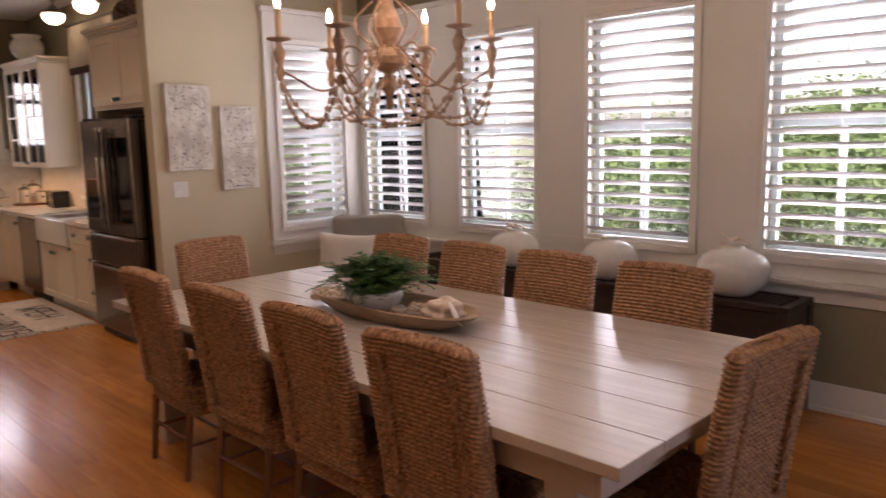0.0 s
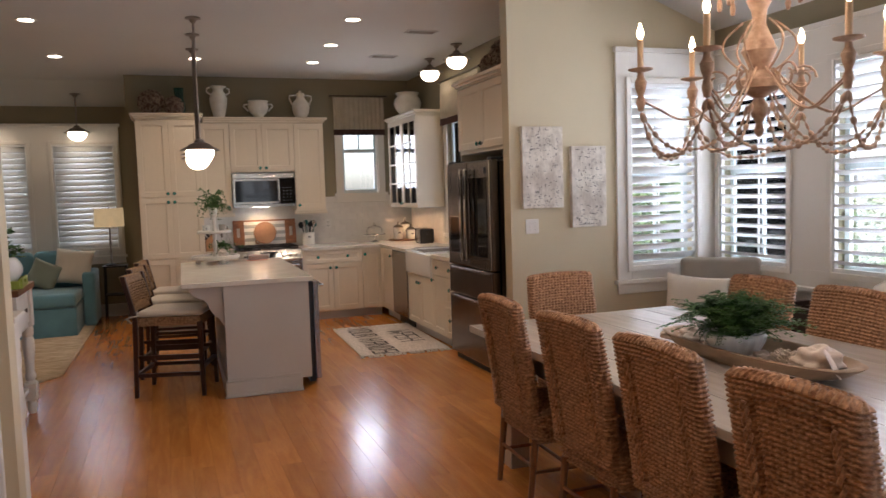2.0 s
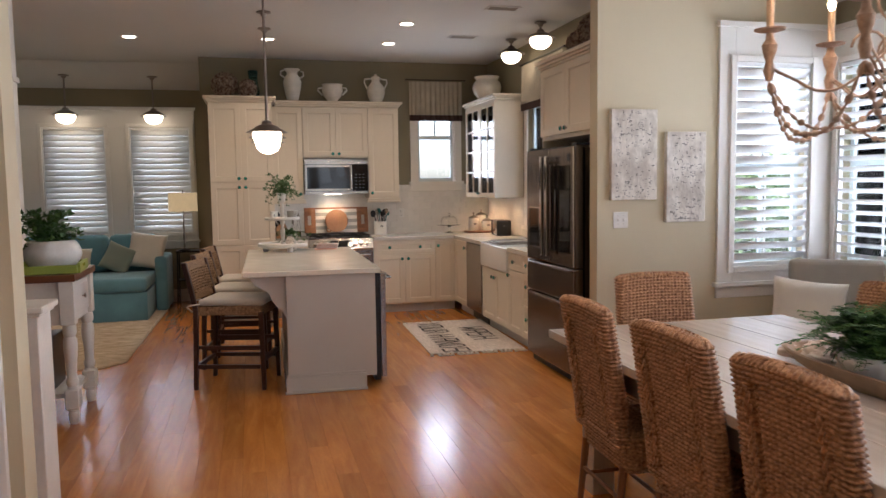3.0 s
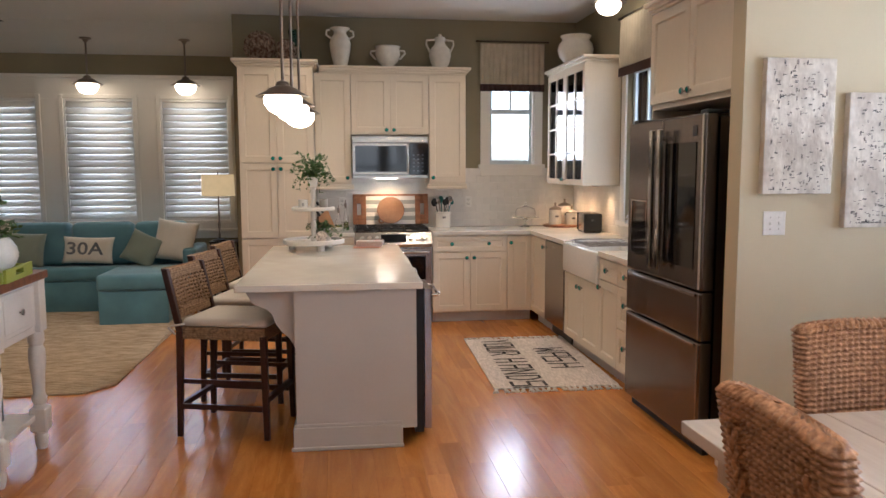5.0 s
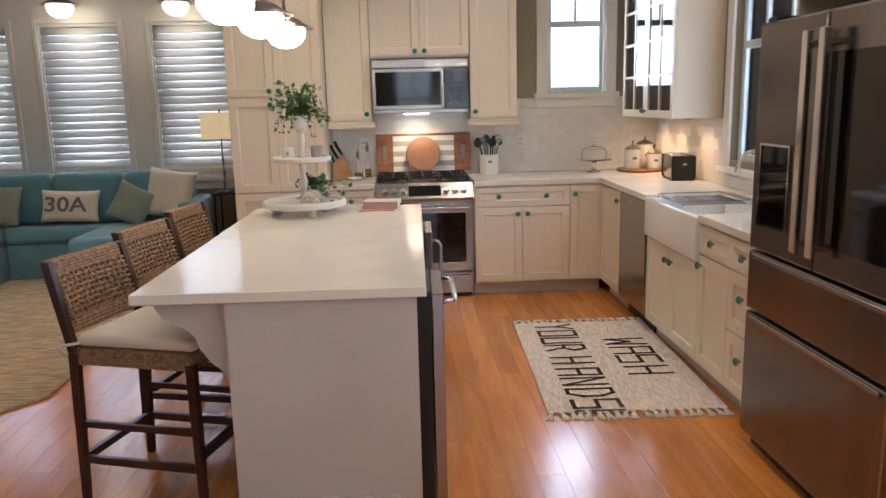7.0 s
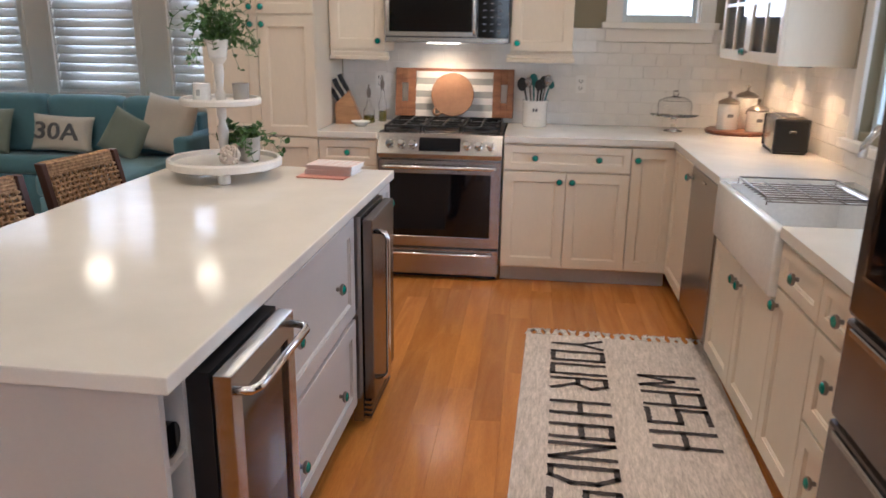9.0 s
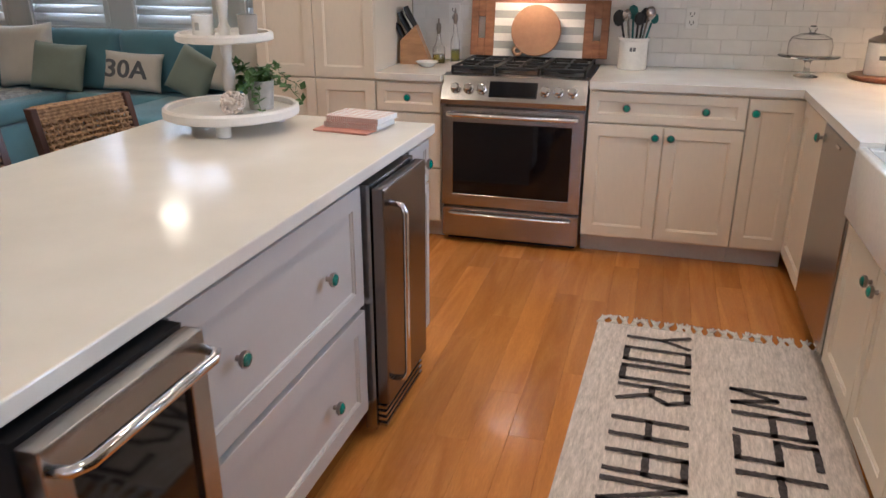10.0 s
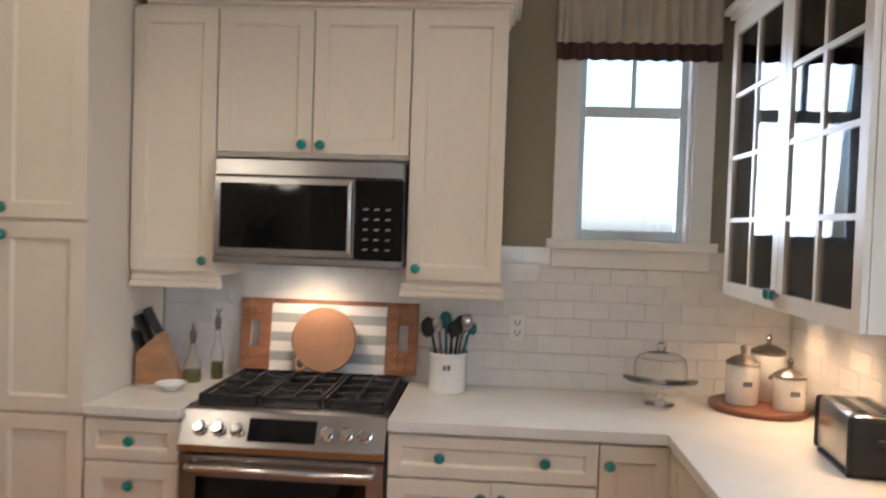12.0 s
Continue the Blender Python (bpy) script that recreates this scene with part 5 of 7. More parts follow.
# ---- chandelier ----
t = thing("chandelier", (2.39, 2.93, 1.55), 0, "distressed pale wood chandelier with candle arms and bead swags", "chandelier")
part("column", lathe([(0.0, 0.19), (0.012, 0.20), (0.02, 0.22), (0.012, 0.25), (0.03, 0.28), (0.035, 0.32), (0.02, 0.35), (0.05, 0.37), (0.085, 0.39), (0.09, 0.42), (0.06, 0.44), (0.035, 0.46), (0.05, 0.50), (0.07, 0.54), (0.045, 0.60), (0.025, 0.64), (0.03, 0.70), (0.05, 0.74), (0.03, 0.78), (0.022, 0.86), (0.04, 0.90), (0.012, 0.93), (0.0, 0.935)], 24), M_CHAND, t, smooth=True)
part("canopy_disc", lathe([(0.0, 0.80), (0.16, 0.80), (0.17, 0.81), (0.16, 0.82), (0.0, 0.825)], 28), M_CHAND, t, smooth=True)
for i in range(8):
    a = radians(45 * i)
    part("drop", lathe([(0, -0.09), (0.008, -0.085), (0.012, -0.06), (0.006, -0.03), (0.013, -0.01), (0.008, 0.0), (0, 0)], 10), M_CHAND, t, loc=(0.15 * math.cos(a), 0.15 * math.sin(a), 0.799), smooth=True)
part("rod", tube([(0, 0, 0.93), (0, 0, 2.13)], 0.008, 8), M_BRONZE, t, smooth=True)
part("ceiling_canopy", lathe([(0.0, 2.105), (0.06, 2.11), (0.065, 2.145), (0, 2.15)], 20), M_BRONZE, t, smooth=True)
RA = 0.465
arm_mesh = {}
tips = []
for i in range(6):
    a0 = radians(60 * i + 25)
    ca, sa = math.cos(a0), math.sin(a0)
    def P(r, z):
        return (r * ca, r * sa, z)
    for off in (-0.008, 0.008):
        pts = []
        for k in range(15):
            u = k / 14
            r = 0.05 + (RA - 0.05) * u
            z = 0.47 - 0.20 * math.sin(min(1, u * 1.25) * math.pi * 0.62) + 0.24 * max(0, u - 0.45) ** 1.7
            pts.append((r * ca - off * sa, r * sa + off * ca, z))
        part("arm", tube(pts, 0.0045, 7), M_CHAND, t, smooth="all")
    sc = [P(0.16 + 0.055 * math.cos(q) * (1 - q / 14), 0.42 + 0.055 * math.sin(q) * (1 - q / 14)) for q in [j * 0.5 for j in range(16)]]
    part("scroll", tube(sc, 0.005, 6), M_CHAND, t, smooth="all")
    up = [P(0.06 + 0.08 * math.sin(j / 10 * math.pi), 0.46 + 0.20 * j / 10 * (1 if j < 8 else 0.98)) for j in range(11)]
    part("scroll", tube(up, 0.005, 6), M_CHAND, t, smooth="all")
    zt = pts[-1][2]
    tips.append(P(RA, zt))
    c = part("cup", lathe([(0, -0.05), (0.012, -0.045), (0.02, -0.01), (0.012, 0.02), (0.022, 0.05), (0.026, 0.075), (0.014, 0.095), (0.012, 0.115), (0.05, 0.125), (0.052, 0.13), (0.02, 0.132), (0, 0.132)], 18), M_CHAND, t, loc=P(RA, zt), smooth=True)
    cd = part("candle", lathe([(0.0125, 0.1325), (0.0125, 0.25), (0.006, 0.253), (0, 0.253)], 12), M_CANDLE, c, smooth=True)
    part("bulb", lathe([(0.006, 0.2535), (0.013, 0.268), (0.014, 0.28), (0.008, 0.30), (0.002, 0.318), (0, 0.319)], 12), M_BULB, c, smooth=True)
bead = bmesh.new()
for i in range(6):
    a, b = Vector(tips[i]), Vector(tips[(i + 1) % 6])
    hub = Vector((0.07 * math.cos(radians(60 * i + 25)), 0.07 * math.sin(radians(60 * i + 25)), 0.33))
    for p, q, sag, nbd in ((a, b, 0.24, 19), (a, hub, 0.21, 17)):
        p0 = p + Vector((0, 0, -0.05))
        q0 = q + Vector((0, 0, -0.05 if q is b else 0))
        line = []
        for k in range(nbd + 1):
            u = k / nbd
            c = p0.lerp(q0, u)
            c.z -= sag * 4 * u * (1 - u) * (0.8 + 0.2 * abs(2 * u - 1))
            line.append(c)
        rr, pp = [], []
        for k in range(nbd):
            m0, m1 = line[k], line[k + 1]
            big = 0.0115 if k % 2 == 0 else 0.0065
            for f, r in ((0.05, 0.003), (0.3, big), (0.65, big), (0.95, 0.003)):
                pp.append(m0.lerp(m1, f)); rr.append(r)
        tube(pp, rr, 6, bead)
tagged(part("bead_strand", bead, M_CHAND, t, "strings of pale wooden beads", smooth="all"), kind="stuff")
for tp in tips:
    lamp("candle_light", "POINT", 1.6, WARM, pose(2.39 + tp[0], 2.93 + tp[1], 1.55 + tp[2] + 0.34), radius=0.02)

# ---- art and switch on the dining wall ----
for k, (x0, x1, z0, z1) in enumerate(((2.751, 3.113, 1.407, 2.052), (3.190, 3.511, 1.240, 1.895))):
    t = thing("canvas_painting", (x0, YP, z0), 0, "white textured abstract canvas with scattered grey strokes", "painting", "abstract canvases")
    w, h = x1 - x0, z1 - z0
    part("canvas", bx(0, w, -0.04, -0.001, 0, h, bev=0.003), M_ART, t)
    bm = bmesh.new()
    r2 = random.Random(k + 5)
    for i in range(190):
        band = r2.choice((0.12, 0.8, 0.75, 0.45, 0.2) if k == 0 else (0.15, 0.85, 0.6, 0.5, 0.1))
        x, z = r2.uniform(0.03, w - 0.04), min(h - 0.03, max(0.02, (band + r2.gauss(0, 0.10)) * h))
        a, b = r2.uniform(0.003, 0.022), r2.uniform(0.002, 0.008)
        if r2.random() < 0.3:
            a, b = b, a
        box(bm, x, min(x + a, w - 0.005), -0.0425, -0.0395, z, min(z + b, h - 0.005))
    tagged(part("dark_strokes", bm, M_ARTD, t), kind="stuff")
t = thing("light_switch", (2.785, YP, 1.205), 0, "white double toggle light switch plate", "light switch")
part("plate", bx(0, 0.117, -0.006, -0.0005, 0, 0.117, bev=0.002), M_PAPER, t)
for x in (0.036, 0.081):
    part("toggle", bx(x - 0.005, x + 0.005, -0.015, -0.006, 0.052, 0.068, bev=0.002), M_PORC, t)
    for z in (0.03, 0.088):
        part("screw", lathe([(0, 0), (0.003, 0), (0.003, 0.001), (0, 0.0015)], 8), M_NICKEL, t, loc=(x, -0.006, z), rot=(90, 0, 0))

# ---- bar stools ----
def weave_open(w, d, z0, z1, lean, n_rows):
    """Open rope weave: horizontal rope pairs round a slab with crossings and dark gaps."""
    bm = bmesh.new()
    for i in range(n_rows):
        z = z0 + (z1 - z0) * (i + 0.5) / n_rows
        for s in (-1, 1):
            pts = []
            m = 34
            for k in range(m + 1):
                y = -w / 2 + w * k / m
                u = (z - z0) / (z1 - z0)
                x = -lean * u + s * (d / 2) + 0.004 * math.sin(k * math.pi / 2 * 1.0 + i * math.pi) - 0.02 * (1 - (2 * y / w) ** 2)
                pts.append((x, y, z + 0.002 * math.sin(k * 1.57 + i)))
            tube(pts, [0.0068 + 0.0016 * math.sin(k * 2.1 + i) for k in range(m + 1)], 6, bm)
    nv = 13
    for i in range(nv):
        y = -w / 2 + w * (i + 0.5) / nv
        for s in (-1, 1):
            tube([(-lean * u + s * (d / 2 + 0.003 * (1 if (j + i) % 2 else -1)) - 0.02 * (1 - (2 * y / w) ** 2), y + 0.004 * math.sin(j * 1.3), z0 + (z1 - z0) * u) for j, u in enumerate([q / 14 for q in range(15)])], 0.0062, 6, bm)
    return bm


def bar_stool():
    t = thing("bar_stool", (0, 0, 0), 0, "dark wood counter stool with rope back and cream cushion", "stool", "counter stools")
    for sy in (-1, 1):
        part("back_post", beam(bmesh.new(), (-0.235, sy * 0.215, 0), (-0.215, sy * 0.215, 0.62), 0.034, 0.034, 0.003, 0.8), M_STOOLW, t)
        bm = bmesh.new()
        beam(bm, (-0.215, sy * 0.215, 0.62), (-0.285, sy * 0.215, 0.975), 0.034, 0.03, 0.003)
        part("back_post", bm, M_STOOLW, t)
        part("front_leg", beam(bmesh.new(), (0.235, sy * 0.215, 0), (0.225, sy * 0.205, 0.60), 0.034, 0.034, 0.003, 0.8), M_STOOLW, t)
        part("stretcher", bx(-0.215, 0.215, sy * 0.215 - 0.01, sy * 0.215 + 0.01, 0.165, 0.195), M_STOOLW, t)
        part("stretcher", bx(-0.205, 0.215, sy * 0.213 - 0.009, sy * 0.213 + 0.009, 0.315, 0.34), M_STOOLW, t)
    part("footrest", bx(0.217, 0.243, -0.195, 0.195, 0.215, 0.245), M_STOOLW, t)
    part("stretcher", bx(-0.24, -0.22, -0.197, 0.197, 0.165, 0.195), M_STOOLW, t)
    part("seat_frame", woven(0.44, 0.46, 0.0, 0.065, row=0.013, strand=0.016, amp=0.003, corner=0.015, step=0.008, crown_z=0.004), M_SEATW, t, loc=(0.005, 0, 0.575), smooth="all")
    part("rope_back", weave_open(0.40, 0.020, 0.74, 0.925, 0.045, 9), M_SEATW, t, loc=(-0.232, 0, 0), smooth="all")
    part("rope_band", woven(0.405, 0.036, 0.0, 0.05, row=0.013, strand=0.016, amp=0.003, corner=0.012, step=0.008, crown_z=0.006, lean=0.01), M_SEATW, t, loc=(-0.288, 0, 0.918), smooth="all")
    part("rope_band", woven(0.405, 0.036, 0.0, 0.055, row=0.013, strand=0.016, amp=0.003, corner=0.012, step=0.008, crown_z=0.004, lean=0.01), M_SEATW, t, loc=(-0.240, 0, 0.69), smooth="all")
    part("seat_cushion", bx(-0.20, 0.25, -0.22, 0.22, 0.645, 0.695, bev=0.022, seg=3), M_LINEN, t, smooth="all")
    part("cushion_tie", tube([(-0.19, -0.215, 0.66), (-0.24, -0.25, 0.655), (-0.27, -0.235, 0.64), (-0.24, -0.22, 0.60)], 0.006, 6), M_LINEN, t, smooth="all")
    return t


st = bar_stool()
st.matrix_basis = pose(0.124, 6.986, 0, 0, 0, -16.6)
st.scale = (1.12, 1.0, 1.0)
copy_thing(st, pose(0.14, 7.66, 0, 0, 0, -14))
copy_thing(st, pose(0.17, 8.34, 0, 0, 0, -10))

# ---- tiered stand on the island ----
TX, TY = 0.552, 8.335
t = thing("tiered_stand", (TX, TY, 0.92), 0, "white painted two-tier wooden stand", "tiered stand")
part("base_tray", lathe([(0, 0.045), (0.225, 0.045), (0.235, 0.05), (0.235, 0.075), (0.227, 0.083), (0.215, 0.08), (0.213, 0.062), (0, 0.06)], 56), M_DISTR, t, smooth=True)
for i in range(3):
    a = radians(120 * i + 50)
    part("foot", lathe([(0.02, 0), (0.026, 0.003), (0.026, 0.045), (0, 0.0448)], 16), M_DISTR, t, loc=(0.17 * math.cos(a), 0.17 * math.sin(a), 0), smooth=True)
part("post", lathe([(0.022, 0.06), (0.024, 0.08), (0.014, 0.10), (0.02, 0.15), (0.024, 0.19), (0.013, 0.23), (0.02, 0.26), (0.02, 0.30)], 18), M_DISTR, t, smooth=True)
part("upper_tray", lathe([(0, 0.30), (0.155, 0.30), (0.164, 0.305), (0.164, 0.322), (0.157, 0.33), (0.148, 0.328), (0.146, 0.315), (0, 0.313)], 44), M_DISTR, t, smooth=True)
part("upper_post", lathe([(0.018, 0.313), (0.022, 0.34), (0.013, 0.36), (0.02, 0.42), (0.018, 0.46), (0.03, 0.475), (0.035, 0.485), (0, 0.486)], 18), M_DISTR, t, smooth=True)
t = thing("candle_jar", (TX - 0.075, TY - 0.01, 0.92 + 0.3155), 0, "white glass jar candle", "candle")
part("jar", lathe([(0, 0), (0.034, 0.0), (0.036, 0.004), (0.036, 0.068), (0.033, 0.07), (0.031, 0.055), (0, 0.054)], 24), M_PORC, t, smooth=True)
part("label", boxes([(-0.008, 0.008, -0.0375, -0.0355, 0.02, 0.045)]), M_STRIPE, t)
t = thing("glass_cup", (TX + 0.08, TY + 0.02, 0.92 + 0.3155), 0, "small grey glass cup", "cup")
part("cup", lathe([(0, 0), (0.03, 0.0), (0.034, 0.07), (0.031, 0.07), (0.028, 0.006), (0, 0.005)], 20), M_GREYC, t, smooth=True)
t = thing("plant_pot", (TX, TY, 0.92 + 0.4875), 0, "small white pot on top of the stand", "plant pot")
part("pot", lathe([(0, 0), (0.035, 0), (0.045, 0.07), (0.04, 0.07), (0.035, 0.055), (0, 0.055)], 20), M_PORC, t, smooth=True)


def bushy(name, at, seed, n, reach, height, droop, label, ls=0.026, stem=7, mat=None):
    r = random.Random(seed)
    t = thing(name, at, 0, label, "plant")
    bm = bmesh.new()
    for i in range(n):
        az = r.uniform(0, 2 * math.pi)
        L = r.uniform(0.35, 1.0) * reach
        h = r.uniform(0.15, 1.0) * height
        dr = r.uniform(0, 1) * droop
        pts = []
        for k in range(stem + 1):
            u = k / stem
            pts.append(Vector((L * u * math.cos(az), L * u * math.sin(az), h * math.sin(u * 1.7) - dr * u ** 2.2)) + Vector((r.gauss(0, 0.006), r.gauss(0, 0.006), 0)))
        tube(pts, 0.0014, 4, bm)
        for k in range(1, stem + 1):
            for m in range(3):
                d = Vector((r.gauss(0, 1), r.gauss(0, 1), r.gauss(0.35, 0.6)))
                s = ls * r.uniform(0.6, 1.3)
                leaf(bm, pts[k], d, (r.gauss(0, 0.4), r.gauss(0, 0.4), 1), s, s * 0.7)
    tagged(part("foliage", bm, mat or M_LEAF2, t), kind="stuff")
    return t


bushy("ivy_plant", (TX, TY, 0.92 + 0.5435), 3, 52, 0.19, 0.22, 0.18, "leafy green plant trailing from the small white pot")
t = thing("plant_pot", (TX + 0.085, TY + 0.06, 0.981), 0, "small grey cement pot on the stand", "plant pot")
part("pot", lathe([(0, 0), (0.042, 0), (0.05, 0.10), (0.044, 0.10), (0.04, 0.08), (0, 0.08)], 20), M_CONCR, t, smooth=True)
bushy("variegated_ivy", (TX + 0.085, TY + 0.06, 1.0615), 8, 22, 0.17, 0.10, 0.10, "variegated ivy spilling over the stand", 0.028)
t = thing("coral_ball", (TX + 0.06, TY - 0.09, 0.981), 0, "white knobbly coral ball", "coral")
bm = blob(0.032, 1, 1, 1, 1, 0.1, 3)
bmesh.ops.translate(bm, verts=bm.verts, vec=(0, 0, 0.042))
for i in range(90):
    d = Vector((rng.gauss(0, 1), rng.gauss(0, 1), rng.gauss(0, 1))).normalized()
    if d.z > -0.75:
        tube([Vector((0, 0, 0.042)) + d * 0.026, Vector((0, 0, 0.042)) + d * 0.040, Vector((0, 0, 0.042)) + d * 0.044], [0.005, 0.0062, 0.003], 6, bm)
part("coral", bm, M_CORAL, t, smooth=True)
t = thing("notebook", (0.965, 8.425, 0.9205), -6, "thin pink covered notebook under a grid notebook", "notebook", "stack of notebooks")
part("cover", bx(-0.105, 0.105, -0.085, 0.085, 0, 0.007, bev=0.002), M_PINK, t)
for k, (x, y, z, a, h) in enumerate(((0.985, 8.465, 0.928, -5, 0.020), (0.993, 8.468, 0.9485, -8, 0.019))):
    t = thing("notebook", (x, y, z), a, "thick spiral notebook with a pink grid cover" + (" on top of another" if k else ""), "notebook", "stack of notebooks")
    w, l = 0.212, 0.15
    part("page_block", bx(-w / 2 + 0.003, w / 2 - 0.004, -l / 2 + 0.003, l / 2 - 0.003, 0.0015, h - 0.0015), M_PAPER, t, "white page block")
    part("cover", boxes([(-w / 2, w / 2, -l / 2, l / 2, 0, 0.0014), (-w / 2, w / 2, -l / 2, l / 2, h - 0.0014, h)]), M_PAPER, t)
    part("grid_lines", boxes([(q, q + 0.002, -l / 2, l / 2, h + 0.0001, h + 0.0006) for q in [-0.09 + 0.03 * i for i in range(7)]] + [(-w / 2, w / 2, y2, y2 + 0.002, h + 0.0007, h + 0.0011) for y2 in (-0.055, -0.025, 0.005, 0.035, 0.06)]), M_PINK, t, "thin pink printed grid")
    bm = bmesh.new()
    for i in range(26):
        q = -w / 2 + 0.008 + (w - 0.016) * i / 25
        tube([(q, -l / 2 - 0.0035 + 0.006 * math.cos(b), h / 2 + h * 0.62 * math.sin(b)) for b in [2 * math.pi * n / 8 for n in range(8)]], 0.0009, 4, bm, closed=True)
    tagged(part("spiral", bm, M_PINK, t, "pink wire spiral"), kind="stuff")

# ---- things on the range-wall counter ----
CT = 0.9205
t = thing("cutting_board", (0.905, 10.435, 0.957), 0, "large acacia wood tray board with grey and white stripes", "cutting board")
W, Hh = 0.80, 0.32
bm = boxes([(0, 0.045, 0, 0.018, 0, Hh), (0.045, 0.085, 0, 0.018, 0, 0.10), (0.045, 0.085, 0, 0.018, 0.22, Hh), (0.085, 0.14, 0, 0.018, 0, Hh), (0.66, 0.715, 0, 0.018, 0, Hh), (0.715, 0.755, 0, 0.018, 0, 0.10), (0.715, 0.755, 0, 0.018, 0.22, Hh), (0.755, 0.80, 0, 0.018, 0, Hh), (0.14, 0.66, 0, 0.018, Hh - 0.02, Hh)], 0.003)
part("wood", bm, M_BOARD, t, rot=(-8, 0, 0))
for i in range(7):
    part("stripe", bx(0.1405, 0.6595, 0.0, 0.017, i * 0.0428, (i + 1) * 0.0428 - 0.0005), M_STRIPE if i % 2 else M_PAPER, t, "%s painted stripe" % ("grey" if i % 2 else "white"), rot=(-8, 0, 0))
t = thing("round_cutting_board", (1.30, 10.40, 1.10), 0, "round wooden cutting board with a small handle", "cutting board")
bm = lathe([(0, 0), (0.138, 0), (0.143, 0.004), (0.143, 0.016), (0.138, 0.02), (0, 0.02)], 44)
part("board", bm, M_BOARD2, t, rot=(82, 0, 0), loc=(0, 0.012, 0.005), smooth=True)
part("handle", tube([(-0.10 + 0.024 * math.cos(a), 0.0, -0.105 + 0.024 * math.sin(a)) for a in [i * math.pi / 8 for i in range(16)]], 0.0095, 8, closed=True), M_BOARD2, t, rot=(-8, 0, 0), smooth="all")
t = thing("knife_block", (0.645, 10.25, CT), 8, "wooden knife block filled with black-handled knives", "knife block")
bm = bmesh.new()
pr = [(-0.10, 0), (0.07, 0), (0.07, 0.02), (-0.01, 0.215), (-0.10, 0.13)]
va = [[bm.verts.new((x, y, z)) for x, z in [(-p, q) for p, q in pr]] for y in (-0.05, 0.05)]
bm.faces.new(va[0]); bm.faces.new(va[1][::-1])
for i in range(5):
    bm.faces.new((va[0][i], va[0][(i + 1) % 5], va[1][(i + 1) % 5], va[1][i]))
bmesh.ops.recalc_face_normals(bm, faces=bm.faces)
part("block", bm, M_BLOCK, t, rot=(0, 0, 180))
for i in range(3):
    for j in range(3):
        a = Vector((-0.08 + 0.034 * i, -0.03 + 0.03 * j, 0.14 + 0.03 * i))
        part("knife_handle", tube([a, a + Vector((-0.045, 0, 0.075)), a + Vector((-0.062, 0, 0.115))], [0.009, 0.013, 0.011], 7), M_BLACK, t)
t = thing("white_dish", (0.735, 10.12, CT), 0, "small white scalloped dish", "dish")
part("dish", lathe([(0, 0.004), (0.03, 0), (0.035, 0.004), (0.065, 0.028), (0.062, 0.03), (0.03, 0.009), (0, 0.008)], 24), M_PORC, t, smooth=True)
for k, (x, y, r, h) in enumerate(((0.755, 10.29, 0.037, 0.11), (0.83, 10.38, 0.027, 0.16))):
    t = thing("oil_bottle", (x, y, CT), 0, ("short" if k == 0 else "tall") + " clear glass oil bottle, half full, with a steel pourer", "bottle", "oil bottles")
    part("glass", lathe([(0, 0), (r, 0), (r, h * 0.75), (r * 0.5, h), (0.011, h + 0.04), (0.011, h + 0.075), (0.009, h + 0.075), (0.009, h + 0.04), (r * 0.45, h), (r - 0.002, h * 0.74), (r - 0.002, 0.003), (0, 0.003)], 20), M_GLASS, t, smooth=True)
    part("oil", lathe([(0, 0.0035), (r - 0.0025, 0.0035), (r - 0.0025, h * 0.45), (0, h * 0.45)], 20), M_OIL, t, smooth=True)
    part("pourer", lathe([(0.0085, h + 0.055), (0.015, h + 0.08), (0.013, h + 0.11), (0.006, h + 0.115), (0.005, h + 0.14), (0, h + 0.14)], 12), M_NICKEL, t, smooth=True)
t = thing("utensil_crock", (1.85, 10.35, CT), 0, "white ceramic utensil crock", "crock")
part("crock", lathe([(0, 0), (0.076, 0), (0.08, 0.005), (0.08, 0.15), (0.084, 0.155), (0.084, 0.17), (0.077, 0.17), (0.074, 0.02), (0, 0.018)], 32), M_PORC, t, smooth=True)
part("emblem", boxes([(-0.016, -0.002, -0.083, -0.079, 0.10, 0.122), (0.002, 0.016, -0.083, -0.079, 0.10, 0.122)], 0.002), M_GREY, t)
for k, (dx, dy, m, hd) in enumerate(((-0.10, 0.02, M_BLACK, 0.032), (-0.055, 0.0, M_STEEL, 0.024), (-0.02, 0.03, M_TEALP, 0.028), (0.02, -0.02, M_BLACK, 0.026), (0.055, 0.02, M_BLACK, 0.030), (0.085, -0.01, M_STEEL, 0.026), (0.11, 0.02, M_TEALP, 0.02))):
    u = thing("utensil", (1.85, 10.35, CT), 0, "%s cooking utensil standing in the crock" % {"black_plastic": "black", "brushed_steel": "steel", "teal_silicone": "teal"}[m.name], "utensil", "utensils in the crock")
    tip = Vector((dx * 0.75, dy, 0.245 + 0.015 * (k % 3)))
    part("handle", tube([(dx * 0.25, dy * 0.3, 0.03), tip], 0.006, 7), m, u, smooth=True)
    bm = blob(hd, 1.0, 0.35, 1.35, k, 0.1, 2)
    part("head", bm, m, u, loc=tuple(tip + Vector((dx * 0.15, 0, 0.022))), smooth="all")
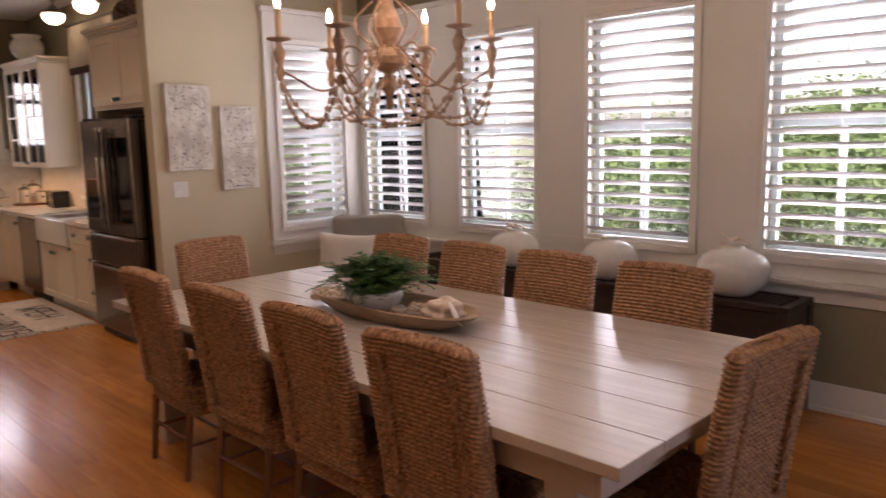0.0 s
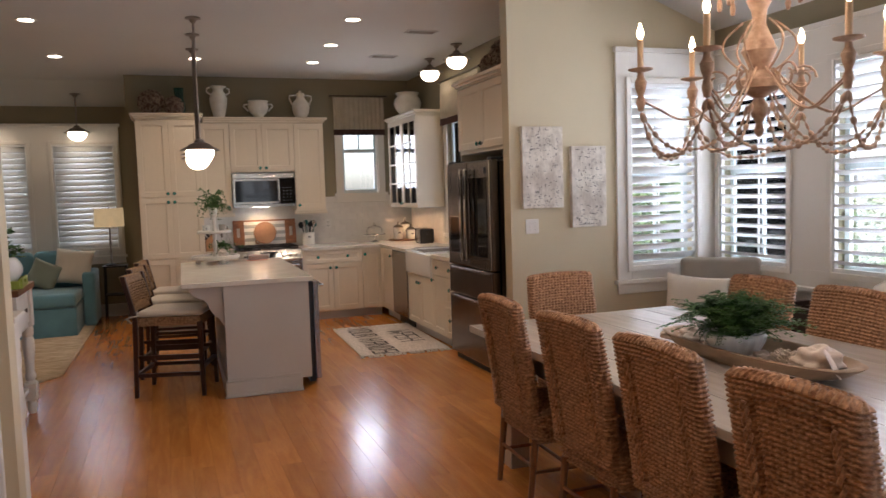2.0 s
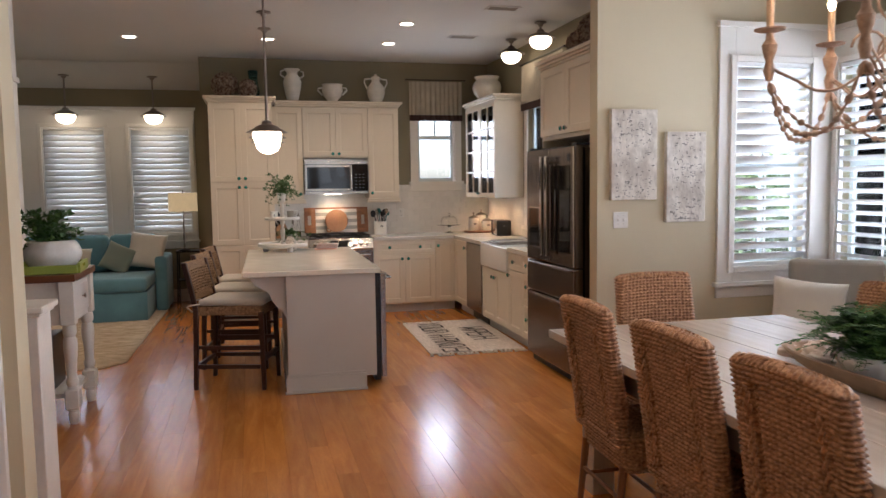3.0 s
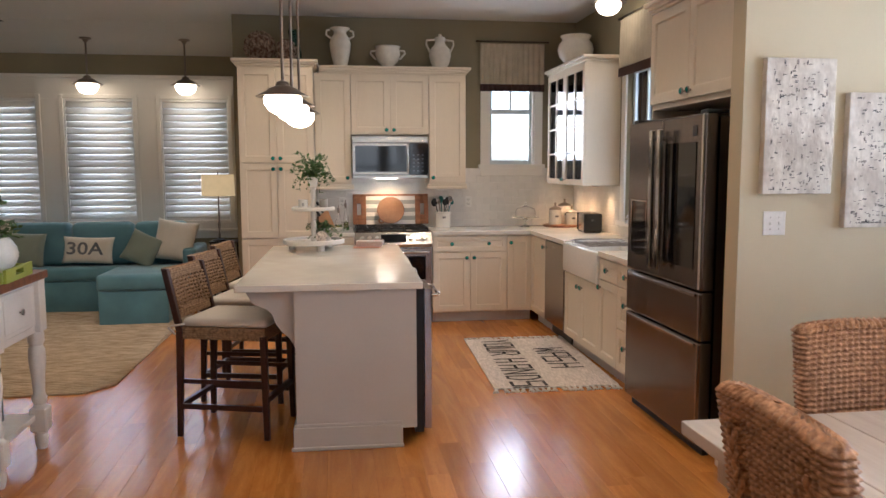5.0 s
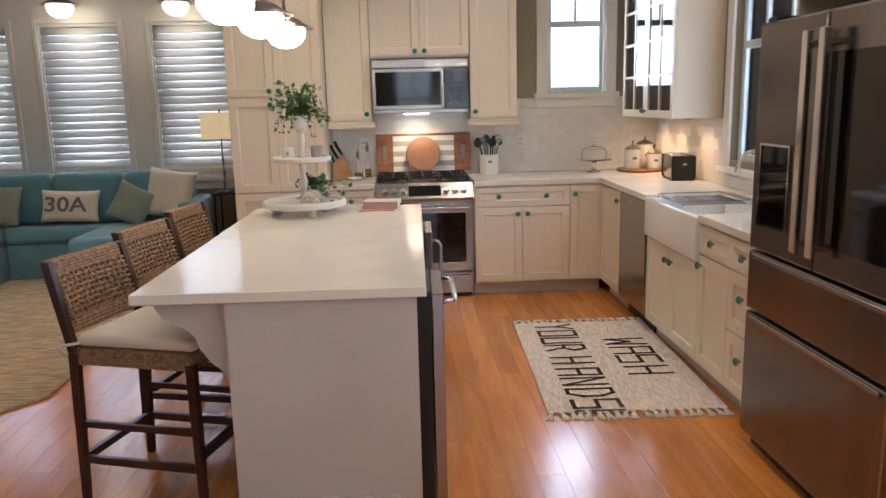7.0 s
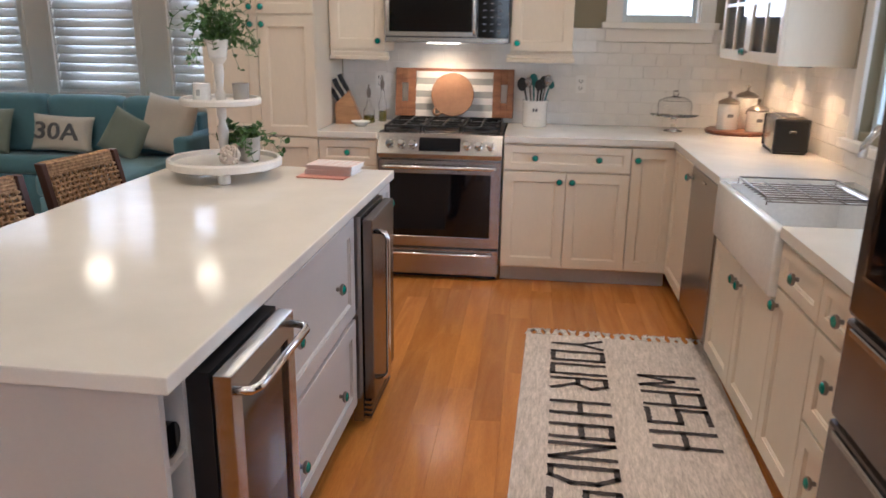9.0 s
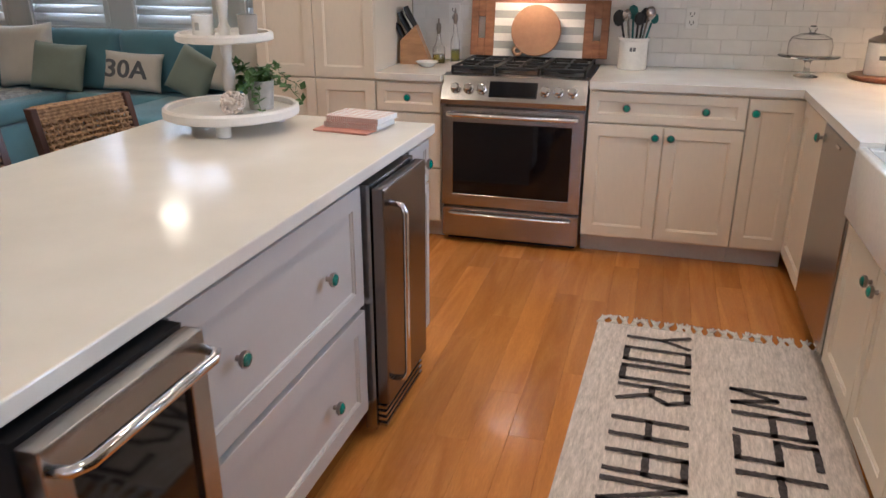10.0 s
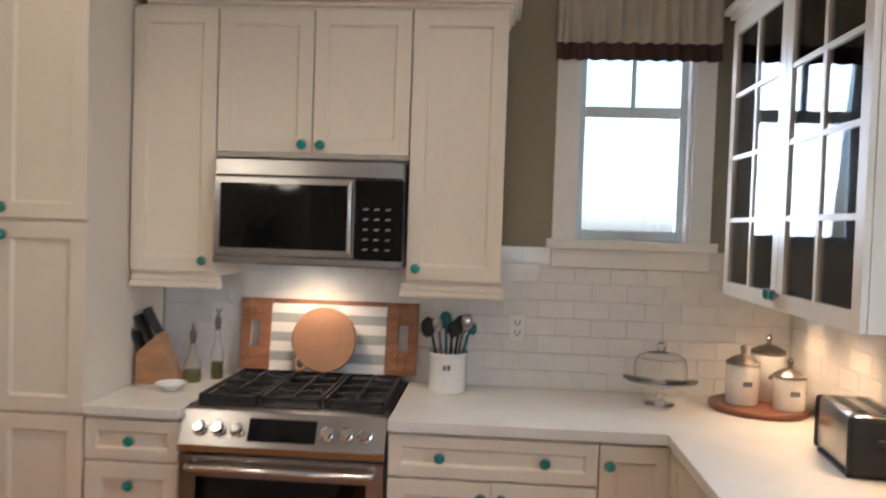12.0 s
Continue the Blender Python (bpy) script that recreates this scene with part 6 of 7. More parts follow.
for ox, oz in ((0.76, 1.13), (2.11, 1.13)):
    t = thing("wall_outlet", (ox, YK - 0.008, oz), 0, "white double wall outlet on the tiles", "outlet")
    part("plate", bx(0, 0.07, -0.007, -0.001, 0, 0.115, bev=0.002), M_PAPER, t)
    for z in (0.035, 0.08):
        part("socket", boxes([(0.022, 0.026, -0.0085, -0.0065, z - 0.008, z + 0.008), (0.042, 0.046, -0.0085, -0.0065, z - 0.008, z + 0.008), (0.03, 0.038, -0.0085, -0.0065, z - 0.016, z - 0.010)]), M_BLACK, t)
t = thing("cake_stand", (2.73, 10.29, CT), 0, "clear glass footed cake stand with a dome", "cake stand")
part("stand", lathe([(0, 0), (0.06, 0), (0.062, 0.004), (0.02, 0.02), (0.012, 0.05), (0.016, 0.075), (0.03, 0.09), (0.145, 0.10), (0.15, 0.105), (0.145, 0.108), (0, 0.106)], 36), M_GLASS, t, smooth=True)
part("dome", lathe([(0.105, 0.109), (0.107, 0.165), (0.095, 0.195), (0.06, 0.212), (0.02, 0.218), (0.012, 0.222), (0.022, 0.24), (0.012, 0.255), (0, 0.257), (0, 0.22), (0.02, 0.215), (0.058, 0.209), (0.092, 0.192), (0.104, 0.165), (0.102, 0.109)], 36), M_GLASS, t, smooth=True)
t = thing("lazy_susan", (3.125, 10.285, CT), 0, "dark wood round turntable tray", "tray")
part("disc", lathe([(0, 0), (0.19, 0.0), (0.196, 0.006), (0.196, 0.016), (0.19, 0.022), (0, 0.022)], 40), M_WOODT, t, smooth=True)
for k, (x, y, h, r) in enumerate(((3.06, 10.29, 0.155, 0.062), (3.19, 10.38, 0.19, 0.066), (3.22, 10.22, 0.12, 0.06))):
    t = thing("ceramic_canister", (x, y, CT + 0.0225), 0, "white ceramic canister with a dark knobbed lid, %s size" % ("medium", "large", "small")[k], "canister", "white canisters")
    part("jar", lathe([(0, 0), (r, 0), (r + 0.003, 0.006), (r + 0.003, h), (r - 0.004, h + 0.004), (0, h + 0.002)], 30), M_PORC, t, smooth=True)
    part("lid", lathe([(r + 0.004, h + 0.0045), (r + 0.005, h + 0.014), (r * 0.7, h + 0.03), (0.012, h + 0.042), (0.008, h + 0.055), (0.014, h + 0.068), (0.008, h + 0.08), (0, h + 0.082)], 28), M_NICKEL, t, smooth=True)
    part("emblem", bx(-0.018, 0.018, -r - 0.005, -r - 0.001, h * 0.5, h * 0.5 + 0.02, bev=0.001), M_GREY, t)
t = thing("toaster", (3.19, 9.57, CT), -6, "brushed steel and black two-slot toaster", "toaster")
part("body", bx(-0.085, 0.085, -0.145, 0.145, 0.012, 0.19, bev=0.022, seg=3), M_STEEL, t, smooth="all")
part("end_cap", bx(-0.088, 0.088, -0.165, -0.14, 0.01, 0.185, bev=0.012, seg=2), M_BLACK, t)
part("end_cap", bx(-0.088, 0.088, 0.14, 0.165, 0.01, 0.185, bev=0.012, seg=2), M_BLACK, t)
part("base", bx(-0.08, 0.08, -0.14, 0.14, 0.0, 0.0115), M_BLACK, t)
for x in (-0.035, 0.035):
    part("slot", bx(x - 0.014, x + 0.014, -0.11, 0.11, 0.1895, 0.192), M_BLACK, t)
part("lever", bx(-0.015, 0.015, -0.19, -0.166, 0.11, 0.125, bev=0.003), M_BLACK, t)

# ---- pendants and ceiling fittings ----
def pendant(name, loc, drop, R, label, group):
    t = thing(name, loc, 0, label, "pendant light", group)
    part("canopy", lathe([(0, 0), (R * 0.38, -0.001), (R * 0.40, -0.012), (R * 0.2, -0.02), (R * 0.12, -0.045), (0, -0.046)], 22), M_NICKEL, t, smooth=True)
    part("rod", tube([(0, 0, -0.04), (0, 0, -drop + R * 0.5)], 0.010, 10), M_NICKEL, t, smooth=True)
    z = -drop
    sh = part("shade", lathe([(0.012, R * 0.62 + z), (R * 0.22, R * 0.55 + z), (R * 0.26, R * 0.42 + z), (R * 0.55, R * 0.30 + z), (R * 0.62, R * 0.22 + z), (R, z + R * 0.02), (R * 1.01, z), (R * 0.97, z), (R * 0.6, R * 0.18 + z), (R * 0.2, R * 0.30 + z)], 36), M_NICKEL, t, smooth=True)
    part("globe", lathe([(R * 0.55, R * 0.12 + z), (R * 0.72, z - R * 0.02), (R * 0.70, z - R * 0.26), (R * 0.54, z - R * 0.50), (R * 0.28, z - R * 0.65), (0, z - R * 0.69)], 28), M_LAMPON, sh, "lit opal glass globe", smooth=True)
    return t


for k, py in enumerate((7.30, 7.98, 8.70)):
    pendant("pendant_lamp", (0.41 + 0.02 * k, py, CEIL), 1.12, 0.165, "nickel pendant lamp with a lit opal globe over the island", "island pendants")
for px, py in ((-1.95, 11.35), (-0.91, 11.35)):
    pendant("pendant_lamp", (px, py, 2.975), 0.50, 0.16, "nickel pendant lamp with a lit opal globe before the shutters", "living room pendants")
for px, py in ((3.05, 7.92), (3.06, 8.80)):
    pendant("semi_flush_light", (px, py, CEIL), 0.16, 0.15, "bronze semi-flush ceiling lamp with a lit opal globe", "kitchen ceiling lamps")
for vx, vy in ((2.50, 7.44), (2.50, 8.76)):
    t = thing("ceiling_vent", (vx, vy, CEIL), 0, "small grey ceiling air vent grille", "air vent", "ceiling vents")
    part("frame", boxes([(-0.15, 0.15, -0.08, -0.06, -0.008, -0.0005), (-0.15, 0.15, 0.06, 0.08, -0.008, -0.0005), (-0.15, -0.13, -0.06, 0.06, -0.008, -0.0005), (0.13, 0.15, -0.06, 0.06, -0.008, -0.0005)]), M_CEIL, t)
    for i in range(6):
        part("slat", bx(-0.129, 0.129, -0.055 + 0.019 * i, -0.048 + 0.019 * i, -0.009, -0.0006), M_GREYC, t)
    # Flat black sheet on the ceiling paints the shade between the slats.
    part("dark_duct", bx(-0.129, 0.129, -0.059, 0.059, -0.0005, -0.0001), M_BLACK, t)
t = thing("ceiling_fan", (-2.93, 9.55, CEIL), 0, "black ceiling fan at rest", "ceiling fan")
part("rod", tube([(0, 0, 0), (0, 0, -0.22)], 0.015, 10), M_BLACK, t, smooth=True)
part("motor", lathe([(0, -0.20), (0.09, -0.21), (0.11, -0.25), (0.10, -0.30), (0, -0.31)], 24), M_BLACK, t, smooth=True)
for i in range(3):
    part("blade", bx(0.10, 0.80, -0.06, 0.06, -0.262, -0.252, bev=0.004), M_BLACK, t, rot=(8, 0, 120 * i + 12))


# ---- valances ----
def valance(loc, rz, w, zt, zb, label):
    t = thing("valance", loc, rz, label, "valance")
    def f(z0, z1, amp):
        def g(u, v):
            z = z1 + (z0 - z1) * v
            k = amp * (0.35 + 0.65 * v)
            return (w * u, -0.035 - k * math.sin(u * w * 2 * math.pi / 0.062 + 0.8 * math.sin(u * 9)), z + (0.006 * math.sin(u * w * 2 * math.pi / 0.062) if v > 0.99 else 0))
        return g
    n = int(w / 0.006)
    part("cloth", grid_sheet(n, 8, f(zb + 0.075, zt, 0.013)), M_VALC, t, smooth="all")
    b = part("band", grid_sheet(n, 4, lambda u, v: (w * u, -0.037 - 0.0145 * math.sin(u * w * 2 * math.pi / 0.062 + 0.8 * math.sin(u * 9)), zb + 0.0755 - 0.0755 * v)), M_VALB, t, "dark brown hem band", smooth="all")
    part("rod", tube([(-0.03, -0.035, zt + 0.02), (w + 0.03, -0.035, zt + 0.02)], 0.008, 10), M_BRONZE, t, smooth=True)
    for x in (-0.035, w + 0.035):
        part("finial", lathe([(0, -0.014), (0.012, -0.008), (0.014, 0), (0.012, 0.008), (0, 0.014)], 12), M_BRONZE, t, loc=(x, -0.035, zt + 0.02), smooth=True)
        part("bracket", bx(x - 0.005, x + 0.005, -0.035, -0.001, zt + 0.012, zt + 0.028), M_BRONZE, t)
    return t


valance((2.27, YK, 0), 0, 0.70, 2.86, 2.36, "striped tan valance with a dark brown hem over the kitchen window")
valance((XK, 9.12, 0), -90, 1.16, 2.86, 2.36, "striped tan valance with a dark brown hem over the sink window")

# ---- pottery on the cabinets ----
def pot(name, loc, prof, label, handles=(), rz=0.0, n=32):
    t = thing(name, loc, rz, label, "pottery", "pottery on the cabinets")
    part("body", lathe(prof, n), M_WHITE, t, smooth="all")
    for r0, z0, r1, z1, r2, z2 in handles:
        for s in (-1, 1):
            part("handle", tube([(s * r0, 0, z0), (s * r1, 0, z0 + (z1 - z0) * 0.15), (s * r1 * 1.04, 0, z1), (s * r2, 0, z2)], 0.011, 8), M_WHITE, t, smooth="all")
    return t


ZC = 2.5605
pot("amphora_vase", (0.80, 10.33, ZC), [(0, 0), (0.06, 0), (0.065, 0.01), (0.085, 0.08), (0.105, 0.18), (0.11, 0.24), (0.09, 0.30), (0.065, 0.33), (0.065, 0.36), (0.10, 0.385), (0.10, 0.395), (0.055, 0.37), (0, 0.36)], "tall white amphora vase with two small handles", [(0.10, 0.375, 0.135, 0.32, 0.09, 0.29)], 10)
pot("two_handled_bowl", (1.28, 10.33, ZC), [(0, 0), (0.06, 0), (0.07, 0.015), (0.065, 0.03), (0.11, 0.08), (0.13, 0.14), (0.12, 0.20), (0.135, 0.22), (0.115, 0.205), (0.10, 0.06), (0, 0.05)], "wide white two-handled pottery bowl", [(0.12, 0.18, 0.17, 0.15, 0.12, 0.09)], -8)
pot("two_handled_jug", (1.82, 10.33, ZC), [(0, 0), (0.065, 0), (0.07, 0.01), (0.10, 0.07), (0.115, 0.14), (0.105, 0.20), (0.06, 0.25), (0.05, 0.28), (0.06, 0.31), (0.05, 0.325), (0.02, 0.335), (0.018, 0.355), (0, 0.36)], "white lidded jug with two looped handles", [(0.055, 0.30, 0.14, 0.25, 0.105, 0.17)], 6)
pot("round_pot", (3.12, 9.86, ZC), [(0, 0), (0.09, 0), (0.10, 0.01), (0.16, 0.08), (0.18, 0.15), (0.165, 0.21), (0.135, 0.24), (0.14, 0.265), (0.155, 0.28), (0.15, 0.29), (0.12, 0.265), (0, 0.25)], "large round white glazed pot", [], 0)


def twig_ball(loc, r, seed):
    t = thing("twig_ball", loc, 0, "brown and cream twig ball", "ornament", "twig balls")
    q = random.Random(seed)
    bm = bmesh.new()
    bmesh.ops.create_icosphere(bm, subdivisions=2, radius=r * 0.86)
    for i in range(190):
        d = Vector((q.gauss(0, 1), q.gauss(0, 1), q.gauss(0, 1))).normalized()
        e = d.cross(Vector((q.gauss(0, 1), q.gauss(0, 1), q.gauss(0, 1)))).normalized()
        c = d * r * 0.93
        tube([c - e * r * 0.17, c + d * r * 0.06, c + e * r * 0.17], r * 0.055, 5, bm)
    bmesh.ops.translate(bm, verts=bm.verts, vec=(0, 0, r))
    tagged(part("twig_mass", bm, M_TWIG, t, smooth=True), kind="stuff")


twig_ball((0.02, 10.18, 2.5715), 0.155, 1)
twig_ball((0.27, 10.14, 2.5715), 0.115, 2)
twig_ball((2.95, 6.50, 2.5725), 0.15, 3)
twig_ball((2.94, 6.79, 2.5725), 0.11, 4)
t = thing("glass_vase", (0.34, 10.38, 2.5715), 0, "tall pale green glass vase behind the twig balls", "vase")
part("glass", lathe([(0, 0), (0.06, 0), (0.075, 0.12), (0.05, 0.25), (0.06, 0.36), (0.057, 0.36), (0.046, 0.25), (0.07, 0.12), (0.055, 0.006), (0, 0.005)], 22), paint("green_glass", (0.08, 0.22, 0.17), 0.1, bump=0, trans=0.7), t, smooth="all")


# ---- rugs ----
def lettering(txt, parent, mat, size, sx, loc, rot, thick=0.001, name="lettering"):
    cu = bpy.data.curves.new("txt", "FONT")
    cu.body = txt
    cu.size = size
    cu.extrude = thick
    cu.offset = size * 0.012
    cu.align_x = "CENTER"
    cu.align_y = "CENTER"
    cu.resolution_u = 3
    tmp = new("txt", cu)
    bpy.context.view_layer.update()
    me = bpy.data.meshes.new_from_object(tmp.evaluated_get(bpy.context.evaluated_depsgraph_get()))
    bpy.data.objects.remove(tmp)
    for v in me.vertices:
        v.co.x *= sx
    me.materials.clear()
    me.materials.append(mat)
    ob = new(name, me)
    ob.parent = parent
    ob.matrix_basis = pose(*loc, *rot)
    return ob


STROKES = {
    "Y": [((0, 1), (0.5, 0.55)), ((1, 1), (0.5, 0.55)), ((0.5, 0.55), (0.5, 0))], "O": [((0, 0), (0, 1)), ((0, 1), (1, 1)), ((1, 1), (1, 0)), ((1, 0), (0, 0))],
    "U": [((0, 1), (0, 0)), ((0, 0), (1, 0)), ((1, 0), (1, 1))], "R": [((0, 0), (0, 1)), ((0, 1), (0.7, 1)), ((0.7, 1), (1, 0.72)), ((1, 0.72), (0.6, 0.48)), ((0.6, 0.48), (0, 0.48)), ((0.5, 0.45), (1, 0))],
    "H": [((0, 0), (0, 1)), ((1, 0), (1, 1)), ((0, 0.5), (1, 0.5))], "A": [((0, 0), (0, 1)), ((0, 1), (1, 1)), ((1, 1), (1, 0)), ((0, 0.5), (1, 0.5))],
    "N": [((0, 0), (0, 1)), ((0, 1), (1, 0)), ((1, 0), (1, 1))], "D": [((0, 0), (0, 1)), ((0, 1), (0.6, 1)), ((0.6, 1), (1, 0.7)), ((1, 0.7), (1, 0.3)), ((1, 0.3), (0.6, 0)), ((0.6, 0), (0, 0))],
    "S": [((1, 1), (0, 1)), ((0, 1), (0, 0.52)), ((0, 0.52), (1, 0.52)), ((1, 0.52), (1, 0)), ((1, 0), (0, 0))], "W": [((0, 1), (0.1, 0)), ((0.1, 0), (0.5, 0.6)), ((0.5, 0.6), (0.9, 0)), ((0.9, 0), (1, 1))],
    "!": [((0.3, 1), (0.3, 0.3)), ((0.3, 0.12), (0.3, 0))]}


def woven_word(txt, x0, starts, h, lw, parent):
    """Block letters woven into the rug; words run along -y with their tops towards +x."""
    q = random.Random(len(txt))
    for ch, y in zip(txt, starts):
        bm = bmesh.new()
        for (a, b), (c2, d2) in STROKES[ch]:
            p, r = Vector((x0 + b * h, y - a * lw)), Vector((x0 + d2 * h, y - c2 * lw))
            n = max(2, int((r - p).length / 0.012))
            dr = (r - p).normalized()
            s = Vector((-dr.y, dr.x)) * 0.0122
            pts = [(p + (r - p) * k / n - dr * (0.0105 if k == 0 else 0) + dr * (0.0105 if k == n else 0)) for k in range(n + 1)]
            lo = [bm.verts.new((*(v - s * q.uniform(0.8, 1.15)), 0.0142)) for v in pts]
            hi = [bm.verts.new((*(v + s * q.uniform(0.8, 1.15)), 0.0142)) for v in pts]
            for k in range(n):
                bm.faces.new((lo[k], lo[k + 1], hi[k + 1], hi[k]))
        bmesh.ops.recalc_face_normals(bm, faces=bm.faces)
        for f in bm.faces:
            if f.normal.z < 0:
                f.normal_flip()
        part("letter", bm, M_RUGL, parent)


t = thing("kitchen_rug", (2.272, 8.22, 0.0), -2.0, "cream woven cotton rug with fringe, lettered WASH YOUR HANDS!", "rug")
RW, RL = 0.448, 0.76
part("weave", grid_sheet(60, 110, lambda u, v: (-RW + 2 * RW * u, -RL + 2 * RL * v, 0.0105 + 0.0012 * noise.noise(Vector((u * 60, v * 14, 4))) + 0.0012 * noise.noise(Vector((u * 5, v * 8, 0))))), M_RUG, t, smooth="all")
part("edge", bx(-RW, RW, -RL, RL, 0.0005, 0.008), M_RUG, t)
woven_word("YOURHANDS!", -0.307, (0.70, 0.555, 0.405, 0.258, 0.03, -0.165, -0.315, -0.475, -0.625, -0.735), 0.236, 0.10, t)
woven_word("WASH", 0.088, (0.355, 0.185, 0.03, -0.16), 0.24, 0.115, t)
bm = bmesh.new()
for s in (-1, 1):
    for i in range(20):
        x = -0.43 + 0.86 * i / 19 + rng.uniform(-0.008, 0.008)
        bnd = rng.uniform(-0.02, 0.02)
        for q in (-0.016, -0.005, 0.005, 0.016):
            tube([(x + q, s * (RL - 0.003), 0.010), (x + q * 0.35, s * (RL + 0.022), 0.011), (x + q * 0.3 + bnd * 0.3, s * (RL + 0.034), 0.010), (x + q * 1.1 + bnd, s * (RL + 0.072 + rng.uniform(0, 0.025)), 0.0045)], [0.0038, 0.005, 0.0052, 0.0042], 5, bm)
        tube([(x - 0.007, s * (RL + 0.028), 0.011), (x + 0.007, s * (RL + 0.030), 0.011)], 0.008, 6, bm)
tagged(part("fringe", bm, M_LINEN, t, "knotted cream fringe", smooth="all"), kind="stuff")
t = thing("jute_rug", (0, 0, 0), 0, "large natural braided jute area rug", "rug")
bm = bmesh.new()
pts = [(-4.7, 7.80), (-1.02, 7.80), (-0.86, 7.98), (-0.80, 10.95), (-0.95, 11.10), (-4.7, 11.10)]
va = [[bm.verts.new((x, y, z)) for x, y in pts] for z in (0.0005, 0.012)]
bm.faces.new(va[0][::-1]); bm.faces.new(va[1])
for i in range(6):
    bm.faces.new((va[0][i], va[0][(i + 1) % 6], va[1][(i + 1) % 6], va[1][i]))
part("weave", bm, M_JUTE, t)
bm = bmesh.new()
for i in range(77):
    y = 7.83 + i * 0.042
    x1 = -1.0 + min(0.15, (y - 7.82) * 0.9)
    tube([(-4.65 + 0.24 * k, y + 0.006 * math.sin(k * 1.9 + i), 0.0115) for k in range(int((x1 + 4.65) / 0.24) + 1)] + [(x1, y, 0.0115)], 0.012, 5, bm)
tagged(part("braid", bm, M_JUTE, t, smooth="all"), kind="stuff")

# ---- sofa ----
t = thing("sectional_sofa", (0, 0, 0.0125), 0, "teal upholstered sectional sofa with a chaise", "sofa")
def cush(name, x0, x1, y0, y1, z0, z1, bev=0.045, lab=""):
    return part(name, bx(x0, x1, y0, y1, z0, z1, bev=bev, seg=3), M_TEALF, t, lab, smooth="all")
cush("chaise_base", -1.60, -0.935, 10.16, 11.0, 0.0, 0.335, 0.015)
cush("chaise_cushion", -1.615, -0.93, 10.14, 11.0, 0.337, 0.50)
cush("arm", -0.925, -0.78, 10.86, 11.62, 0.0, 0.68, 0.035)
cush("base", -2.50, -1.605, 10.93, 11.1, 0.0, 0.335, 0.015)
cush("seat_cushion", -2.50, -1.62, 10.90, 11.1, 0.337, 0.49)
cush("back_frame", -3.5, -0.93, 11.42, 11.62, 0.0, 0.80, 0.03)
cush("seat_core", -3.4, -0.935, 11.005, 11.41, 0.0, 0.47, 0.02)
for a, b in ((-1.50, -0.93), (-2.16, -1.51), (-2.82, -2.17), (-3.45, -2.83)):
    cush("back_cushion", a, b, 11.18, 11.41, 0.475, 0.95, 0.07)
cush("left_base", -3.40, -2.505, 9.2, 11.0, 0.0, 0.335, 0.015)
cush("left_seat_cushion", -3.40, -2.51, 9.2, 11.0, 0.337, 0.49)
cush("left_back", -3.60, -3.405, 9.2, 11.41, 0.0, 0.82, 0.04)
cush("left_arm", -3.40, -2.51, 9.03, 9.195, 0.0, 0.66, 0.04)
p = pillow("throw_pillow", 0.53, 0.30, 0.13, M_LINEN, pose(-1.94, 11.06, 0.67, -16, 2, 0), "cream lumbar throw pillow lettered in grey on the sofa", "sofa pillows")
lettering("30A", p, M_GREY, 0.19, 1.2, (-0.02, -0.070, 0), (90, 0, 0), 0.005)
pillow("throw_pillow", 0.46, 0.46, 0.16, M_LINEN, pose(-1.03, 11.05, 0.76, -18, 8, -10), "large cream linen throw pillow on the sofa", "sofa pillows")
pillow("throw_pillow", 0.36, 0.36, 0.13, M_SAGE, pose(-1.36, 10.98, 0.68, -20, 24, -8), "sage green striped throw pillow on the sofa", "sofa pillows")
pillow("throw_pillow", 0.46, 0.38, 0.14, M_SAGE, pose(-2.60, 11.02, 0.69, -18, 4, 6), "sage green striped throw pillow on the sofa", "sofa pillows")
pillow("throw_pillow", 0.50, 0.50, 0.15, M_LINEN, pose(-2.95, 11.08, 0.76, -14, -4, 8), "large cream linen throw pillow on the sofa", "sofa pillows")
t = thing("throw_blanket", (-2.60, 10.45, 0.502), 0, "grey and white knitted throw blanket draped over the sofa", "blanket")
M_THROW = paint("grey_white_knit", (0.50, 0.50, 0.48), 0.95, var=0.4, vscale=25, bump=0.8, bscale=60, second=(0.26, 0.27, 0.27), contrast=0.12)
part("knit", grid_sheet(26, 26, lambda u, v: (-0.55 + 0.62 * u, -0.55 + 1.0 * v, (0.02 + 0.012 * noise.noise(Vector((u * 6, v * 6, 2)))) if u < 0.72 else 0.02 - (u - 0.72) * 1.15)), M_THROW, t, smooth="all")

# side table and lamp
t = thing("side_table", (-0.56, 11.44, 0), 0, "small black metal side table with a lower shelf", "table")
part("top", lathe([(0, 0.70), (0.21, 0.70), (0.215, 0.705), (0.215, 0.715), (0.21, 0.72), (0, 0.72)], 4), M_BLACK, t, rot=(0, 0, 45))
part("shelf", lathe([(0, 0.32), (0.19, 0.32), (0.19, 0.335), (0, 0.335)], 4), M_BLACK, t, rot=(0, 0, 45))
for sx in (-1, 1):
    for sy in (-1, 1):
        part("leg", tube([(sx * 0.145, sy * 0.145, 0), (sx * 0.13, sy * 0.13, 0.70)], 0.010, 8), M_BLACK, t, smooth=True)
t = thing("table_lamp", (-0.60, 11.38, 0.7205), 0, "slim table lamp with a burlap drum shade", "lamp")
part("base", lathe([(0, 0), (0.075, 0), (0.078, 0.012), (0.05, 0.025), (0.012, 0.035), (0, 0.036)], 24), M_BLACK, t, smooth=True)
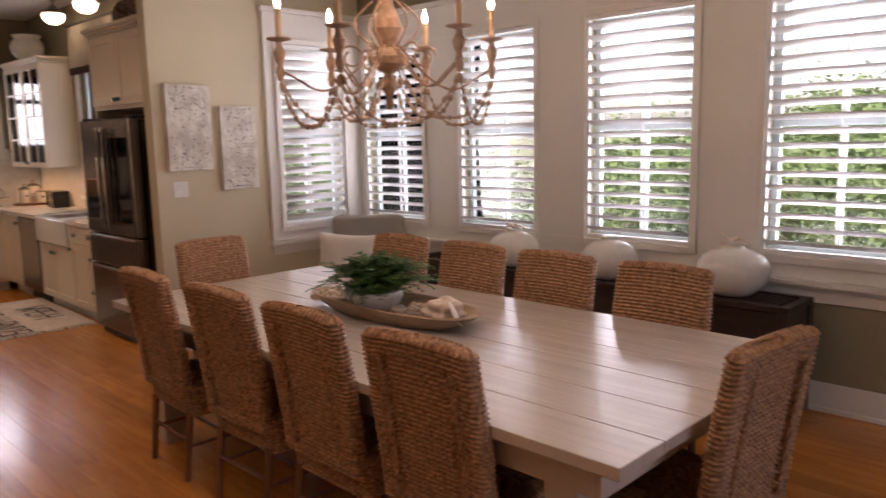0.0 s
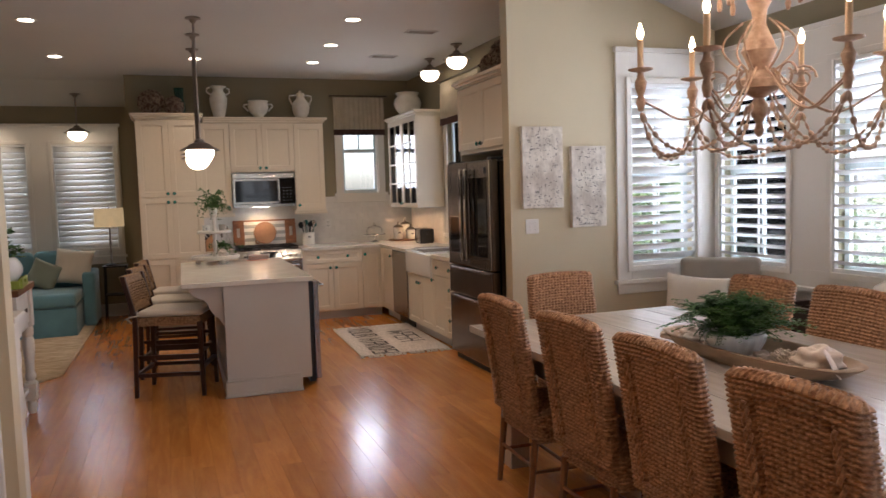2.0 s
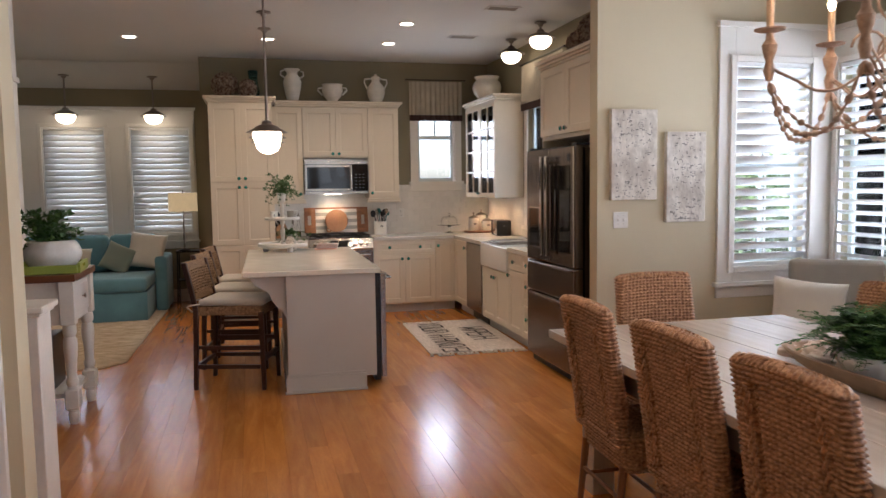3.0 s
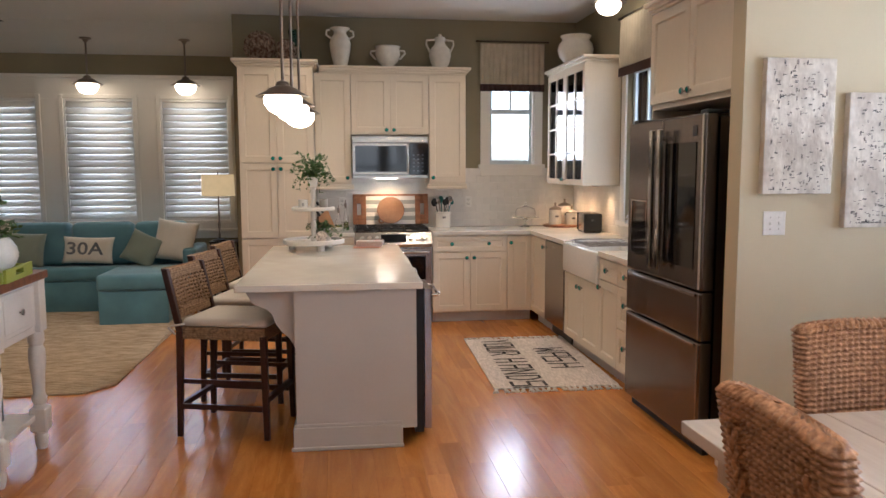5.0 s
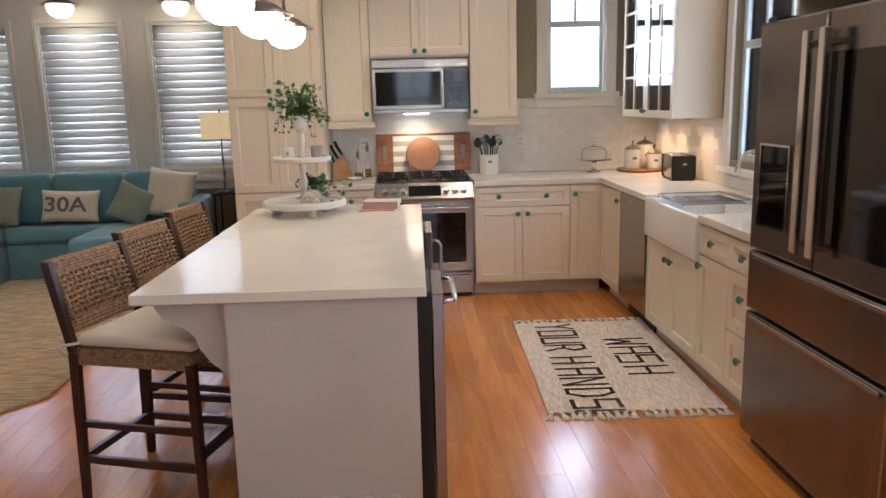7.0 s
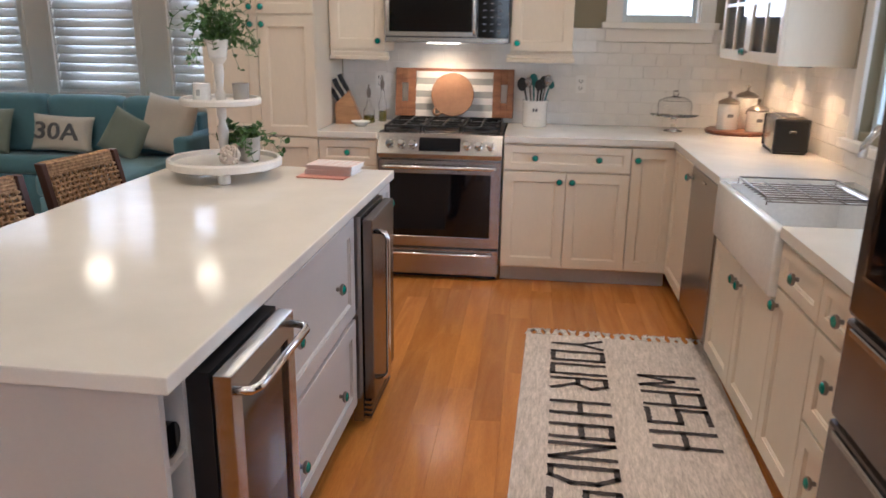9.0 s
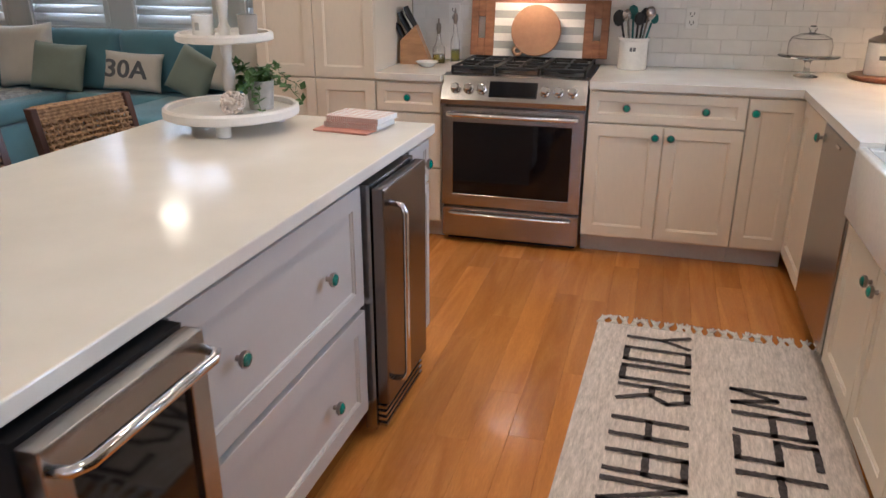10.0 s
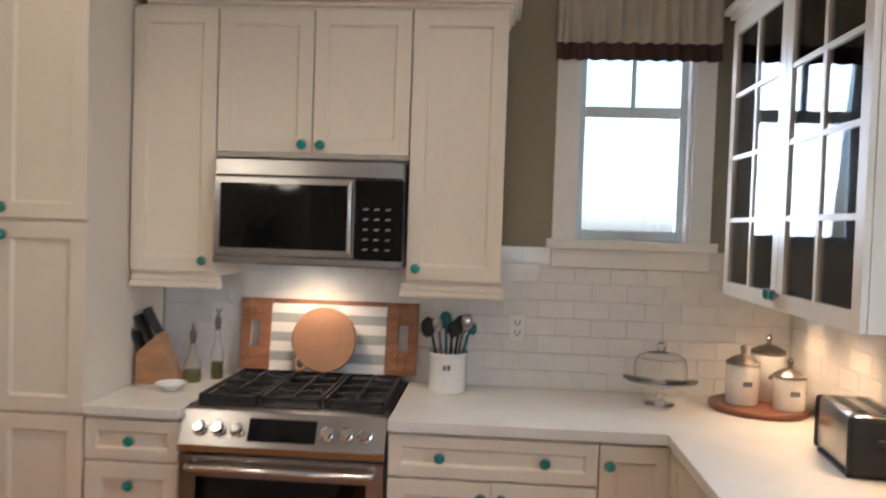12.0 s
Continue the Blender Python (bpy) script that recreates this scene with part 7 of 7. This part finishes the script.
part("stem", lathe([(0.010, 0.03), (0.014, 0.08), (0.008, 0.12), (0.017, 0.19), (0.008, 0.24), (0.013, 0.30), (0.008, 0.36), (0.008, 0.75), (0, 0.75)], 14), M_NICKEL, t, smooth=True)
part("shade", lathe([(0.181, 0.52), (0.184, 0.52), (0.180, 0.76), (0.177, 0.76), (0.181, 0.52)], 36), M_SHADE, t, smooth=True)
part("finial", lathe([(0, 0.75), (0.006, 0.755), (0.009, 0.78), (0.004, 0.79), (0, 0.795)], 10), M_BLACK, t, smooth=True)

# ---- console table with its things ----
t = thing("console_table", (0, 0, 0), 0, "distressed white console table with turned legs and wooden top", "table")
CX0, CX1, CY0, CY1 = -2.5, -0.855, 6.17, 6.84
part("top", bx(CX0, CX1, CY0, CY1, 0.945, 0.99, bev=0.004), M_WOODT, t)
part("apron", bx(CX0 + 0.05, CX1 - 0.045, CY0 + 0.045, CY1 - 0.045, 0.66, 0.9445), M_DISTR, t)
d = part("drawer", boxes([(CX1 - 0.0445, CX1 - 0.030, CY0 + 0.13, CY1 - 0.13, 0.70, 0.925)], 0.004), M_DISTR, t)
part("drawer_inset", boxes([(CX1 - 0.0305, CX1 - 0.0265, CY0 + 0.155, CY1 - 0.155, 0.725, 0.90)], 0.002), M_DISTR, d)
part("drawer_knob", lathe([(0.005, 0), (0.005, 0.01), (0.016, 0.015), (0.016, 0.022), (0, 0.026)], 14), M_NICKEL, d, loc=(CX1 - 0.027, (CY0 + CY1) / 2, 0.812), rot=(0, 90, 0), smooth=True)
prof = [(0.0, 0), (0.026, 0), (0.034, 0.03), (0.036, 0.07), (0.030, 0.085), (0.036, 0.09), (0.036, 0.10)]
prof2 = [(0.038, 0.235), (0.030, 0.25), (0.038, 0.27), (0.040, 0.29), (0.030, 0.31), (0.034, 0.40), (0.044, 0.50), (0.042, 0.56), (0.032, 0.58), (0.042, 0.60), (0.042, 0.645), (0.036, 0.66)]
for lx in (CX1 - 0.06, CX0 + 0.06):
    for ly in (CY0 + 0.06, CY1 - 0.06):
        lg = part("leg", lathe(prof2, 20), M_DISTR, t, loc=(lx, ly, 0), smooth=True)
        part("foot", lathe(prof, 20), M_DISTR, lg, smooth=True)
        part("block", bx(-0.045, 0.045, -0.045, 0.045, 0.10, 0.235, bev=0.008), M_DISTR, lg)
        part("upper_block", bx(-0.045, 0.045, -0.045, 0.045, 0.66, 0.9445, bev=0.003), M_DISTR, lg)
part("lower_shelf", bx(CX0 + 0.07, CX1 - 0.07, CY0 + 0.07, CY1 - 0.07, 0.17, 0.20), M_DISTR, t)
t = thing("black_box", (-1.45, 6.46, 0.2005), 0, "black storage box on the console shelf", "box")
part("box", bx(-0.32, 0.40, -0.17, 0.20, 0, 0.36, bev=0.006), M_BLACK, t)
t = thing("serving_tray", (-1.12, 6.46, 0.9905), 4, "lime green wooden serving tray", "tray")
part("base", bx(-0.27, 0.25, -0.20, 0.19, 0, 0.01), M_LIME, t)
for a in ((-0.27, 0.25, -0.215, -0.20), (-0.27, 0.25, 0.19, 0.205)):
    part("side", bx(*a, 0.0, 0.055, bev=0.003), M_LIME, t)
for x in (-0.285, 0.25):
    part("end", boxes([(x, x + 0.015, -0.2, -0.06, 0, 0.065), (x, x + 0.015, 0.05, 0.19, 0, 0.065), (x, x + 0.015, -0.06, 0.05, 0, 0.025), (x, x + 0.015, -0.06, 0.05, 0.05, 0.065)]), M_LIME, t)
t = thing("white_planter", (-1.045, 6.46, 1.001), 0, "wide white knobbly ceramic planter bowl", "plant pot")
bm = bmesh.new()
rings = []
for j, (r, z) in enumerate([(0, 0), (0.12, 0)] + [(0.135 + 0.045 * math.sin(math.pi * q / 11 * 0.95), 0.02 + 0.175 * q / 11) for q in range(12)] + [(0.13, 0.20), (0.125, 0.15), (0, 0.15)]):
    rings.append([bm.verts.new(((r + (0.004 * math.sin(20 * a + j * math.pi) if 1 < j < 13 else 0)) * math.cos(a), (r + (0.004 * math.sin(20 * a + j * math.pi) if 1 < j < 13 else 0)) * math.sin(a), z)) for a in [2 * math.pi * i / 80 for i in range(80)]])
for a, b in zip(rings, rings[1:]):
    for i in range(80):
        bm.faces.new((a[i], a[(i + 1) % 80], b[(i + 1) % 80], b[i]))
bmesh.ops.remove_doubles(bm, verts=bm.verts, dist=0.0004)
part("bowl", bm, M_PORC, t, smooth="all")
bushy("green_plant", (-1.045, 6.46, 1.155), 12, 80, 0.20, 0.25, 0.05, "low leafy green plant in the white planter", 0.04, 5)
t = thing("glass_jar", (-1.30, 6.40, 1.001), 0, "lidded glass jar filled with white shells", "jar")
part("jar", lathe([(0, 0), (0.065, 0), (0.07, 0.01), (0.07, 0.20), (0.055, 0.22), (0.052, 0.22), (0.066, 0.198), (0.066, 0.012), (0, 0.006)], 24), M_GLASS, t, smooth=True)
part("lid", lathe([(0.058, 0.221), (0.062, 0.23), (0.04, 0.25), (0.012, 0.258), (0.018, 0.275), (0.01, 0.29), (0, 0.292)], 20), M_GLASS, t, smooth=True)
bm = bmesh.new()
for i in range(46):
    a, r, z = rng.uniform(0, 6.28), rng.uniform(0.0, 0.045), rng.uniform(0.025, 0.18)
    b2 = bmesh.ops.create_icosphere(bm, subdivisions=1, radius=rng.uniform(0.012, 0.019))
    bmesh.ops.translate(bm, verts=b2["verts"], vec=(r * math.cos(a), r * math.sin(a), z))
part("shells", bm, M_CORAL, t, smooth="all")

# ---- half wall, doorway, wall things ----
t = thing("half_wall", (0, 0, 0), 0, "white painted half wall with a moulded cap", "half wall")
part("panel", bx(-1.9, -0.53, 3.99, 4.18, 0.0, 1.06, bev=0.003), M_DISTR, t)
part("cap", boxes([(-1.9, -0.505, 3.965, 4.205, 1.075, 1.10), (-1.9, -0.518, 3.978, 4.192, 1.0605, 1.075)], 0.004), M_DISTR, t)
part("door_casing", boxes([(-0.54, -0.46, 3.308, 3.33, 0, 2.15), (-1.61, -1.53, 3.308, 3.33, 0, 2.15), (-1.61, -0.46, 3.308, 3.33, 2.15, 2.23), (-0.565, -0.55, 3.315, 3.465, 0, 2.15), (-0.585, -0.565, 3.37, 3.41, 0, 2.15)], 0.003), M_LOUV, None, "white painted door casing", kind="structure")
t = thing("door_hinge", (-0.55, 3.306, 0.81), 0, "steel door hinge on the white jamb", "hinge")
part("leaf", bx(-0.012, -0.0, -0.025, 0.0, 0, 0.09, bev=0.001), M_STEEL, t)
part("pin", tube([(-0.002, -0.027, -0.003), (-0.002, -0.027, 0.093)], 0.005, 8), M_STEEL, t, smooth=True)
t = thing("thermostat", (-1.63, 6.90, 1.72), 0, "small white wall thermostat", "thermostat")
part("case", bx(-0.05, 0.05, -0.025, -0.001, -0.035, 0.055, bev=0.004), M_PORC, t)
part("display", bx(-0.03, 0.03, -0.027, -0.0245, 0.005, 0.035), M_GREY, t)
t = thing("wall_picture", (-1.60, 6.90, 1.90), 0, "white framed picture on the khaki wall", "picture")
part("frame", boxes([(-0.55, 0.09, -0.03, -0.001, 0, 0.05), (-0.55, 0.09, -0.03, -0.001, 0.72, 0.77), (-0.55, -0.5, -0.03, -0.001, 0.05, 0.72), (0.04, 0.09, -0.03, -0.001, 0.05, 0.72)], 0.003), M_DISTR, t)
part("picture", bx(-0.5, 0.04, -0.012, -0.001, 0.05, 0.72), M_ART, t)
part("dark_patch", bx(-0.5, -0.06, -0.014, -0.0122, 0.42, 0.66), M_GREY, t)

# ---- under-cabinet lights ----
for ux, uy, wx, wy in ((3.17, 10.33, 0.10, 0.10), (3.17, 9.95, 0.06, 0.06), (3.17, 9.45, 0.06, 0.06)):
    t = thing("under_cabinet_light", (ux, uy - 0.1, 1.38), 0, "small round under-cabinet puck light, lit", "cabinet light", "under-cabinet lights")
    part("housing", lathe([(0.0, 0), (0.035, -0.0005), (0.035, -0.012), (0.028, -0.014)], 18), M_NICKEL, t, smooth=True)
    part("lens", lathe([(0.028, -0.0135), (0, -0.0145)], 18), M_CAN, t)
    lamp("puck_light", "SPOT", 2.3, (1.0, 0.60, 0.28), pose(ux, uy - 0.1, 1.36), radius=0.02, spot=radians(130))
lamp("microwave_light", "SPOT", 2.2, (1.0, 0.64, 0.32), look((1.25, 10.27, 1.43), (1.25, 10.45, 0.95)), radius=0.02, spot=radians(120))

# ---- trees outside ----
def tree(x, y, h, R, seed):
    t = thing("tree", (x, y, -3.2), 0, "leafy green tree outside the windows", "tree", "trees outside")
    q = random.Random(seed)
    bm = bmesh.new()
    tube([(0, 0, -0.2), (0.1, 0, h * 0.3), (-0.05, 0.1, h * 0.65), (0, 0, h * 0.85)], [0.16, 0.13, 0.08, 0.03], 8, bm)
    limbs = []
    for i in range(9):
        a, z = q.uniform(0, 6.28), h * q.uniform(0.3, 0.7)
        e = Vector((R * 0.75 * math.cos(a), R * 0.75 * math.sin(a), z + h * q.uniform(0.05, 0.25)))
        tube([(0, 0, z), Vector((0, 0, z)).lerp(e, 0.5) + Vector((0, 0, 0.2)), e], [0.06, 0.04, 0.015], 6, bm)
        limbs.append(e)
    part("trunk", bm, M_BARK, t, smooth="all")
    cents = limbs + [Vector((q.gauss(0, R * 0.4), q.gauss(0, R * 0.4), h * q.uniform(0.55, 0.97))) for _ in range(14)]
    n = 7000
    c = np.array([tuple(cents[q.randrange(len(cents))]) for _ in range(n)])
    rs = np.random.RandomState(seed)
    off = rs.normal(size=(n, 3)) * (R * 0.24, R * 0.24, R * 0.18)
    p = c + off
    p[:, 2] = np.maximum(p[:, 2], h * 0.18)
    d1 = rs.normal(size=(n, 3)); d1 /= np.linalg.norm(d1, axis=1)[:, None]
    d2 = np.cross(d1, rs.normal(size=(n, 3))); d2 /= np.linalg.norm(d2, axis=1)[:, None]
    s = rs.uniform(0.045, 0.10, size=(n, 1))
    verts = np.stack([p, p + d1 * s + d2 * s * 0.4, p + d1 * s * 2, p + d1 * s - d2 * s * 0.4], axis=1).reshape(-1, 3)
    me = bpy.data.meshes.new("crown")
    me.from_pydata(verts.tolist(), [], [(4 * i, 4 * i + 1, 4 * i + 2, 4 * i + 3) for i in range(n)])
    me.materials.append(M_TREE)
    ob = new("crown", me)
    ob.parent = t
    tagged(ob, kind="stuff")
    return t


first = tree(12.5, 2.0, 4.9, 1.7, 1)
trees = [(9.0, 4.6, 1.0), (8.2, 7.6, 0.95), (10.5, -0.5, 1.05), (9.8, 9.8, 1.02), (12.5, 3.2, 1.2), (13, 7.2, 1.15), (12.4, 0.2, 1.1), (12, 11.5, 1.1), (7.6, 11.2, 0.85), (9.0, 13.0, 0.95), (14, 14.5, 1.1), (8.0, -2.6, 1.0), (16, 5, 1.3), (16.5, 10, 1.3), (6.3, 13.2, 0.9), (17, 0.5, 1.3), (5.2, 12.6, 0.75), (11.2, 13.2, 1.35), (14.5, 18.0, 1.6), (13.5, 9.2, 1.35)]
for i, (x, y, s) in enumerate(trees):
    ob = copy_thing(first, pose(x + (5 if y < 11 else 1), y * 1.15 if y < 11 else y + 4, -3.2, 0, 0, 57 * i))
    ob.scale = (s * 1.15, s * 1.15, s * (0.72 if y > 9 else 0.95))

# ---- floor planks ----
PW = 0.122
mesh_cache = {}


def plank_mesh(L):
    if L not in mesh_cache:
        bm = bx(0.0002, PW - 0.0002, 0.0002, L - 0.0002, -0.0115, 0.0, bev=0.0005)
        me = bpy.data.meshes.new("plank")
        bm.to_mesh(me)
        bm.free()
        me.materials.append(M_FLOOR)
        mesh_cache[L] = me
    return mesh_cache[L]


floor_ob = part("floor", bx(-5.2, XW, -2.0, YL, -0.0125, -0.0118), M_BARK, None, "orange-brown oak plank floor with a satin finish", kind="structure")
qf = random.Random(11)
near, far = [], []
x = -5.2
while x < XW - 0.01:
    y = -2.0 - qf.uniform(0, 1.2)
    while y < YL:
        L = qf.choice((0.7, 0.95, 1.2, 1.5, 1.8))
        y0, y1 = max(y, -2.0), min(y + L, YL)
        w = min(PW, XW - x)
        if y1 - y0 > 0.05:
            full = abs((y1 - y0) - L) < 1e-6 and abs(w - PW) < 1e-6
            dist = 0 if (-1.2 < x < 2.75 and 3.6 < y0 < 9.9 and full and not (0.4 < x < 1.0 and 6.6 < y0 < 8.5)) else 1
            (far if dist or len(near) >= 300 else near).append((x, y0, y1, w, L))
        y += L
    x += PW
for x, y0, y1, w, L in near:
    ob = new("plank", plank_mesh(L))
    ob.location = (x, y0, 0)
    ob.parent = floor_ob
M_FLOOR2 = M_FLOOR.copy()
M_FLOOR2.name = "orange_oak_planks_joined"
nt2 = M_FLOOR2.node_tree
geo = nt2.nodes.new("ShaderNodeNewGeometry")
for lk in list(nt2.links):
    if lk.from_node.bl_idname == "ShaderNodeObjectInfo":
        to = lk.to_socket
        nt2.links.remove(lk)
        nt2.links.new(geo.outputs["Random Per Island"], to)
vs, fs = [], []
for x, y0, y1, w, L in far:
    b = len(vs)
    g = 0.0002
    for z, e in ((-0.0115, 0), (-0.0005, 0), (0.0, 0.0005)):
        vs += [(x + g + e, y0 + g + e, z), (x + w - g - e, y0 + g + e, z), (x + w - g - e, y1 - g - e, z), (x + g + e, y1 - g - e, z)]
    for k in (0, 4):
        fs += [(b + k + i, b + k + (i + 1) % 4, b + k + 4 + (i + 1) % 4, b + k + 4 + i) for i in range(4)]
    fs.append((b + 8, b + 9, b + 10, b + 11))
me = bpy.data.meshes.new("far_planks")
me.from_pydata(vs, [], fs)
me.materials.append(M_FLOOR2)
ob = new("far_planks", me)
ob.parent = floor_ob
tagged(ob, kind="stuff")

# ---- wall tiles ----
TW, TH = 0.1545, 0.0785
bm = bx(0.001, TW - 0.001, -0.0078, -0.0012, 0.001, TH - 0.001, bev=0.0012)
tile = bpy.data.meshes.new("tile")
bm.to_mesh(tile)
bm.free()
tile.materials.append(M_TILE)
tiles_a = part("backsplash", boxes([(0.535, 2.278, YK - 0.0015, YK, 0.92, 1.545), (2.278, 2.965, YK - 0.0015, YK, 0.92, 1.46), (2.965, XK, YK - 0.0015, YK, 0.92, 1.545)]), M_GROUT, None, "glossy white subway tile backsplash behind the range", kind="structure")
tiles_b = part("backsplash", boxes([(XK - 0.0015, XK, 7.122, YK - 0.0085, 0.92, 1.02), (XK - 0.0015, XK, 9.112, YK - 0.0085, 1.02, 1.375), (XK - 0.0015, XK, 7.122, 7.968, 1.02, 1.545)]), M_GROUT, None, "glossy white subway tile backsplash beside the sink", kind="structure")
count = 0
cut = {}


def put_tile(parent, a, z, w, h, rz, loc):
    global count
    if w < 0.012 or h < 0.012:
        return
    key = (round(w, 3), round(h, 3))
    if key == (round(TW, 3), round(TH, 3)):
        me = tile
    else:
        if key not in cut:
            b = bx(0.001, w - 0.001, -0.0078, -0.0012, 0.001, h - 0.001, bev=0.0012)
            cut[key] = bpy.data.meshes.new("tile")
            b.to_mesh(cut[key])
            b.free()
            cut[key].materials.append(M_TILE)
        me = cut[key]
    o = new("tile", me)
    o.parent = parent
    o.matrix_basis = pose(*loc, 0, 0, rz)
    count += 1


for r in range(8):
    z = 0.92 + r * TH
    x = 0.535 - (r % 2) * TW / 2
    while x < XK - 0.01:
        h = min(TH, (1.46 if 2.28 < x + TW / 2 < 2.96 else 1.545) - z)
        x0, x1 = max(x, 0.535), min(x + TW, XK - 0.008)
        put_tile(tiles_a, x0, z, x1 - x0, h, 0, (x0, YK, z))
        x += TW
for r in range(8):
    z = 0.92 + r * TH
    y = YK - 0.0085 + (r % 2) * TW / 2
    while y > 7.15:
        y0 = min(y, YK - 0.0085)
        lim = 1.375 if y > 9.16 else (1.02 if y > 7.99 else 1.545)
        y1 = max(y - TW, 7.127)
        if y - TW < 9.11 < y and z > 0.95:
            y1 = 9.113
        if y > 7.96 and y - TW < 7.966 and z > 0.95:
            y -= TW
            continue
        put_tile(tiles_b, y0, z, y0 - y1, min(TH, lim - z), -90, (XK, y0, z))
        y -= TW

# ---- lamps ----
# The last seven are unseen extra downlights, added to brighten their rooms.
SEEN_AND_ADDED_CANS = [(1.745, 5.9), (1.745, 7.08), (1.79, 8.24), (1.796, 9.27), (0.498, 9.25), (-0.89, 9.36), (-0.90, 7.67), (0.4, 4.2), (1.4, 4.2), (0.4, 1.5), (1.4, 1.5), (-0.3, 2.2), (-2.6, 9.36), (-2.6, 7.75)]
can_t = None
for cx, cy in SEEN_AND_ADDED_CANS:
    if can_t is None:
        can_t = thing("recessed_downlight", (cx, cy, CEIL), 0, "small round recessed ceiling downlight, switched on, in a partly added set", "ceiling light", "recessed downlights")
        part("trim_ring", lathe([(0.062, -0.0005), (0.085, -0.0005), (0.083, -0.006), (0.062, -0.004), (0.062, -0.0005)], 24), M_TRIM, can_t, smooth=True)
        part("lens", lathe([(0, -0.003), (0.061, -0.003)], 24), M_CAN, can_t)
    else:
        copy_thing(can_t, pose(cx, cy, CEIL))
    lamp("downlight", "SPOT", 8.5, WARM, pose(cx, cy, CEIL - 0.02), radius=0.075, spot=radians(125))

# ---- daylight in the window openings ----
DAY = (0.93, 0.97, 1.0)
for a, b in DW:
    lamp("window_daylight", "AREA", 17, DAY, look((XW + 0.20, (a + b) / 2, 1.65), (XW - 1, (a + b) / 2, 1.60)), size=b - a, size_y=1.38)
lamp("window_daylight", "AREA", 6, DAY, look(((W1[0] + W1[1]) / 2, YP + 0.2, 1.65), ((W1[0] + W1[1]) / 2, YP - 1, 1.6)), size=0.55, size_y=1.38)
for a, b in LW:
    lamp("window_daylight", "AREA", 6, (1.0, 0.98, 0.95), look(((a + b) / 2, YL + 0.22, 1.65), ((a + b) / 2, YL - 1, 1.6)), size=b - a, size_y=1.38)
lamp("window_daylight", "AREA", 3.5, DAY, look((2.62, YK + 0.16, 2.0), (2.62, YK - 1, 1.8)), size=0.42, size_y=0.8)
lamp("window_daylight", "AREA", 5, DAY, look((XK + 0.16, 8.54, 1.75), (XK - 1, 8.54, 1.6)), size=0.85, size_y=1.2)
for x in (1.45, 2.55):
    lamp("window_daylight", "AREA", 3, DAY, look((x, -2.20, 1.6), (x, 0, 1.5)), size=0.86, size_y=1.7)
